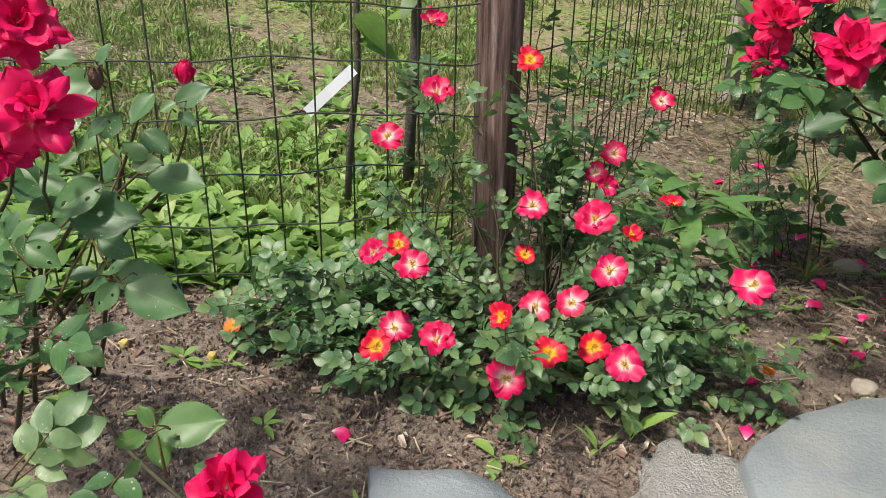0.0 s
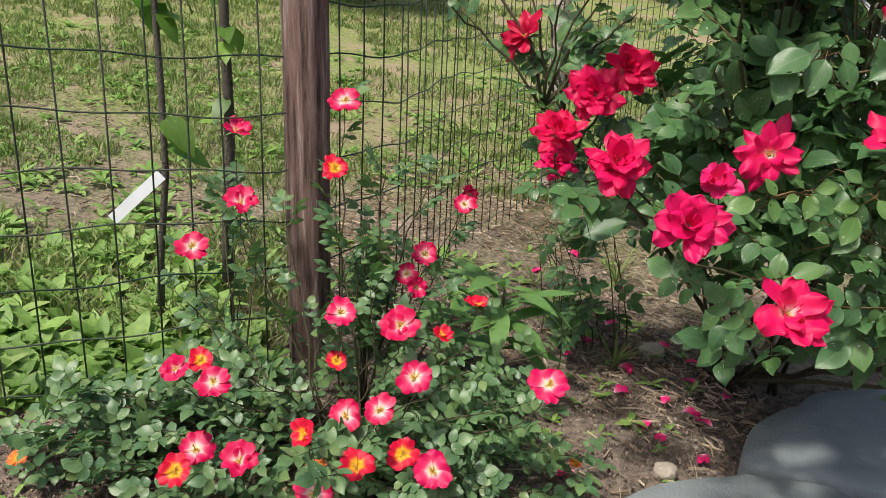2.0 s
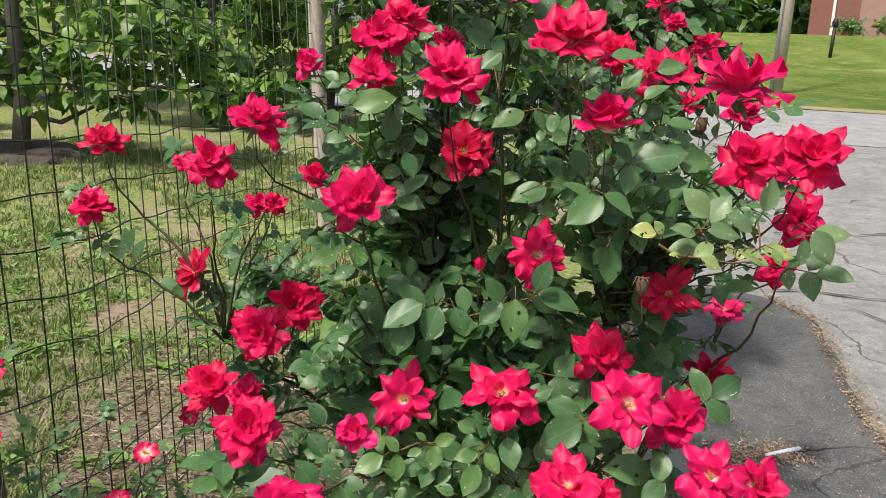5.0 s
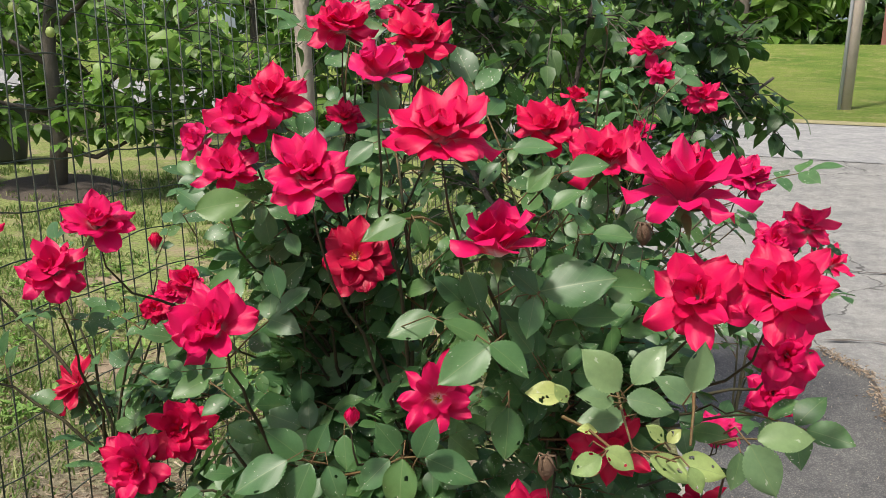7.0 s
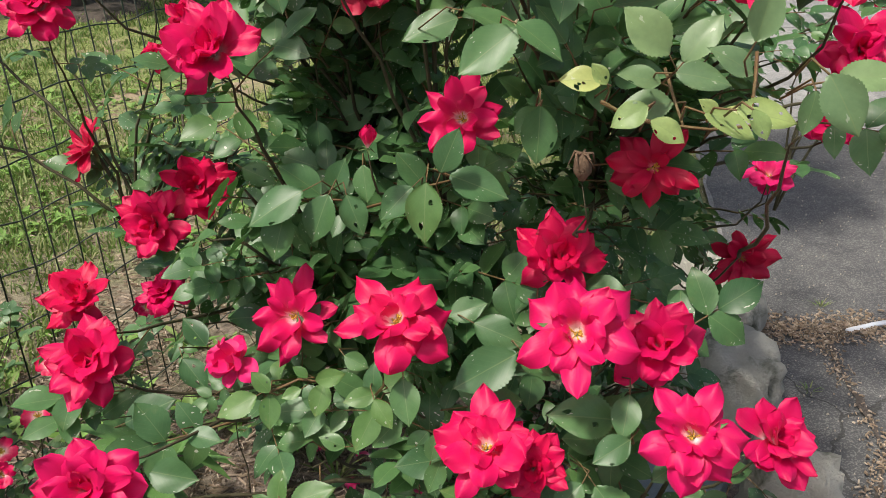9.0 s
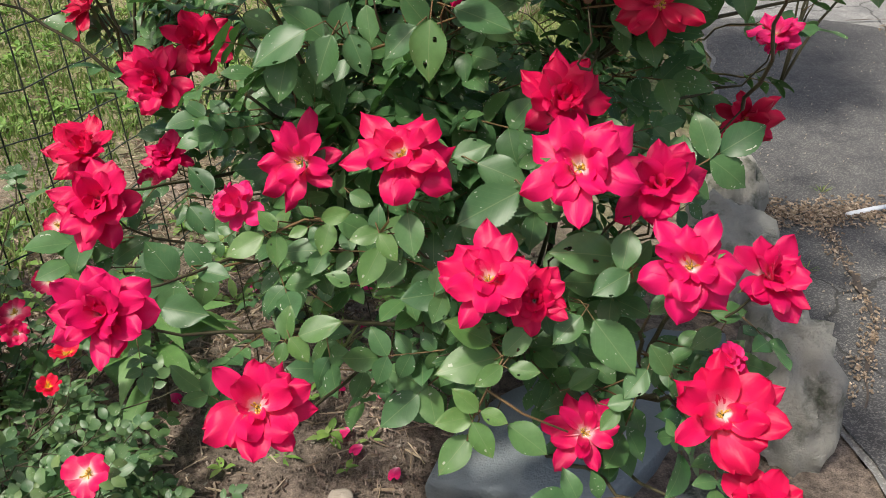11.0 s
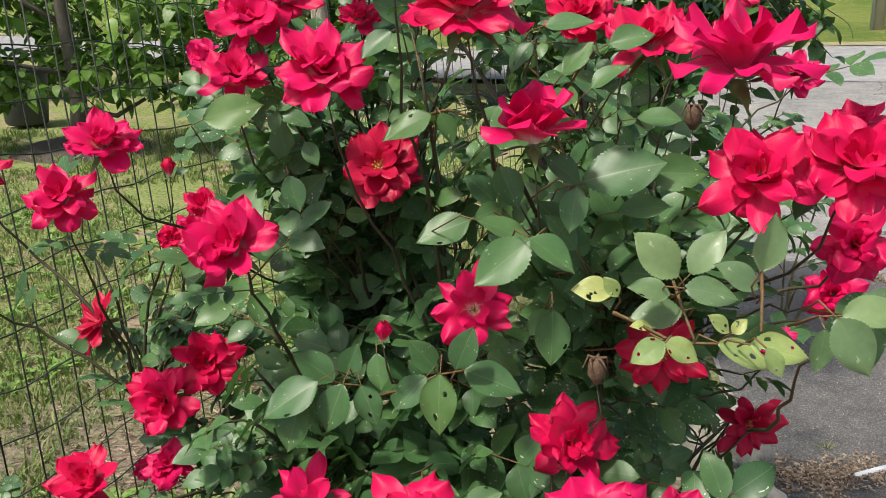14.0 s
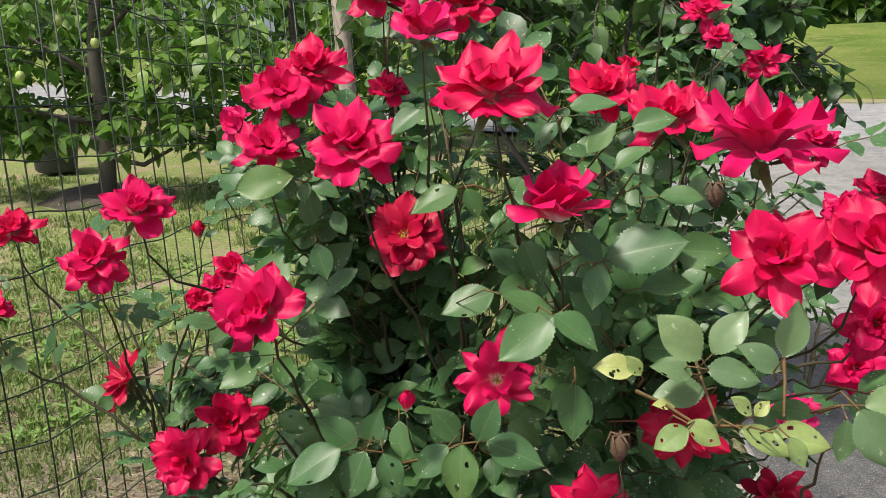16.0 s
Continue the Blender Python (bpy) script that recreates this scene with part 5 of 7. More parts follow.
front_twig((0.578, 0.801, 0.391), (0.587, 0.797, 0.381), (0.575, 0.785, 0.359), (0.565, 0.781, 0.335), (0.561, 0.774, 0.319))
front_twig((0.575, 0.785, 0.36), (0.603, 0.78, 0.342), (0.638, 0.779, 0.327))
front_twig((0.415, 0.822, 0.375), (0.413, 0.82, 0.37), (0.391, 0.809, 0.355))
front_twig((0.491, 0.845, 0.461), (0.498, 0.839, 0.473), (0.497, 0.846, 0.483))
front_twig((0.405, 0.865, 0.449), (0.427, 0.872, 0.457), (0.448, 0.872, 0.455))
front_twig((0.542, 0.813, 0.427), (0.554, 0.815, 0.429), (0.571, 0.818, 0.43))
front_twig((0.681, 0.849, 0.464), (0.679, 0.837, 0.449), (0.683, 0.828, 0.435))
for m, mesh, mid, length in red.fronts:
    red.blooms.append((mid, Vector((0, -0.8, 0.6)), length * 0.7))
add_fronts(red)
red.finish(270, "leaf", None, 0.095, 0.17)

# ---- a pale, insect-eaten shoot at the front of the large bush ----
PALE_SET = leaf_set("leaf", 0.042, range(60, 63), [LEAF_PALE, CANE_RED])
pale = Bush("rose_shoot", (0.62, 1.3, 0.0), "long rose shoot with pale yellow-green insect-eaten leaves", 8, PALE_SET[0], PALE_SET[1], [LEAF_PALE, CANE_RED], (0.6, 1.2, 0.5), "rose shoot")
pale.fronts, pale.stalks, pale.depth = [], [], 0.4
pale.cane((0.725, 0.72, 0.693), None, 0.0016, (0.81, 1.04, 0.5), 0.3, 0)
pale.cane((0.81, 1.04, 0.5), None, 0.0024, None, 0.4, 0)
front_leaf('pale', (0.666, 0.761, 0.727), (0.644, 0.758, 0.752), pale)
front_leaf('pale', (0.685, 0.807, 0.716), (0.702, 0.806, 0.744), pale)
front_leaf('pale', (0.701, 0.731, 0.738), (0.707, 0.73, 0.767), pale)
front_leaf('pale', (0.72, 0.789, 0.712), (0.697, 0.785, 0.729), pale)
front_leaf('pale', (0.682, 0.811, 0.691), (0.65, 0.804, 0.69), pale)
front_leaf('pale', (0.676, 0.785, 0.713), (0.705, 0.778, 0.712), pale)
front_leaf('pale', (0.671, 0.8, 0.705), (0.646, 0.795, 0.712), pale)
front_leaf('eaten', (0.642, 0.685, 0.715), (0.626, 0.68, 0.708), pale)
front_leaf('eaten', (0.656, 0.744, 0.695), (0.674, 0.738, 0.687), pale)
front_leaf('eaten', (0.699, 0.77, 0.691), (0.687, 0.768, 0.702), pale)
front_leaf('eaten', (0.703, 0.776, 0.688), (0.71, 0.775, 0.697), pale)
front_leaf('eaten', (0.673, 0.704, 0.708), (0.695, 0.696, 0.699), pale)
front_leaf('eaten', (0.686, 0.675, 0.716), (0.693, 0.669, 0.705), pale)
front_leaf('eaten', (0.639, 0.816, 0.702), (0.615, 0.811, 0.707), pale)
front_leaf('eaten', (0.662, 0.802, 0.683), (0.649, 0.799, 0.687), pale)
front_leaf('eaten', (0.683, 0.688, 0.713), (0.708, 0.682, 0.71), pale)
front_leaf('eaten', (0.64, 0.799, 0.704), (0.631, 0.798, 0.716), pale)
front_leaf('pale', (0.713, 0.667, 0.733), (0.726, 0.656, 0.711), pale)
front_leaf('pale', (0.727, 0.693, 0.726), (0.755, 0.688, 0.732), pale)
front_leaf('pale', (0.713, 0.678, 0.724), (0.709, 0.67, 0.707), pale)
front_twig((0.637, 0.798, 0.694), (0.656, 0.806, 0.683), (0.663, 0.748, 0.692), (0.693, 0.764, 0.686), (0.706, 0.72, 0.699), bush=pale)
front_twig((0.673, 0.8, 0.713), (0.673, 0.777, 0.704), (0.677, 0.758, 0.688), bush=pale)
front_twig((0.715, 0.771, 0.727), (0.711, 0.755, 0.716), (0.705, 0.736, 0.703), bush=pale)
add_fronts(pale)
pale.finish(60)
low = Bush("rose_shoot", (-0.36, 0.33, 0.0), "short rose shoot with pale yellowish leaves near the soil", 18, PALE_SET[0], PALE_SET[1], [LEAF_PALE, CANE_RED], (-0.3, 0.3, 0.1), "rose shoot")
low.cane((-0.22, 0.26, 0.275), None, 0.002, None, 0.5, 4, 0.7, 0.62)
low.cane((-0.19, 0.245, 0.262), None, 0.002, None, 0.5, 4, 0.75, 0.62)
low.finish(20)

# ---- the small single roses at the foot of the post ----
MINI_SET = leaf_set("leaf", 0.022, range(70, 75), [LEAF_MINI, CANE])
small = Bush("small_rose_bush", (-0.05, 0.95, 0.0), "low spreading rose bush with small single red yellow-eyed blossoms", 11, MINI_SET[0], MINI_SET[1], [LEAF_MINI, CANE], (-0.05, 0.95, -0.05))
MINI_TIPS = []


def mini(x, y, z, size, up, side, i, mat):
    a = math.atan2(-0.02 - y, 0.1 - x) + radians(side)
    f = Vector((math.cos(a) * math.cos(radians(up)), math.sin(a) * math.cos(radians(up)), math.sin(radians(up))))
    kind = "single" if i < 5 else "half_single"
    foot, back = small.bloom((x, y, z), size * 0.8, f, kind, mat, i, "red single blossom with a yellow eye" if mat is PETAL_YELLOW else "red single blossom with a white eye", True)
    back = (back + Vector((0, 0, -1.2))).normalized()
    small.cane(foot, back, 0.0014, None, small.r.uniform(0.3, 0.6), 6, 0.3, 1.0, None, 0.07)
    MINI_TIPS.append(foot)


mini(-0.265, 0.984, 0.252, 0.052, 45, 0, 0, PETAL_EYE)
mini(-0.243, 1.074, 0.391, 0.047, 60, 20, 5, PETAL_EYE)
mini(-0.201, 0.985, 0.32, 0.049, 60, 10, 6, PETAL_EYE)
mini(-0.1, 1.06, 0.363, 0.046, 45, 0, 1, PETAL_YELLOW)
mini(-0.092, 1.051, 0.457, 0.052, 45, 0, 2, PETAL_EYE)
mini(-0.053, 0.948, 0.207, 0.051, 60, 0, 3, PETAL_EYE)
mini(0.06, 0.833, 0.194, 0.054, 45, 0, 4, PETAL_EYE)
mini(0.211, 0.841, 0.208, 0.055, 50, 0, 0, PETAL_EYE)
mini(0.024, 1.164, 0.222, 0.052, 50, 0, 1, PETAL_EYE)
mini(0.006, 1.107, 0.209, 0.046, 50, 20, 2, PETAL_EYE)
mini(0.027, 1.07, 0.205, 0.04, 30, 30, 5, PETAL_EYE)
mini(0.028, 0.901, 0.223, 0.055, 45, -10, 6, PETAL_EYE)
mini(0.115, 1.016, 0.216, 0.043, 85, 0, 7, PETAL_YELLOW)
mini(0.072, 1.033, 0.156, 0.036, 60, 20, 5, PETAL_YELLOW)
mini(-0.055, 0.954, 0.134, 0.036, 60, 0, 3, PETAL_YELLOW)
mini(-0.194, 0.841, 0.168, 0.04, 55, 0, 2, PETAL_YELLOW)
mini(-0.228, 0.846, 0.147, 0.04, 40, -30, 6, PETAL_EYE)
mini(-0.158, 0.783, 0.176, 0.047, 50, 0, 0, PETAL_EYE)
mini(-0.021, 0.863, 0.111, 0.051, 50, 0, 1, PETAL_EYE)
mini(0.023, 0.843, 0.138, 0.051, 45, 10, 4, PETAL_EYE)
mini(-0.037, 0.718, 0.169, 0.04, 40, -40, 7, PETAL_YELLOW)
mini(-0.164, 0.753, 0.107, 0.049, 50, 0, 3, PETAL_EYE)
mini(-0.174, 0.721, 0.098, 0.047, 50, -10, 2, PETAL_YELLOW)
mini(-0.107, 0.732, 0.116, 0.046, 60, 0, 6, PETAL_EYE)
mini(0.013, 0.77, 0.108, 0.047, 50, 0, 0, PETAL_YELLOW)
mini(0.058, 0.813, 0.104, 0.049, 45, 10, 2, PETAL_YELLOW)
mini(0.096, 0.788, 0.105, 0.055, 45, 0, 1, PETAL_EYE)
mini(-0.029, 0.753, 0.074, 0.054, 40, 0, 3, PETAL_EYE)
mini(0.067, 1.42, 0.25, 0.043, 30, 30, 5, PETAL_EYE)
mini(0.076, 1.126, 0.319, 0.043, 35, 20, 4, PETAL_EYE)
for k in range(36):
    a = small.r.choice(MINI_TIPS)
    tip = Vector((a.x + small.r.gauss(0, 0.06), a.y + small.r.gauss(0.01, 0.06), max(0.015, a.z * small.r.uniform(0.2, 0.9) + small.r.gauss(-0.02, 0.03))))
    if tip.x > 0.2 and tip.y < 0.88:
        continue
    small.cane(tip, None, 0.0014, None, small.r.uniform(0.3, 0.6), 7, 0.3, 1.0, None, 0.07)
for k in range(34):
    ang = small.r.uniform(2.6, 6.6)
    d = small.r.uniform(0.12, 0.33)
    tip = (-0.05 + math.cos(ang) * d * 1.15, 0.95 + math.sin(ang) * d * 0.6, small.r.uniform(0.015, 0.09))
    if tip[0] > 0.17 and tip[1] < 0.88:
        continue
    small.cane(tip, None, 0.0013, None, 0.5, 8, 0.35, 1.0, None, 0.06)
for k in range(20):
    tip = (small.r.uniform(-0.42, -0.24), small.r.uniform(0.74, 0.9), small.r.uniform(0.02, 0.11))
    small.cane(tip, None, 0.0014, (-0.16, 0.92, 0.0), 0.5, 8, 0.35, 1.0)
for k in range(9):
    tip = (-0.035 + small.r.gauss(0, 0.035), 1.09 + small.r.gauss(0, 0.03), small.r.uniform(0.12, 0.4))
    small.cane(tip, None, 0.0016, (-0.03, 1.05, 0.0), 0.6, 9, 0.25, 0.95)
for k in range(5):
    tip = (small.r.uniform(-0.3, -0.18), small.r.uniform(1.05, 1.12), small.r.uniform(0.12, 0.32))
    small.cane(tip, None, 0.0014, (-0.2, 1.0, 0.0), 0.5, 5, 0.5, 1.0)
for k in range(26):
    tip = (small.r.uniform(0.06, 0.21), small.r.uniform(0.88, 1.08), small.r.uniform(0.02, 0.14))
    small.cane(tip, None, 0.0014, None, 0.6, 7, 0.4, 0.9)
small.finish(300, "leaf", None, 0.05, 0.03, (0.1, -0.75, 0.55), False, (0.1, 0.0, 0.65))
for at, sz in (((-0.365, 0.74, 0.065), 0.02), ((0.27, 0.93, 0.055), 0.016), ((-0.03, 0.765, 0.1), 0.024)):
    small.bloom(at, sz, (0.1, -0.4, 0.8), "single", PETAL_ORANGE, 1, "faded orange blossom")

# ---- the near red rose bush by the fence ----
near_bush = Bush("rose_bush", (-0.56, 0.6, 0.0), "rose bush with crimson blossoms and large dark green leaves", 21, ROSE_SET[0], ROSE_SET[1], [LEAF_ROSE, CANE_RED], (-0.26, 0.62, 0.1))
near_bush.fronts, near_bush.stalks, near_bush.depth = [], [], 0.2
for x, y, z, size, up, side, kind in ((-0.3, 0.398, 0.433, 0.06, 40, -10, "full"), (-0.317, 0.413, 0.483, 0.058, 46, 0, "full"), (-0.345, 0.41, 0.398, 0.045, 15, 20, "full"), (-0.112, 0.297, 0.268, 0.046, 72, 0, "cup"), (-0.29, 0.55, 0.415, 0.026, 80, 20, "bud")):
    a = math.atan2(-0.02 - y, 0.1 - x) + radians(side)
    f = Vector((math.cos(a) * math.cos(radians(up)), math.sin(a) * math.cos(radians(up)), math.sin(radians(up))))
    foot, back = near_bush.bloom((x, y, z), size, f, kind, PETAL_RED)
    near_bush.cane(foot, (back + Vector((0, 0, -1))).normalized(), 0.0024, None, 0.5, 2, 0.5, 1.1)
front_leaf('green', (-0.332, 0.453, 0.333), (-0.275, 0.458, 0.339), near_bush)
front_leaf('green', (-0.306, 0.462, 0.358), (-0.336, 0.435, 0.34), near_bush)
front_leaf('green', (-0.339, 0.45, 0.319), (-0.359, 0.436, 0.313), near_bush)
front_leaf('green', (-0.353, 0.428, 0.313), (-0.324, 0.424, 0.304), near_bush)
front_leaf('green', (-0.274, 0.435, 0.293), (-0.223, 0.434, 0.286), near_bush)
front_leaf('green', (-0.29, 0.447, 0.285), (-0.301, 0.429, 0.267), near_bush)
front_leaf('green', (-0.324, 0.467, 0.274), (-0.346, 0.457, 0.276), near_bush)
front_leaf('green', (-0.326, 0.474, 0.305), (-0.295, 0.472, 0.297), near_bush)
front_leaf('green', (-0.307, 0.465, 0.276), (-0.268, 0.472, 0.289), near_bush)
front_leaf('green', (-0.291, 0.437, 0.297), (-0.279, 0.443, 0.31), near_bush)
front_leaf('green', (-0.35, 0.439, 0.282), (-0.357, 0.423, 0.264), near_bush)
front_leaf('green', (-0.347, 0.498, 0.438), (-0.368, 0.487, 0.439), near_bush)
front_leaf('green', (-0.283, 0.499, 0.422), (-0.294, 0.481, 0.403), near_bush)
front_leaf('green', (-0.262, 0.495, 0.419), (-0.272, 0.487, 0.414), near_bush)
front_leaf('green', (-0.268, 0.503, 0.416), (-0.243, 0.51, 0.431), near_bush)
front_leaf('green', (-0.351, 0.516, 0.389), (-0.365, 0.513, 0.399), near_bush)
front_leaf('green', (-0.337, 0.514, 0.39), (-0.348, 0.5, 0.378), near_bush)
front_leaf('green', (-0.352, 0.524, 0.414), (-0.384, 0.506, 0.411), near_bush)
front_leaf('green', (-0.352, 0.524, 0.421), (-0.347, 0.532, 0.446), near_bush)
front_leaf('green', (-0.262, 0.497, 0.41), (-0.247, 0.495, 0.405), near_bush)
front_leaf('green', (-0.282, 0.483, 0.362), (-0.236, 0.485, 0.364), near_bush)
front_leaf('green', (-0.305, 0.495, 0.363), (-0.28, 0.498, 0.368), near_bush)
front_leaf('green', (-0.331, 0.486, 0.344), (-0.35, 0.48, 0.35), near_bush)
front_leaf('green', (-0.282, 0.481, 0.398), (-0.259, 0.476, 0.388), near_bush)
front_leaf('green', (-0.293, 0.499, 0.368), (-0.311, 0.495, 0.38), near_bush)
front_leaf('green', (-0.347, 0.488, 0.366), (-0.359, 0.477, 0.358), near_bush)
front_leaf('green', (-0.366, 0.466, 0.351), (-0.34, 0.463, 0.342), near_bush)
front_leaf('young', (-0.173, 0.317, 0.28), (-0.182, 0.317, 0.291), near_bush)
front_leaf('young', (-0.183, 0.333, 0.263), (-0.14, 0.341, 0.277), near_bush)
front_leaf('young', (-0.173, 0.311, 0.277), (-0.189, 0.301, 0.273), near_bush)
front_leaf('young', (-0.194, 0.349, 0.244), (-0.184, 0.337, 0.226), near_bush)
front_leaf('young', (-0.197, 0.335, 0.231), (-0.205, 0.325, 0.222), near_bush)
front_leaf('green', (-0.155, 0.33, 0.244), (-0.136, 0.33, 0.242), near_bush)
front_leaf('green', (-0.236, 0.319, 0.296), (-0.218, 0.322, 0.302), near_bush)
front_twig((-0.348, 0.435, 0.244), (-0.339, 0.455, 0.281), (-0.33, 0.47, 0.306), (-0.323, 0.484, 0.33), (-0.315, 0.501, 0.363), bush=near_bush)
front_twig((-0.335, 0.499, 0.322), (-0.309, 0.521, 0.353), (-0.302, 0.535, 0.379), (-0.298, 0.549, 0.406), bush=near_bush)
front_twig((-0.329, 0.487, 0.342), (-0.346, 0.473, 0.32), (-0.356, 0.464, 0.307), bush=near_bush)
front_twig((-0.33, 0.47, 0.306), (-0.305, 0.463, 0.278), (-0.293, 0.463, 0.273), bush=near_bush)
front_twig((-0.177, 0.332, 0.226), (-0.188, 0.341, 0.251), (-0.194, 0.346, 0.264), bush=near_bush)
for tip in ((-0.36, 0.46, 0.2), (-0.42, 0.5, 0.24), (-0.34, 0.42, 0.25), (-0.4, 0.48, 0.15), (-0.30, 0.45, 0.36), (-0.31, 0.52, 0.40)):
    near_bush.cane(tip, None, 0.0026, None, 0.5, 3, 0.7, 0.95)
spent_head(near_bush, -0.344, 0.513, 0.424)
for m, mesh, mid, length in near_bush.fronts:
    near_bush.blooms.append((mid, Vector((0.3, -0.8, 0.5)), length * 0.7))
add_fronts(near_bush)
near_bush.finish(120, "leaf", None, 0.1, 0.12, (0.6, -0.7, 0.35), False, (0.08, -0.02, 0.61))

# ---- weeds, grass and litter ----
def weed_leaf_geo(length, width, seed):
    r = random.Random(seed)
    g = Geo()
    g.tube([(0, 0, 0), (0, length * 0.12, 0.0)], length * 0.015, 4, 0, False)
    g.add_geo(leaflet(length, width, r.uniform(0.15, 0.4), r.uniform(0.15, 0.55), 0.02, 8, 0.9, 0.5, r), Matrix.Translation((0, length * 0.1, 0)))
    return g


def rosette(g, x, y, z, leaves, length, width, r, rise=(0.35, 1.1)):
    a0 = r.uniform(0, 6.28)
    for k in range(leaves):
        a = a0 + k * 2.4 + r.uniform(-0.3, 0.3)
        e = r.uniform(*rise)
        axis = Vector((math.cos(a) * math.cos(e), math.sin(a) * math.cos(e), math.sin(e)))
        normal = Vector((-math.cos(a) * math.sin(e), -math.sin(a) * math.sin(e), math.cos(e)))
        lg = weed_leaf_geo(length * r.uniform(0.7, 1.15), width * r.uniform(0.8, 1.1), r.random())
        g.add_geo(lg, place((x, y, z), axis, normal))


A0, A1 = Vector(FENCE[0]), Vector(FENCE[1])
FD = (A1 - A0).normalized()
FN = Vector((-FD.y, FD.x))
r = random.Random(31)
g = Geo()
for k in range(640):
    s, d = r.uniform(0.0, 0.98), abs(r.gauss(0.02, 0.34)) + 0.015
    p = A0 + FD * s * (A1 - A0).length + FN * d
    rosette(g, p.x, p.y, ground_h(p.x, p.y), r.randint(4, 6), r.uniform(0.028, 0.058), r.uniform(0.02, 0.034), r)
for k in range(1000):
    x, y = r.uniform(-2.2, 0.3), 1.4 + 2.8 * r.random()
    if noise.noise((x * 1.7, y * 1.7, 3)) > -0.1 and (Vector((x, y)) - A1).dot(FN) > 0.1:
        rosette(g, x, y, ground_h(x, y), r.randint(4, 7), r.uniform(0.025, 0.06), r.uniform(0.01, 0.02), r, (0.1, 0.9))
tagged(g.make("weeds", [LEAF_WEED]), "dense bright green broad-leaved weeds behind the wire fence", "weeds", kind="stuff")

g = Geo()
for k in range(15000):
    x, y = r.uniform(-3.4, 1.0), 1.2 + 5.0 * r.random() ** 2.0
    side = (Vector((x, y)) - A1).dot(FN)
    if y < 2.3 and x > -0.1 - 0.1 * y or noise.noise((x * 1.9, y * 1.9, 7)) < -0.16 or (y < 1.5 and side < 0.08):
        continue
    big = r.uniform(0.3, 1.0)
    for q in range(r.randint(6, 11)):
        bx, by = x + r.gauss(0, 0.018), y + r.gauss(0, 0.018)
        z = ground_h(bx, by)
        hgt = r.uniform(0.025, 0.06) * big
        a, w = r.uniform(0, 6.28), r.uniform(0.0012, 0.0024) * (1.0 + 0.4 * y / 3)
        dx, dy = math.cos(a) * w, math.sin(a) * w
        tx, ty = r.gauss(0, 0.55) * hgt, r.gauss(0, 0.55) * hgt
        g.add([(bx - dx, by - dy, z - 0.004), (bx + dx, by + dy, z - 0.004), (bx + tx * 0.4 + dx * 0.8, by + ty * 0.4 + dy * 0.8, z + hgt * 0.6), (bx + tx * 0.4 - dx * 0.8, by + ty * 0.4 - dy * 0.8, z + hgt * 0.6), (bx + tx, by + ty, z + hgt * 0.9)],
              [(0, 1, 2, 3), (3, 2, 4)], [(0, 0), (1, 0), (1, 0.6), (0, 0.6), (0.5, 1)])
tagged(g.make("grass", [BLADE]), "thin patchy grass behind the fence", "grass", kind="stuff")


def weed(name, x, y, leaves, length, width, seed, label, mat, rise=(0.5, 1.2), tall=0.0):
    r = random.Random(seed)
    root = tagged(empty(name, (x, y, ground_h(x, y))), label, "weed", "weeds in the bed")
    if tall:
        st = Geo()
        st.tube([(0, 0, -0.005), (0.004, 0.002, tall * 0.5), (0, 0, tall)], [0.0035, 0.003, 0.002], 6)
        st.make("stem", [CANE], root)
    for k in range(leaves):
        a, e = k * 2.4 + r.uniform(-0.3, 0.3), r.uniform(*rise)
        axis = Vector((math.cos(a) * math.cos(e), math.sin(a) * math.cos(e), math.sin(e)))
        normal = Vector((-math.cos(a) * math.sin(e), -math.sin(a) * math.sin(e), math.cos(e)))
        ob = weed_leaf_geo(length * r.uniform(0.75, 1.1), width * r.uniform(0.85, 1.1), seed + k).make("leaf", [mat], root)
        ob.matrix_basis = place((0, 0, tall * (0.45 + 0.55 * k / max(leaves - 1, 1)) if tall else 0.004), axis, normal)
    return root


weed("dock_weed", 0.15, 1.16, 22, 0.105, 0.03, 3, "tall weed with long lance-shaped green leaves", LEAF_DOCK, (-0.1, 0.7), 0.19)
weed("broad_weed", 0.0, 0.86, 5, 0.06, 0.025, 5, "low broad-leaved weed at the foot of the small roses", LEAF_DOCK, (0.0, 0.7))
weed("broad_weed", 0.12, 0.79, 2, 0.06, 0.022, 6, "upright broad weed leaf beside the concrete lump", LEAF_WEED, (0.8, 1.3))
weed("seedling", -0.43, 0.73, 6, 0.03, 0.012, 7, "small pale green seedling in bare soil", LEAF_WEED, (0.3, 0.9))
weed("seedling", -0.5, 0.6, 8, 0.026, 0.013, 8, "small pale green seedling in bare soil", LEAF_WEED, (0.1, 0.8))
weed("seedling", -0.36, 0.58, 8, 0.022, 0.012, 9, "small pale green seedling in bare soil", LEAF_WEED, (0.1, 0.8))
weed("seedling", -0.02, 0.7, 3, 0.035, 0.016, 10, "low weed leaf lying on the mulch", LEAF_WEED, (0.0, 0.4))
weed("leafy_weed", 0.28, 2.35, 26, 0.12, 0.04, 21, "bright green leafy weed at the fence behind the rose bush", LEAF_WEED, (-0.1, 1.0), 0.24)
weed("leafy_weed", 0.46, 2.2, 22, 0.1, 0.035, 22, "bright green leafy weed at the fence behind the rose bush", LEAF_DOCK, (-0.1, 0.9), 0.2)
weed("grass_tuft", 0.33, 1.92, 26, 0.1, 0.0035, 23, "tuft of long grass on the straw beside the bush", BLADE, (0.5, 1.4))
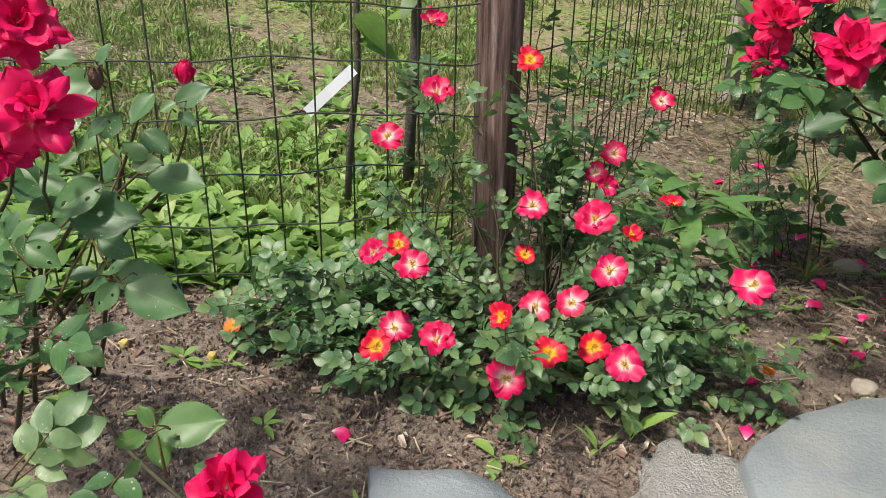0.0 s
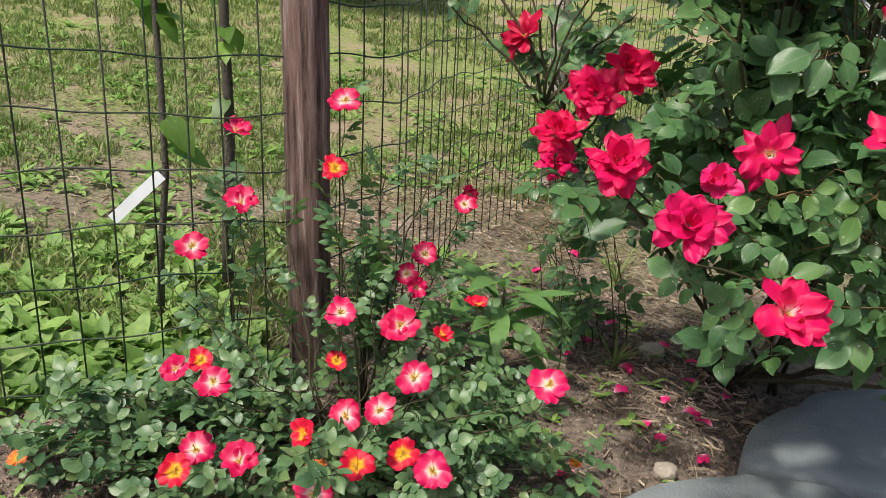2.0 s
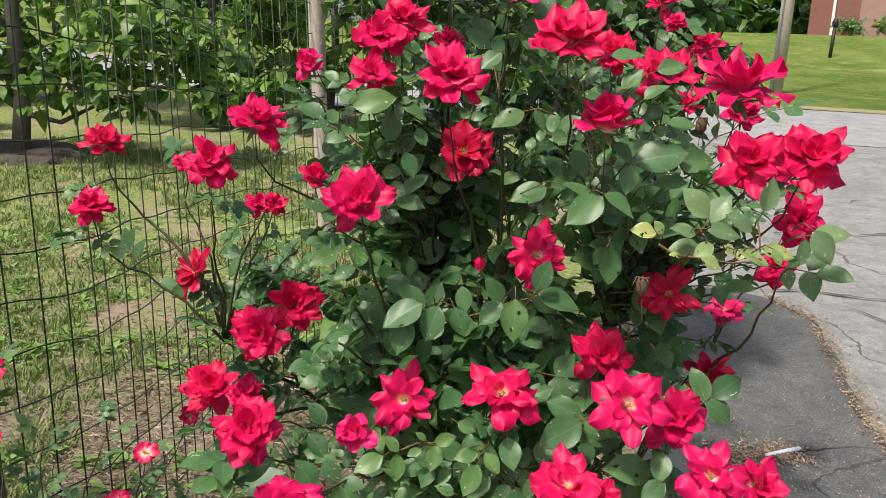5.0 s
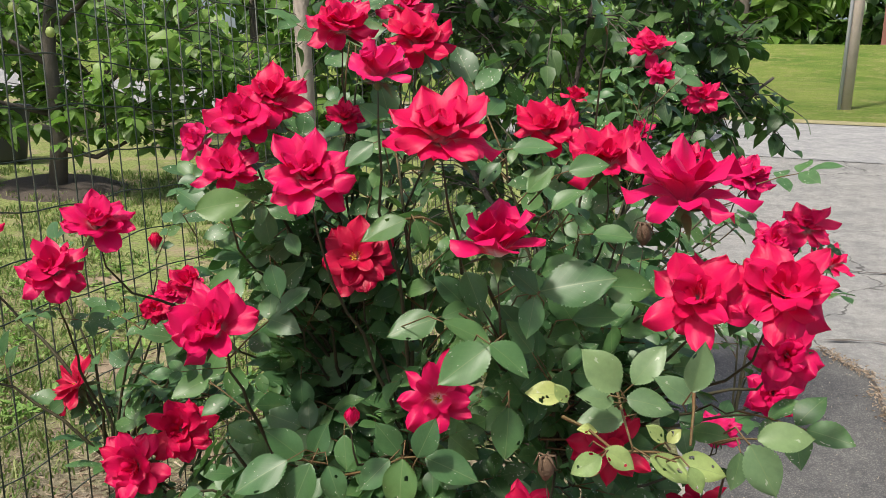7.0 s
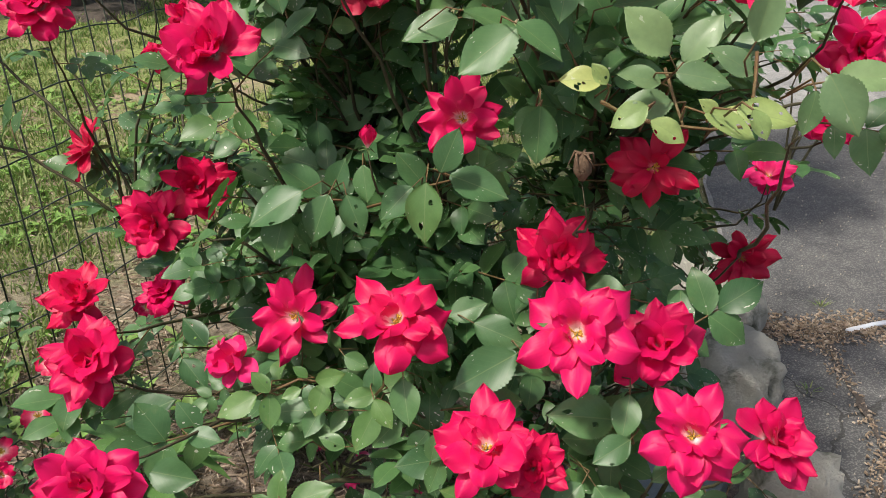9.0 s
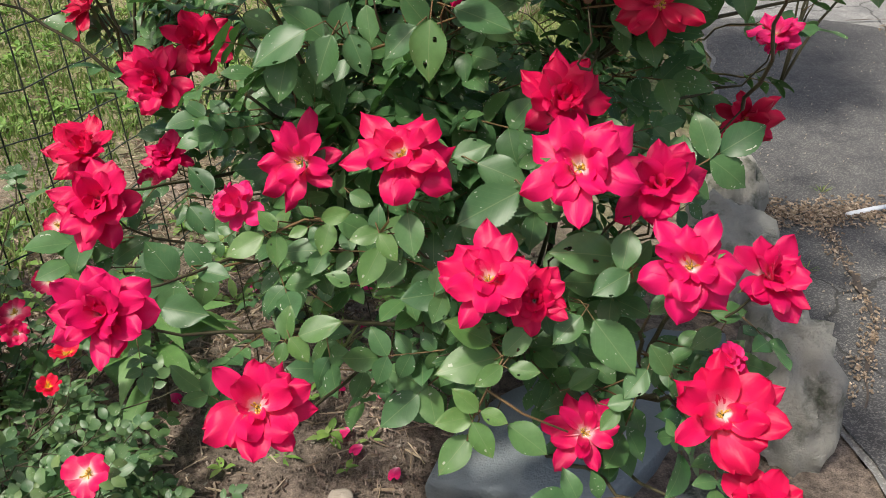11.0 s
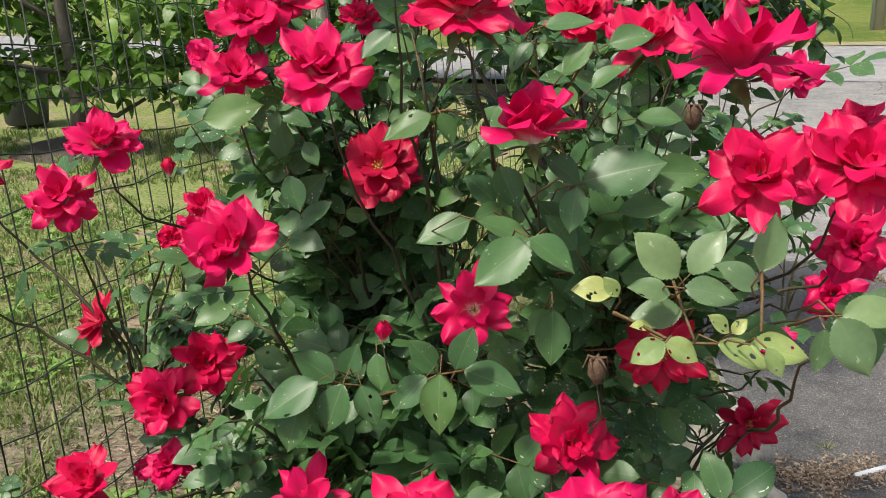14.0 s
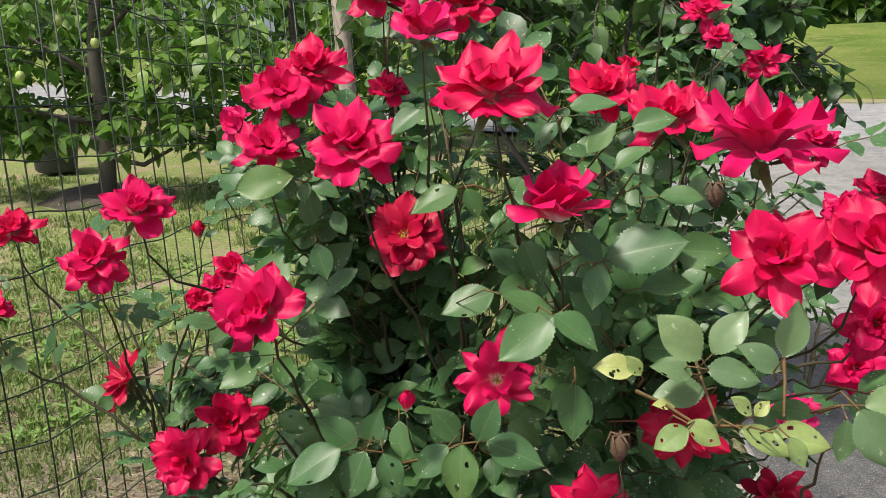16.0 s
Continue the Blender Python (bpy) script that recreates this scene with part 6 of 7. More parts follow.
weed("grass_tuft", 0.4, 1.75, 24, 0.09, 0.0035, 24, "tuft of long grass on the straw beside the bush", BLADE, (0.5, 1.4))
weed("grass_tuft", 0.22, 1.66, 14, 0.07, 0.004, 25, "tuft of grass on the straw", BLADE, (0.5, 1.4))
weed("broad_weed", 0.07, 1.25, 5, 0.1, 0.045, 26, "drooping broad green weed leaves under the roses", LEAF_DOCK, (-0.2, 0.6), 0.1)
weed("grass_tuft", 0.36, 1.33, 14, 0.07, 0.005, 12, "small tuft of grass by the rose bush", BLADE, (0.7, 1.4))
weed("grass_tuft", 0.3, 1.55, 12, 0.08, 0.005, 13, "small tuft of grass by the fence", BLADE, (0.7, 1.4))
weed("fern_weed", 0.28, 1.45, 9, 0.06, 0.02, 14, "feathery green weed on the soil path", LEAF_WEED, (0.1, 0.7))
weed("grass_tuft", 1.3, 1.95, 14, 0.03, 0.0022, 15, "grass tuft in a crack of the asphalt", BLADE, (0.8, 1.4))
weed("grass_tuft", 1.16, 1.62, 14, 0.028, 0.0022, 16, "grass tuft at the driveway edge", BLADE, (0.6, 1.4))


def litter(name, count, where, mat, lo, hi, thin, label, category, seed, thick=1.0):
    r = random.Random(seed)
    g = Geo()
    n = 0
    while n < count:
        q = where(r)
        if q is None:
            continue
        x, y, lift = q
        n += 1
        L, W, H = r.uniform(lo, hi), r.uniform(lo, hi) * thin, r.uniform(0.001, 0.003) * thick
        m = pose(x, y, ground_h(x, y) + lift + 0.003, r.uniform(-18, 18), r.uniform(-18, 18), r.uniform(0, 360))
        b = Geo()
        j = [r.uniform(0.6, 1.0) for _ in range(4)]
        b.add([(-L * j[0], -W, 0), (L * j[1], -W * j[2], 0), (L, W * j[3], 0), (-L * j[2], W, 0), (-L * j[0], -W, H), (L * j[1], -W * j[2], H * 1.4), (L, W * j[3], H), (-L * j[2], W, H * 1.3)],
              [(3, 2, 1, 0), (4, 5, 6, 7), (0, 1, 5, 4), (1, 2, 6, 5), (2, 3, 7, 6), (3, 0, 4, 7)])
        g.add_geo(b, m)
    return tagged(g.make(name, [mat], None, False), label, category, kind="stuff")


litter("bark_mulch", 3200, lambda r: (r.uniform(-0.8, 0.35), r.gauss(0.72, 0.16), 0.0), CHIP, 0.001, 0.0042, 0.35, "shredded brown bark mulch on the soil", "mulch", 41)
litter("bark_mulch", 90, lambda r: (r.uniform(-0.7, 0.3), r.gauss(0.72, 0.12), 0.001), CHIP, 0.006, 0.013, 0.25, "larger brown wood chips on the soil", "mulch", 49, 1.6)
litter("thatch", 7000, lambda r: (r.uniform(-1.9, 0.25), 1.25 + 2.4 * r.random() ** 1.3, 0.002), LITTER, 0.004, 0.016, 0.07, "dead grass thatch between the weeds behind the fence", "thatch", 50)
litter("bark_mulch", 900, lambda r: (r.uniform(-0.1, 0.75), r.uniform(1.0, 2.0), 0.0), CHIP, 0.0015, 0.006, 0.35, "scattered brown bark bits on the soil", "mulch", 42)
litter("straw", 6000, lambda r: (r.uniform(-0.3, 0.6), r.uniform(1.15, 2.6), 0.002), LITTER, 0.005, 0.02, 0.022, "dry straw stalks lying on the soil", "straw", 43)
litter("straw", 260, lambda r: (r.uniform(-0.7, 0.5), r.uniform(0.55, 1.2), 0.002), STRAW, 0.006, 0.024, 0.04, "dry stalks lying on the soil", "straw", 44)
litter("twigs", 1100, lambda r: (r.uniform(-0.7, 0.6), r.uniform(0.55, 1.9), 0.002), LITTER, 0.004, 0.016, 0.07, "thin brown twigs lying on the soil", "twigs", 52)
g = Geo()
r = random.Random(53)
for k in range(240):
    x, y = r.uniform(-0.75, 0.5), r.uniform(0.56, 1.95)
    if y > 1.25 and x < 0.05 or (y < 1.05 and r.random() < 0.6):
        continue
    rosette(g, x, y, 0.004, r.randint(3, 6), r.uniform(0.012, 0.032), r.uniform(0.005, 0.011), r, (0.1, 0.9))
tagged(g.make("seedlings", [LEAF_WEED]), "scattered tiny green weed seedlings on the soil", "weeds", kind="stuff")
litter("gravel", 700, lambda r: (r.uniform(-0.8, 0.9), r.uniform(0.5, 1.8), 0.0), PEBBLE, 0.001, 0.0035, 0.8, "small pale grit in the soil", "gravel", 45)

litter("soil_crumbs", 15000, lambda r: (r.uniform(-0.75, 0.6), 0.5 + 1.1 * r.random() ** 1.3, 0.0), CRUMB, 0.0005, 0.0021, 0.7, "loose crumbs of brown soil", "soil crumbs", 48, 1.6)


def along(pts, wide, lift=0.014):
    """A picker of spots scattered along a line on the asphalt."""
    pts = [Vector(p) for p in pts]
    lens = [(b - a).length for a, b in zip(pts, pts[1:])]

    def spot(r):
        d = r.random() * sum(lens)
        for a, b, n in zip(pts, pts[1:], lens):
            if d <= n:
                p = a.lerp(b, d / n)
                if noise.noise((p.x * 6, p.y * 6, 2)) < -0.25 and r.random() < 0.8:
                    return None
                return (p.x + r.gauss(0, wide), p.y + r.gauss(0, wide), lift)
            d -= n
        return None

    return spot


litter("dry_litter", 1100, along([(1.85, 3.0), (1.9, 2.78), (1.81, 2.45), (1.7, 2.1), (1.64, 1.86)], 0.02), LITTER, 0.0015, 0.006, 0.3, "dry brown leaf litter along a crack in the asphalt", "litter", 46)
litter("dry_litter", 1300, along([(1.06, 1.86), (1.2, 1.83), (1.4, 1.86)], 0.032), LITTER, 0.0015, 0.006, 0.28, "dry brown litter across the asphalt beside the boulders", "litter", 47)
litter("dry_litter", 380, along([(1.25, 1.78), (1.22, 1.55), (1.2, 1.42), (1.09, 1.24)], 0.012), LITTER, 0.0012, 0.0045, 0.3, "dry brown litter in a crack near the boulder", "litter", 54)
litter("grit", 700, lambda r: (edge_x(2) + 0.9 * r.random() ** 1.4, r.uniform(1.2, 2.9), 0.0135), PEBBLE, 0.0006, 0.002, 0.8, "loose pale grit scattered on the asphalt", "grit", 55)


def lone_petal(x, y, size, seed, mat=PETAL_PINK):
    r = random.Random(seed)
    g = Geo()
    petal(g, 0, 0, 1.35, 0.3, size, size * 0.8, 0.5, 0.4, r, 0.2, blunt=True)
    ob = g.make("fallen_petal", [mat])
    ob.matrix_basis = pose(x, y, ground_h(x, y) + 0.008, r.uniform(-10, 10), r.uniform(-10, 10), r.uniform(0, 360))
    return tagged(ob, "fallen crimson rose petal on the soil", "petal", "fallen petals")


r = random.Random(77)
for x, y in ((0.353, 1.228), (0.537, 1.264), (-0.202, 0.668), (0.296, 1.91), (0.42, 1.12), (0.405, 1.152), (0.5, 1.166), (0.37, 1.33), (0.40, 1.4), (0.33, 1.42), (0.45, 1.45), (0.5, 1.3), (0.29, 1.35), (0.36, 1.5), (0.2, 1.62), (0.24, 1.75), (0.18, 1.5), (0.28, 0.98), (0.31, 0.9), (0.25, 0.84), (0.43, 1.24), (0.46, 1.2), (0.52, 1.38), (0.13, 1.2), (0.47, 1.08)):
    lone_petal(x, y, r.uniform(0.02, 0.032), int(x * 1000))
for x, y in ((-0.511, 0.728), (-0.398, 0.747)):
    rock("fallen_fruit", (x, y, 0.007), (0.006, 0.006, 0.006), YELLOW_FRUIT, "small yellow fruit lying on the soil", 3, "fruit", 0, "fallen fruit")


def dead_leaf(x, y, size, seed, label):
    r = random.Random(seed)
    g = Geo()
    for k in range(5):
        m = pose(0, 0.15 * k * size, 0, r.uniform(5, 25), 0, (-1) ** k * r.uniform(15, 60))
        g.add_geo(leaflet(size * 0.7, size * 0.32, 0.5, r.uniform(-0.3, 0.3), 0.12, 6, r=r), m)
    ob = g.make("dead_leaf", [LEAF_DRY])
    ob.matrix_basis = pose(x, y, ground_h(x, y) + 0.012, 0, 0, r.uniform(0, 360))
    return tagged(ob, label, "dead leaf", "dead leaves")


dead_leaf(-0.09, 0.78, 0.05, 1, "curled brown dead leaf under the small roses")
dead_leaf(-0.12, 0.79, 0.04, 2, "curled brown dead leaf under the small roses")
dead_leaf(-0.42, 0.82, 0.032, 6, "curled brown dead leaf at the foot of the fence")
dead_leaf(-0.55, 0.62, 0.04, 8, "crumpled brown dead leaf on the soil")
dead_leaf(-0.3, 0.56, 0.035, 9, "crumpled brown dead leaf on the soil")
dead_leaf(-0.5, 0.86, 0.05, 4, "dry grey-brown leaf at the foot of the fence")
g = Geo()
g.tube([(-0.128, 0.755, 0.005), (-0.12, 0.79, 0.03), (-0.11, 0.83, 0.07)], [0.0025, 0.002, 0.002], 6)
tagged(g.make("dead_stalk", [STRAW]), "pale dead stalk at the foot of the small roses", "stalk")
g = Geo()
g.tube([(1.31, 1.835, 0.024), (1.37, 1.86, 0.026), (1.41, 1.872, 0.028)], 0.006, 6)
tagged(g.make("paper_scrap", [TAG]), "white rolled scrap of paper on the asphalt", "paper scrap")


# ---- saplings, tree and shrubs ----
def broad_leaf_meshes(name, size, mat, n, seed):
    geos = []
    for k in range(n):
        q = random.Random(seed + k)
        h = Geo()
        h.add_geo(leaflet(size, size * q.uniform(0.55, 0.7), q.uniform(0.1, 0.35), q.uniform(0.2, 0.6), 0.0, 4, 1.0, 0.42, q), Matrix.Identity(4))
        geos.append(h)
    return geos


SAP_LEAVES = broad_leaf_meshes("leaf", 0.075, LEAF_DOCK, 4, 90)
SAP_MESHES = [geo_mesh("leaf", q, [LEAF_TREE]) for q in SAP_LEAVES]


def sapling(base, pts, rad, leaves, seed, label):
    r = random.Random(seed)
    root = tagged(empty("sapling", base), label, "sapling", "saplings behind the fence")
    st = Geo()
    st.tube(pts, [rad * (1.1 - 0.5 * i / (len(pts) - 1)) for i in range(len(pts))], 8)
    keep_place(st.make("stem", [BARK]), root)
    for k in range(leaves):
        i = r.randrange(len(pts) // 2 - 1, len(pts) - 1)
        p = Vector(pts[i]).lerp(Vector(pts[i + 1]), r.random())
        a = r.uniform(0, 6.28)
        axis = Vector((math.cos(a), math.sin(a), r.uniform(-0.9, 0.1)))
        ob = new("leaf", SAP_MESHES[r.randrange(4)])
        keep_place(ob, root)
        ob.matrix_basis = place(p, axis, Vector((axis.x * 0.4, axis.y * 0.4 - 0.4, 1)), r.uniform(0.7, 1.1))
    return root


sapling((-0.42, 1.24, 0.0), [(-0.42, 1.24, -0.01), (-0.412, 1.22, 0.14), (-0.398, 1.205, 0.274), (-0.405, 1.2, 0.42), (-0.415, 1.19, 0.58), (-0.43, 1.19, 0.75), (-0.44, 1.2, 0.95)], 0.006, 18, 3, "thin dark sapling stem with a white plastic tag")
sapling((-0.36, 1.40, 0.0), [(-0.36, 1.40, -0.01), (-0.362, 1.39, 0.16), (-0.36, 1.38, 0.32), (-0.372, 1.37, 0.5), (-0.38, 1.36, 0.7), (-0.39, 1.36, 0.95)], 0.0105, 12, 4, "dark young tree stem behind the fence")
g = Geo()
up, lo = Vector((-0.398, 1.188, 0.277)), Vector((-0.466, 1.165, 0.2))
w = (up - lo).cross(Vector((0.4, -1.2, 0.35))).normalized() * 0.009
bend = (up + lo) / 2 + Vector((0, -0.004, 0))
t = Vector((0, 0.0008, 0))
vs = []
for p in (up, bend, lo):
    vs += [p - w, p + w, p + w + t, p - w + t]
g.add([tuple(v) for v in vs], [(0, 1, 5, 4), (4, 5, 9, 8), (3, 7, 6, 2), (7, 11, 10, 6), (0, 4, 7, 3), (4, 8, 11, 7), (1, 2, 6, 5), (5, 6, 10, 9), (8, 9, 10, 11), (0, 3, 2, 1)])
tagged(g.make("plant_tag", [TAG], None, False), "white plastic plant tag hanging from the sapling", "plant tag")


def leafy(name, base, trunk, limbs, blobs, leaf_geos, mat, count, size, seed, label, category, group=""):
    """A tree or shrub: trunk, limbs, and leaves hung on twigs round the limb ends."""
    r = random.Random(seed)
    root = tagged(empty(name, base), label, category, group)
    b = Vector(base)
    st = Geo()
    st.tube([b + Vector(p) for p in trunk[0]], trunk[1], 9)
    keep_place(st.make("trunk", [BARK]), root)
    for lp in limbs:
        lg = Geo()
        lg.tube([b + Vector(p) for p in lp], [trunk[1][-1] * (0.8 - 0.5 * i / (len(lp) - 1)) for i in range(len(lp))], 6)
        keep_place(lg.make("limb", [BARK]), root)
    g = Geo()
    per = count // len(blobs)
    for c, rad in blobs:
        c = b + Vector(c)
        for _ in range(per // 6):
            d = Vector((r.gauss(0, 1), r.gauss(0, 1), r.gauss(0, 1))).normalized() * (r.random() ** 0.45)
            tip = c + Vector((d.x * rad[0], d.y * rad[1], d.z * rad[2]))
            root_p = c + (tip - c) * 0.45
            g.tube([root_p, (root_p + tip) / 2 + Vector((0, 0, 0.02)), tip], [size * 0.04, size * 0.03, size * 0.02], 3, 1, False)
            for k in range(6):
                p = root_p.lerp(tip, 0.3 + 0.7 * k / 5)
                a = r.uniform(0, 6.28)
                axis = Vector((math.cos(a), math.sin(a), r.uniform(-0.9, 0.3)))
                normal = Vector((r.gauss(0, 0.35), r.gauss(-0.25, 0.35), 0.9))
                g.add_geo(leaf_geos[r.randrange(len(leaf_geos))], place(p, axis, normal, r.uniform(0.65, 1.15) * size))
    keep_place(g.make("crown", [mat, BARK]), root)
    return root


UNIT_LEAVES = broad_leaf_meshes("leaf", 1.0, LEAF_TREE, 4, 120)
tb = (-1.92, 5.5, ground_h(-1.92, 5.5) - 0.03)
leafy("young_tree", tb, ([(0, 0, 0), (0.02, 0, 0.4), (-0.03, 0, 0.9), (0.0, 0.05, 1.6)], [0.06, 0.05, 0.042, 0.03]),
      [[(0, 0, 0.3), (0.25, 0, 0.25), (0.55, 0.05, 0.42)], [(-0.02, 0, 0.8), (-0.5, -0.1, 1.1)], [(0, 0, 1.0), (0.5, -0.2, 1.4)], [(0, 0, 0.5), (-0.4, -0.2, 0.6)]],
      [((0, 0, 1.5), (1.1, 0.8, 0.6)), ((-0.7, -0.2, 0.95), (0.7, 0.6, 0.5)), ((0.7, -0.2, 1.0), (0.6, 0.5, 0.5)), ((0.45, -0.1, 0.52), (0.6, 0.4, 0.28)), ((-0.45, -0.1, 0.5), (0.45, 0.3, 0.25)), ((1.0, 0.1, 0.75), (0.6, 0.4, 0.45))], UNIT_LEAVES, LEAF_TREE, 2100, 0.11, 51, "young apple tree with broad drooping bright green leaves", "tree", "trees behind the fence")
for k, (x, y, sc) in enumerate(((-4.6, 8.0, 1.2), (-2.9, 8.6, 1.0), (-1.2, 7.6, 1.1), (-0.2, 8.4, 1.1), (0.9, 8.0, 1.0), (-6.5, 9.5, 1.4), (2.0, 8.8, 0.9))):
    q = (x, y, ground_h(x, y) - 0.03)
    leafy("leafy_shrub", q, ([(0, 0, 0), (0.05, 0, 0.6 * sc), (0, 0, 1.3 * sc)], [0.05, 0.04, 0.03]), [[(0, 0, 0.4), (0.5, 0, 0.9)], [(0, 0, 0.4), (-0.5, 0, 0.9)]],
          [((0, 0, 1.5 * sc), (1.1 * sc, 0.8, 0.9 * sc)), ((-0.6, -0.3, 0.95 * sc), (0.7, 0.6, 0.5 * sc)), ((0.6, -0.3, 1.0 * sc), (0.7, 0.6, 0.5 * sc)), ((0.3 * (-1) ** k, -0.3, 0.4), (0.75, 0.5, 0.42))], UNIT_LEAVES, LEAF_TREE, 1300, 0.15, 60 + k, "tall leafy green shrub at the back of the yard", "shrub", "shrubs at the back")
sb = (0.78, 2.2, ground_h(0.78, 2.2) - 0.02)
leafy("vine_shrub", sb, ([(0, 0, 0), (0.03, 0, 0.3), (-0.02, 0, 0.7)], [0.022, 0.018, 0.012]), [[(0, 0, 0.4), (0.25, -0.05, 0.8), (0.5, 0, 1.0)], [(0, 0, 0.5), (-0.3, 0, 0.95)], [(0, 0, 0.6), (0.1, 0, 1.3)]],
      [((0.0, 0, 1.15), (0.55, 0.3, 0.4)), ((0.3, -0.05, 1.0), (0.27, 0.2, 0.3)), ((-0.3, 0, 1.2), (0.4, 0.3, 0.35)), ((0.0, 0.1, 0.7), (0.4, 0.2, 0.35)), ((0.12, 0.1, 1.5), (0.52, 0.3, 0.25))], UNIT_LEAVES, LEAF_DARK, 3600, 0.05, 81, "dark green broad-leaved shrub behind the rose bush", "shrub")

for x, y, z in ((-1.38, 5.23, 1.11), (-1.89, 4.98, 1.33), (-1.73, 5.07, 1.21), (-2.09, 4.9, 1.02)):
    fruit = Geo()
    fruit.tube([(0, 0, -0.03), (0, 0, -0.024), (0, 0, 0), (0, 0, 0.022), (0, 0, 0.028)], [0.008, 0.02, 0.027, 0.018, 0.005], 14)
    fruit.tube([(0, 0, 0.024), (0.004, 0, 0.06)], 0.0025, 4)
    ob = fruit.make("apple", [APPLE])
    ob.location = (x, y, z)
    tagged(ob, "unripe green apple hanging in the young tree", "apple", "green apples")
g = Geo()
ringv = [(tb[0], tb[1], tb[2] + 0.075)]
for k in range(40):
    a = k * math.pi / 20
    d = 0.42 + 0.06 * noise.noise((math.cos(a) * 2, math.sin(a) * 2, 1))
    x, y = tb[0] + d * 1.2 * math.cos(a), tb[1] + d * math.sin(a)
    ringv += [(tb[0] + (x - tb[0]) * 0.6, tb[1] + (y - tb[1]) * 0.6, ground_h(x, y) + 0.045), (x, y, ground_h(x, y) - 0.02)]
g.add(ringv, [f for k in range(40) for f in ((0, 1 + 2 * k, 1 + 2 * ((k + 1) % 40)), (1 + 2 * k, 2 + 2 * k, 2 + 2 * ((k + 1) % 40), 1 + 2 * ((k + 1) % 40)))])
tagged(g.make("mulch_ring", [DARK_SOIL]), "dark mulch ring round the young tree", "mulch", kind="structure")
bin_root = tagged(empty("bin", (-2.81, 6.55, ground_h(-2.81, 6.55) - 0.01)), "dark grey plastic bin standing behind the tree", "bin")
g = Geo()
g.tube([(0, 0, 0), (0, 0, 0.02), (0, 0, 0.38), (0, 0, 0.4)], [0.13, 0.15, 0.18, 0.18], 24)
g.make("body", [BIN], bin_root)
g = Geo()
g.tube([(0, 0, 0.385), (0, 0, 0.392), (0, 0, 0.418), (0, 0, 0.425)], [0.18, 0.198, 0.198, 0.185], 24)
g.make("rim", [BIN], bin_root)

# ---- across the street ----
pole = tagged(empty("utility_pole", (5.75, 11.5, ground_h(5.75, 11.5))), "weathered grey wooden utility pole with a grey conduit", "utility pole")
g = Geo()
g.tube([(0, 0, -0.1), (0.02, 0, 2), (0.05, 0, 5), (0.08, 0, 8.5)], [0.08, 0.077, 0.072, 0.065], 16)
g.make("shaft", [POLE], pole)
g = Geo()
g.tube([(-0.09, -0.035, 0.0), (-0.08, -0.035, 2), (-0.05, -0.035, 5)], 0.024, 8)
g.make("conduit", [CONDUIT], pole)
mp = (10.45, 19.05)
mail = tagged(empty("marker_post", (*mp, ground_h(*mp))), "dark iron post on the lawn", "post")
g = Geo()
g.tube([(0, 0, -0.1), (0.02, 0, 0.72)], 0.04, 8)
g.make("shaft", [IRON], mail)
g = Geo()
g.tube([(0.02, 0, 0.7), (0.02, 0, 0.74), (0.022, 0, 0.84), (0.022, 0, 0.88)], [0.045, 0.062, 0.062, 0.03], 10)
g.make("head", [IRON], mail)
hx, hy = 16.9, 22.0
hz = ground_h(hx, hy) - 0.3
house = tagged(empty("house", (hx, hy, hz)), "low red brick house across the street", "house")


def box_part(name, lo, hi, mat, parent):
    bm = bmesh.new()
    bmesh.ops.create_cube(bm, size=1.0)
    for v in bm.verts:
        v.co = Vector([lo[k] + (hi[k] - lo[k]) * (v.co[k] + 0.5) for k in range(3)])
    bmesh.ops.bevel(bm, geom=list(bm.edges), offset=0.01, segments=1, affect="EDGES")
    me = bpy.data.meshes.new(name)
    bm.to_mesh(me)
    bm.free()
    me.materials.append(mat)
    ob = new(name, me)
    ob.parent = parent
    return ob


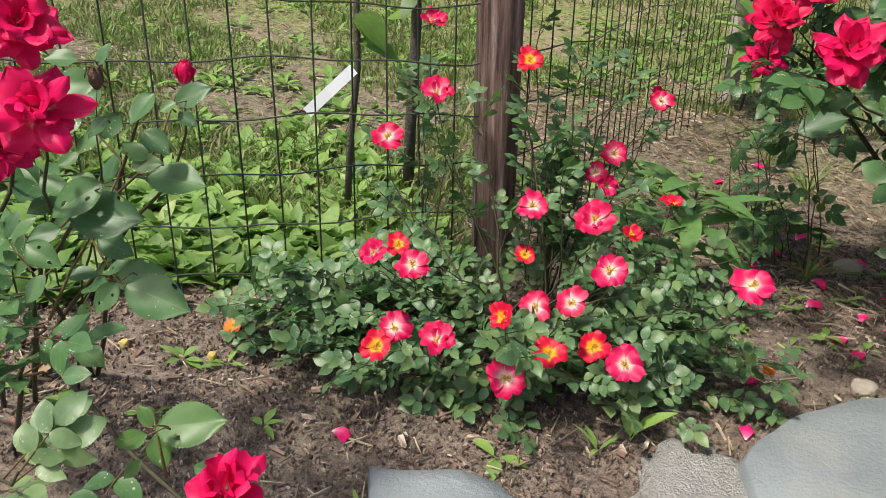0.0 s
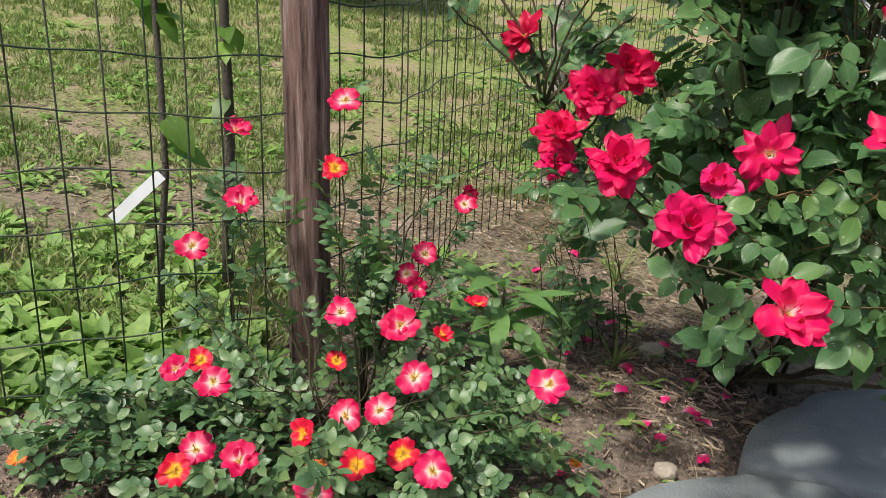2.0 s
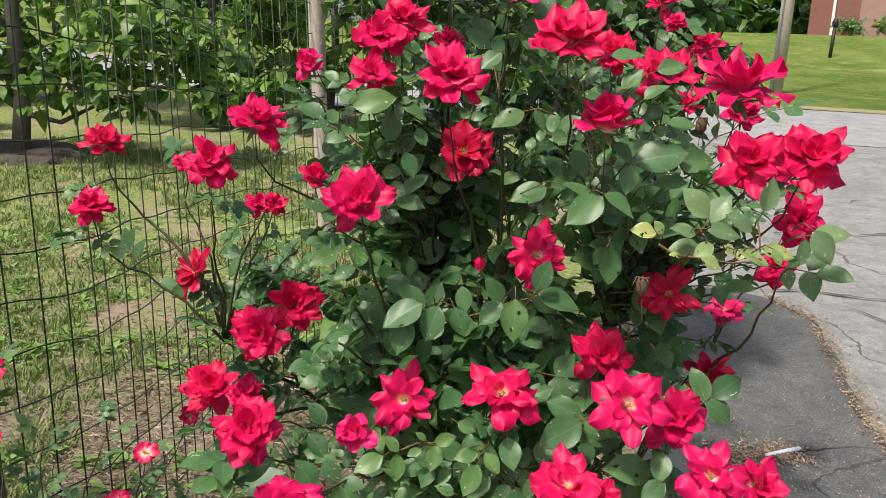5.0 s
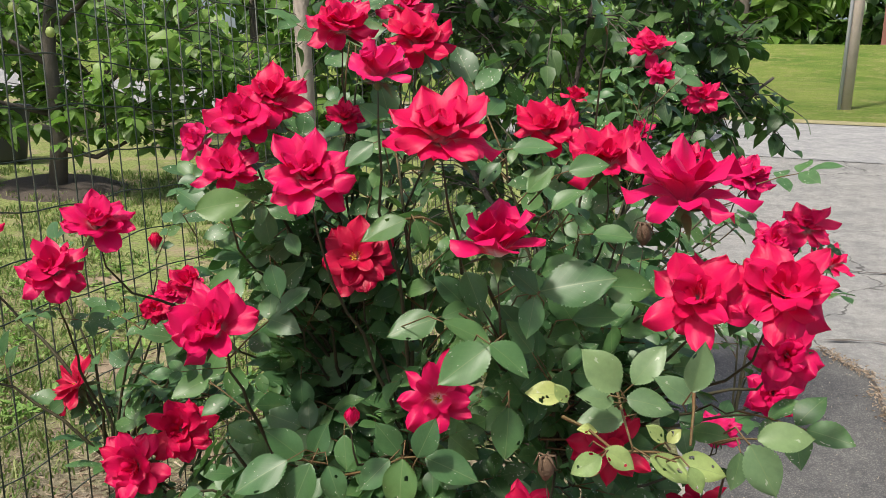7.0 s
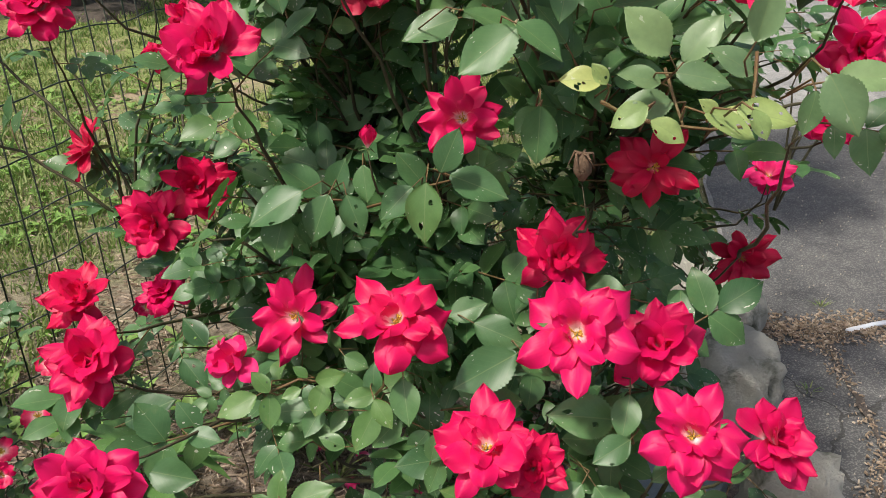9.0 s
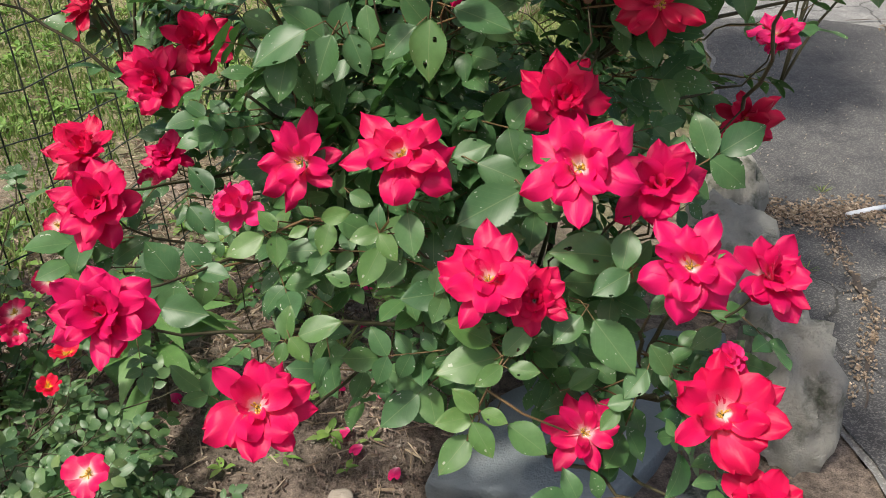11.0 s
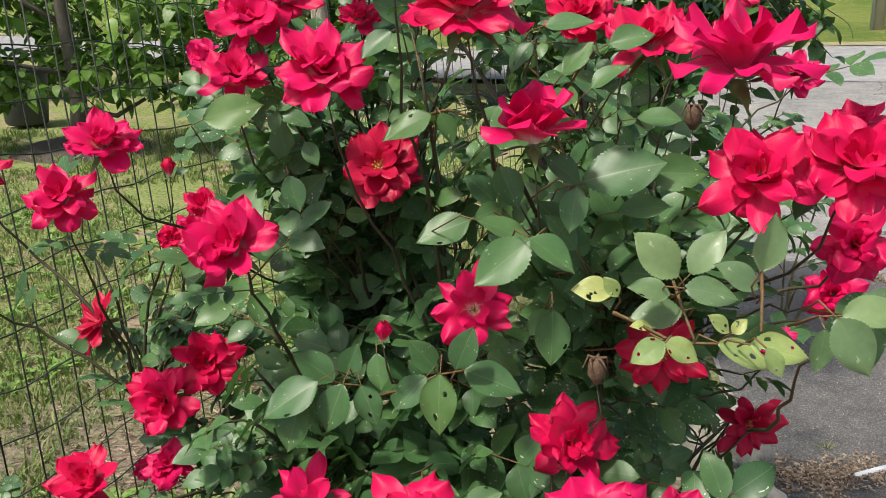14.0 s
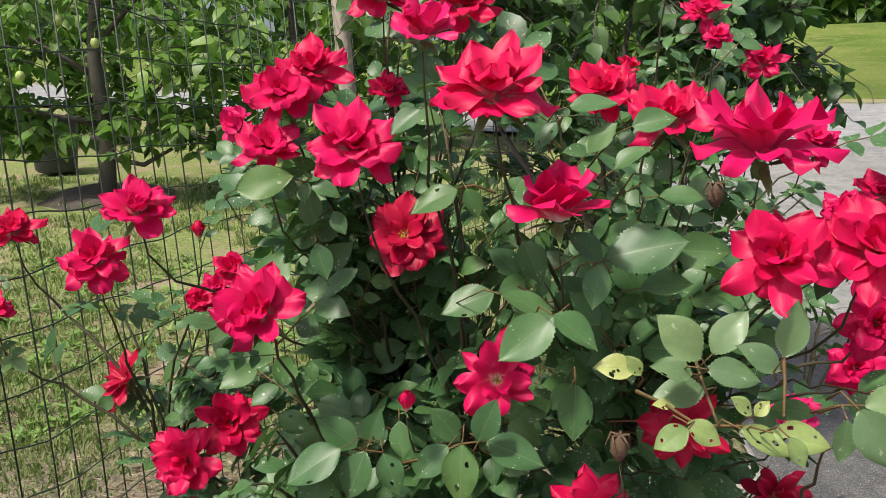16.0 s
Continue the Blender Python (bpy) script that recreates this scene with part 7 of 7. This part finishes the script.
house.rotation_euler = (0, 0, math.atan2(-0.444, 0.896))
box_part("wall", (-5, 0, 0), (9, 7, 3.2), BRICK, house)
box_part("corner_trim", (-4.42, -0.07, 0), (-4.34, 0.02, 3.2), TRIM, house)
box_part("siding", (-3.7, -0.04, 0.2), (9, 0.02, 3.2), SIDING, house)
box_part("foundation", (-5.03, -0.03, 0), (9.03, 0.05, 0.42), MORTAR, house)
g = Geo()
g.add([(-5.6, -0.6, 3.15), (9.6, -0.6, 3.15), (9.6, 3.5, 5.2), (-5.6, 3.5, 5.2), (-5.6, 7.6, 3.15), (9.6, 7.6, 3.15), (-5.6, -0.6, 3.02), (9.6, -0.6, 3.02), (-5.6, 7.6, 3.02), (9.6, 7.6, 3.02)],
      [(0, 1, 2, 3), (3, 2, 5, 4), (6, 7, 1, 0), (4, 5, 9, 8), (7, 6, 8, 9), (0, 3, 4, 8, 6), (1, 7, 9, 5, 2)])
g.make("roof", [ROOF], house, False)
box_part("window_frame", (-2.4, -0.1, 1.0), (-0.8, 0.02, 2.4), TRIM, house)
box_part("window_pane", (-2.3, -0.13, 1.1), (-0.9, -0.08, 2.3), DARK_GLASS, house)
for k in range(9):
    p = Vector((hx, hy, 0)) + AL * (-3.9 + 0.95 * k) + AC * -0.75
    q = (p.x, p.y, ground_h(p.x, p.y) - 0.03)
    leafy("clipped_hedge", q, ([(0, 0, 0), (0, 0, 0.3)], [0.03, 0.02]), [], [((0, 0, 0.36 + 0.04 * (k % 3)), (0.62, 0.5, 0.34))], UNIT_LEAVES, LEAF_TREE if k % 2 else LEAF_DOCK, 700, 0.09, 90 + k, "rounded clipped green foundation shrub", "hedge", "foundation shrubs")
for k, (x, y) in enumerate(((3, 45), (10, 50), (15, 44), (20, 50), (23.5, 49), (26, 46), (31, 42), (38, 38), (45, 36), (-8, 45), (-20, 40), (-32, 30))):
    q = (x, y, ground_h(x, y) - 0.1)
    leafy("distant_tree", q, ([(0, 0, 0), (0.1, 0, 3), (0, 0, 7)], [0.35, 0.3, 0.15]), [[(0, 0, 3), (2, 0, 6)], [(0, 0, 3.5), (-2, 0.5, 6.5)]],
          [((0, 0, 7.5), (4, 4, 3.5)), ((-2.5, 0, 4), (3, 3, 3)), ((2.5, 0, 4), (3, 3, 3)), ((0, -1, 2), (3.5, 3, 2))], UNIT_LEAVES, LEAF_DARK if k % 2 else LEAF_TREE, 1000, 1.0, 200 + k, "tall leafy tree beyond the lawn", "tree", "trees beyond the street")
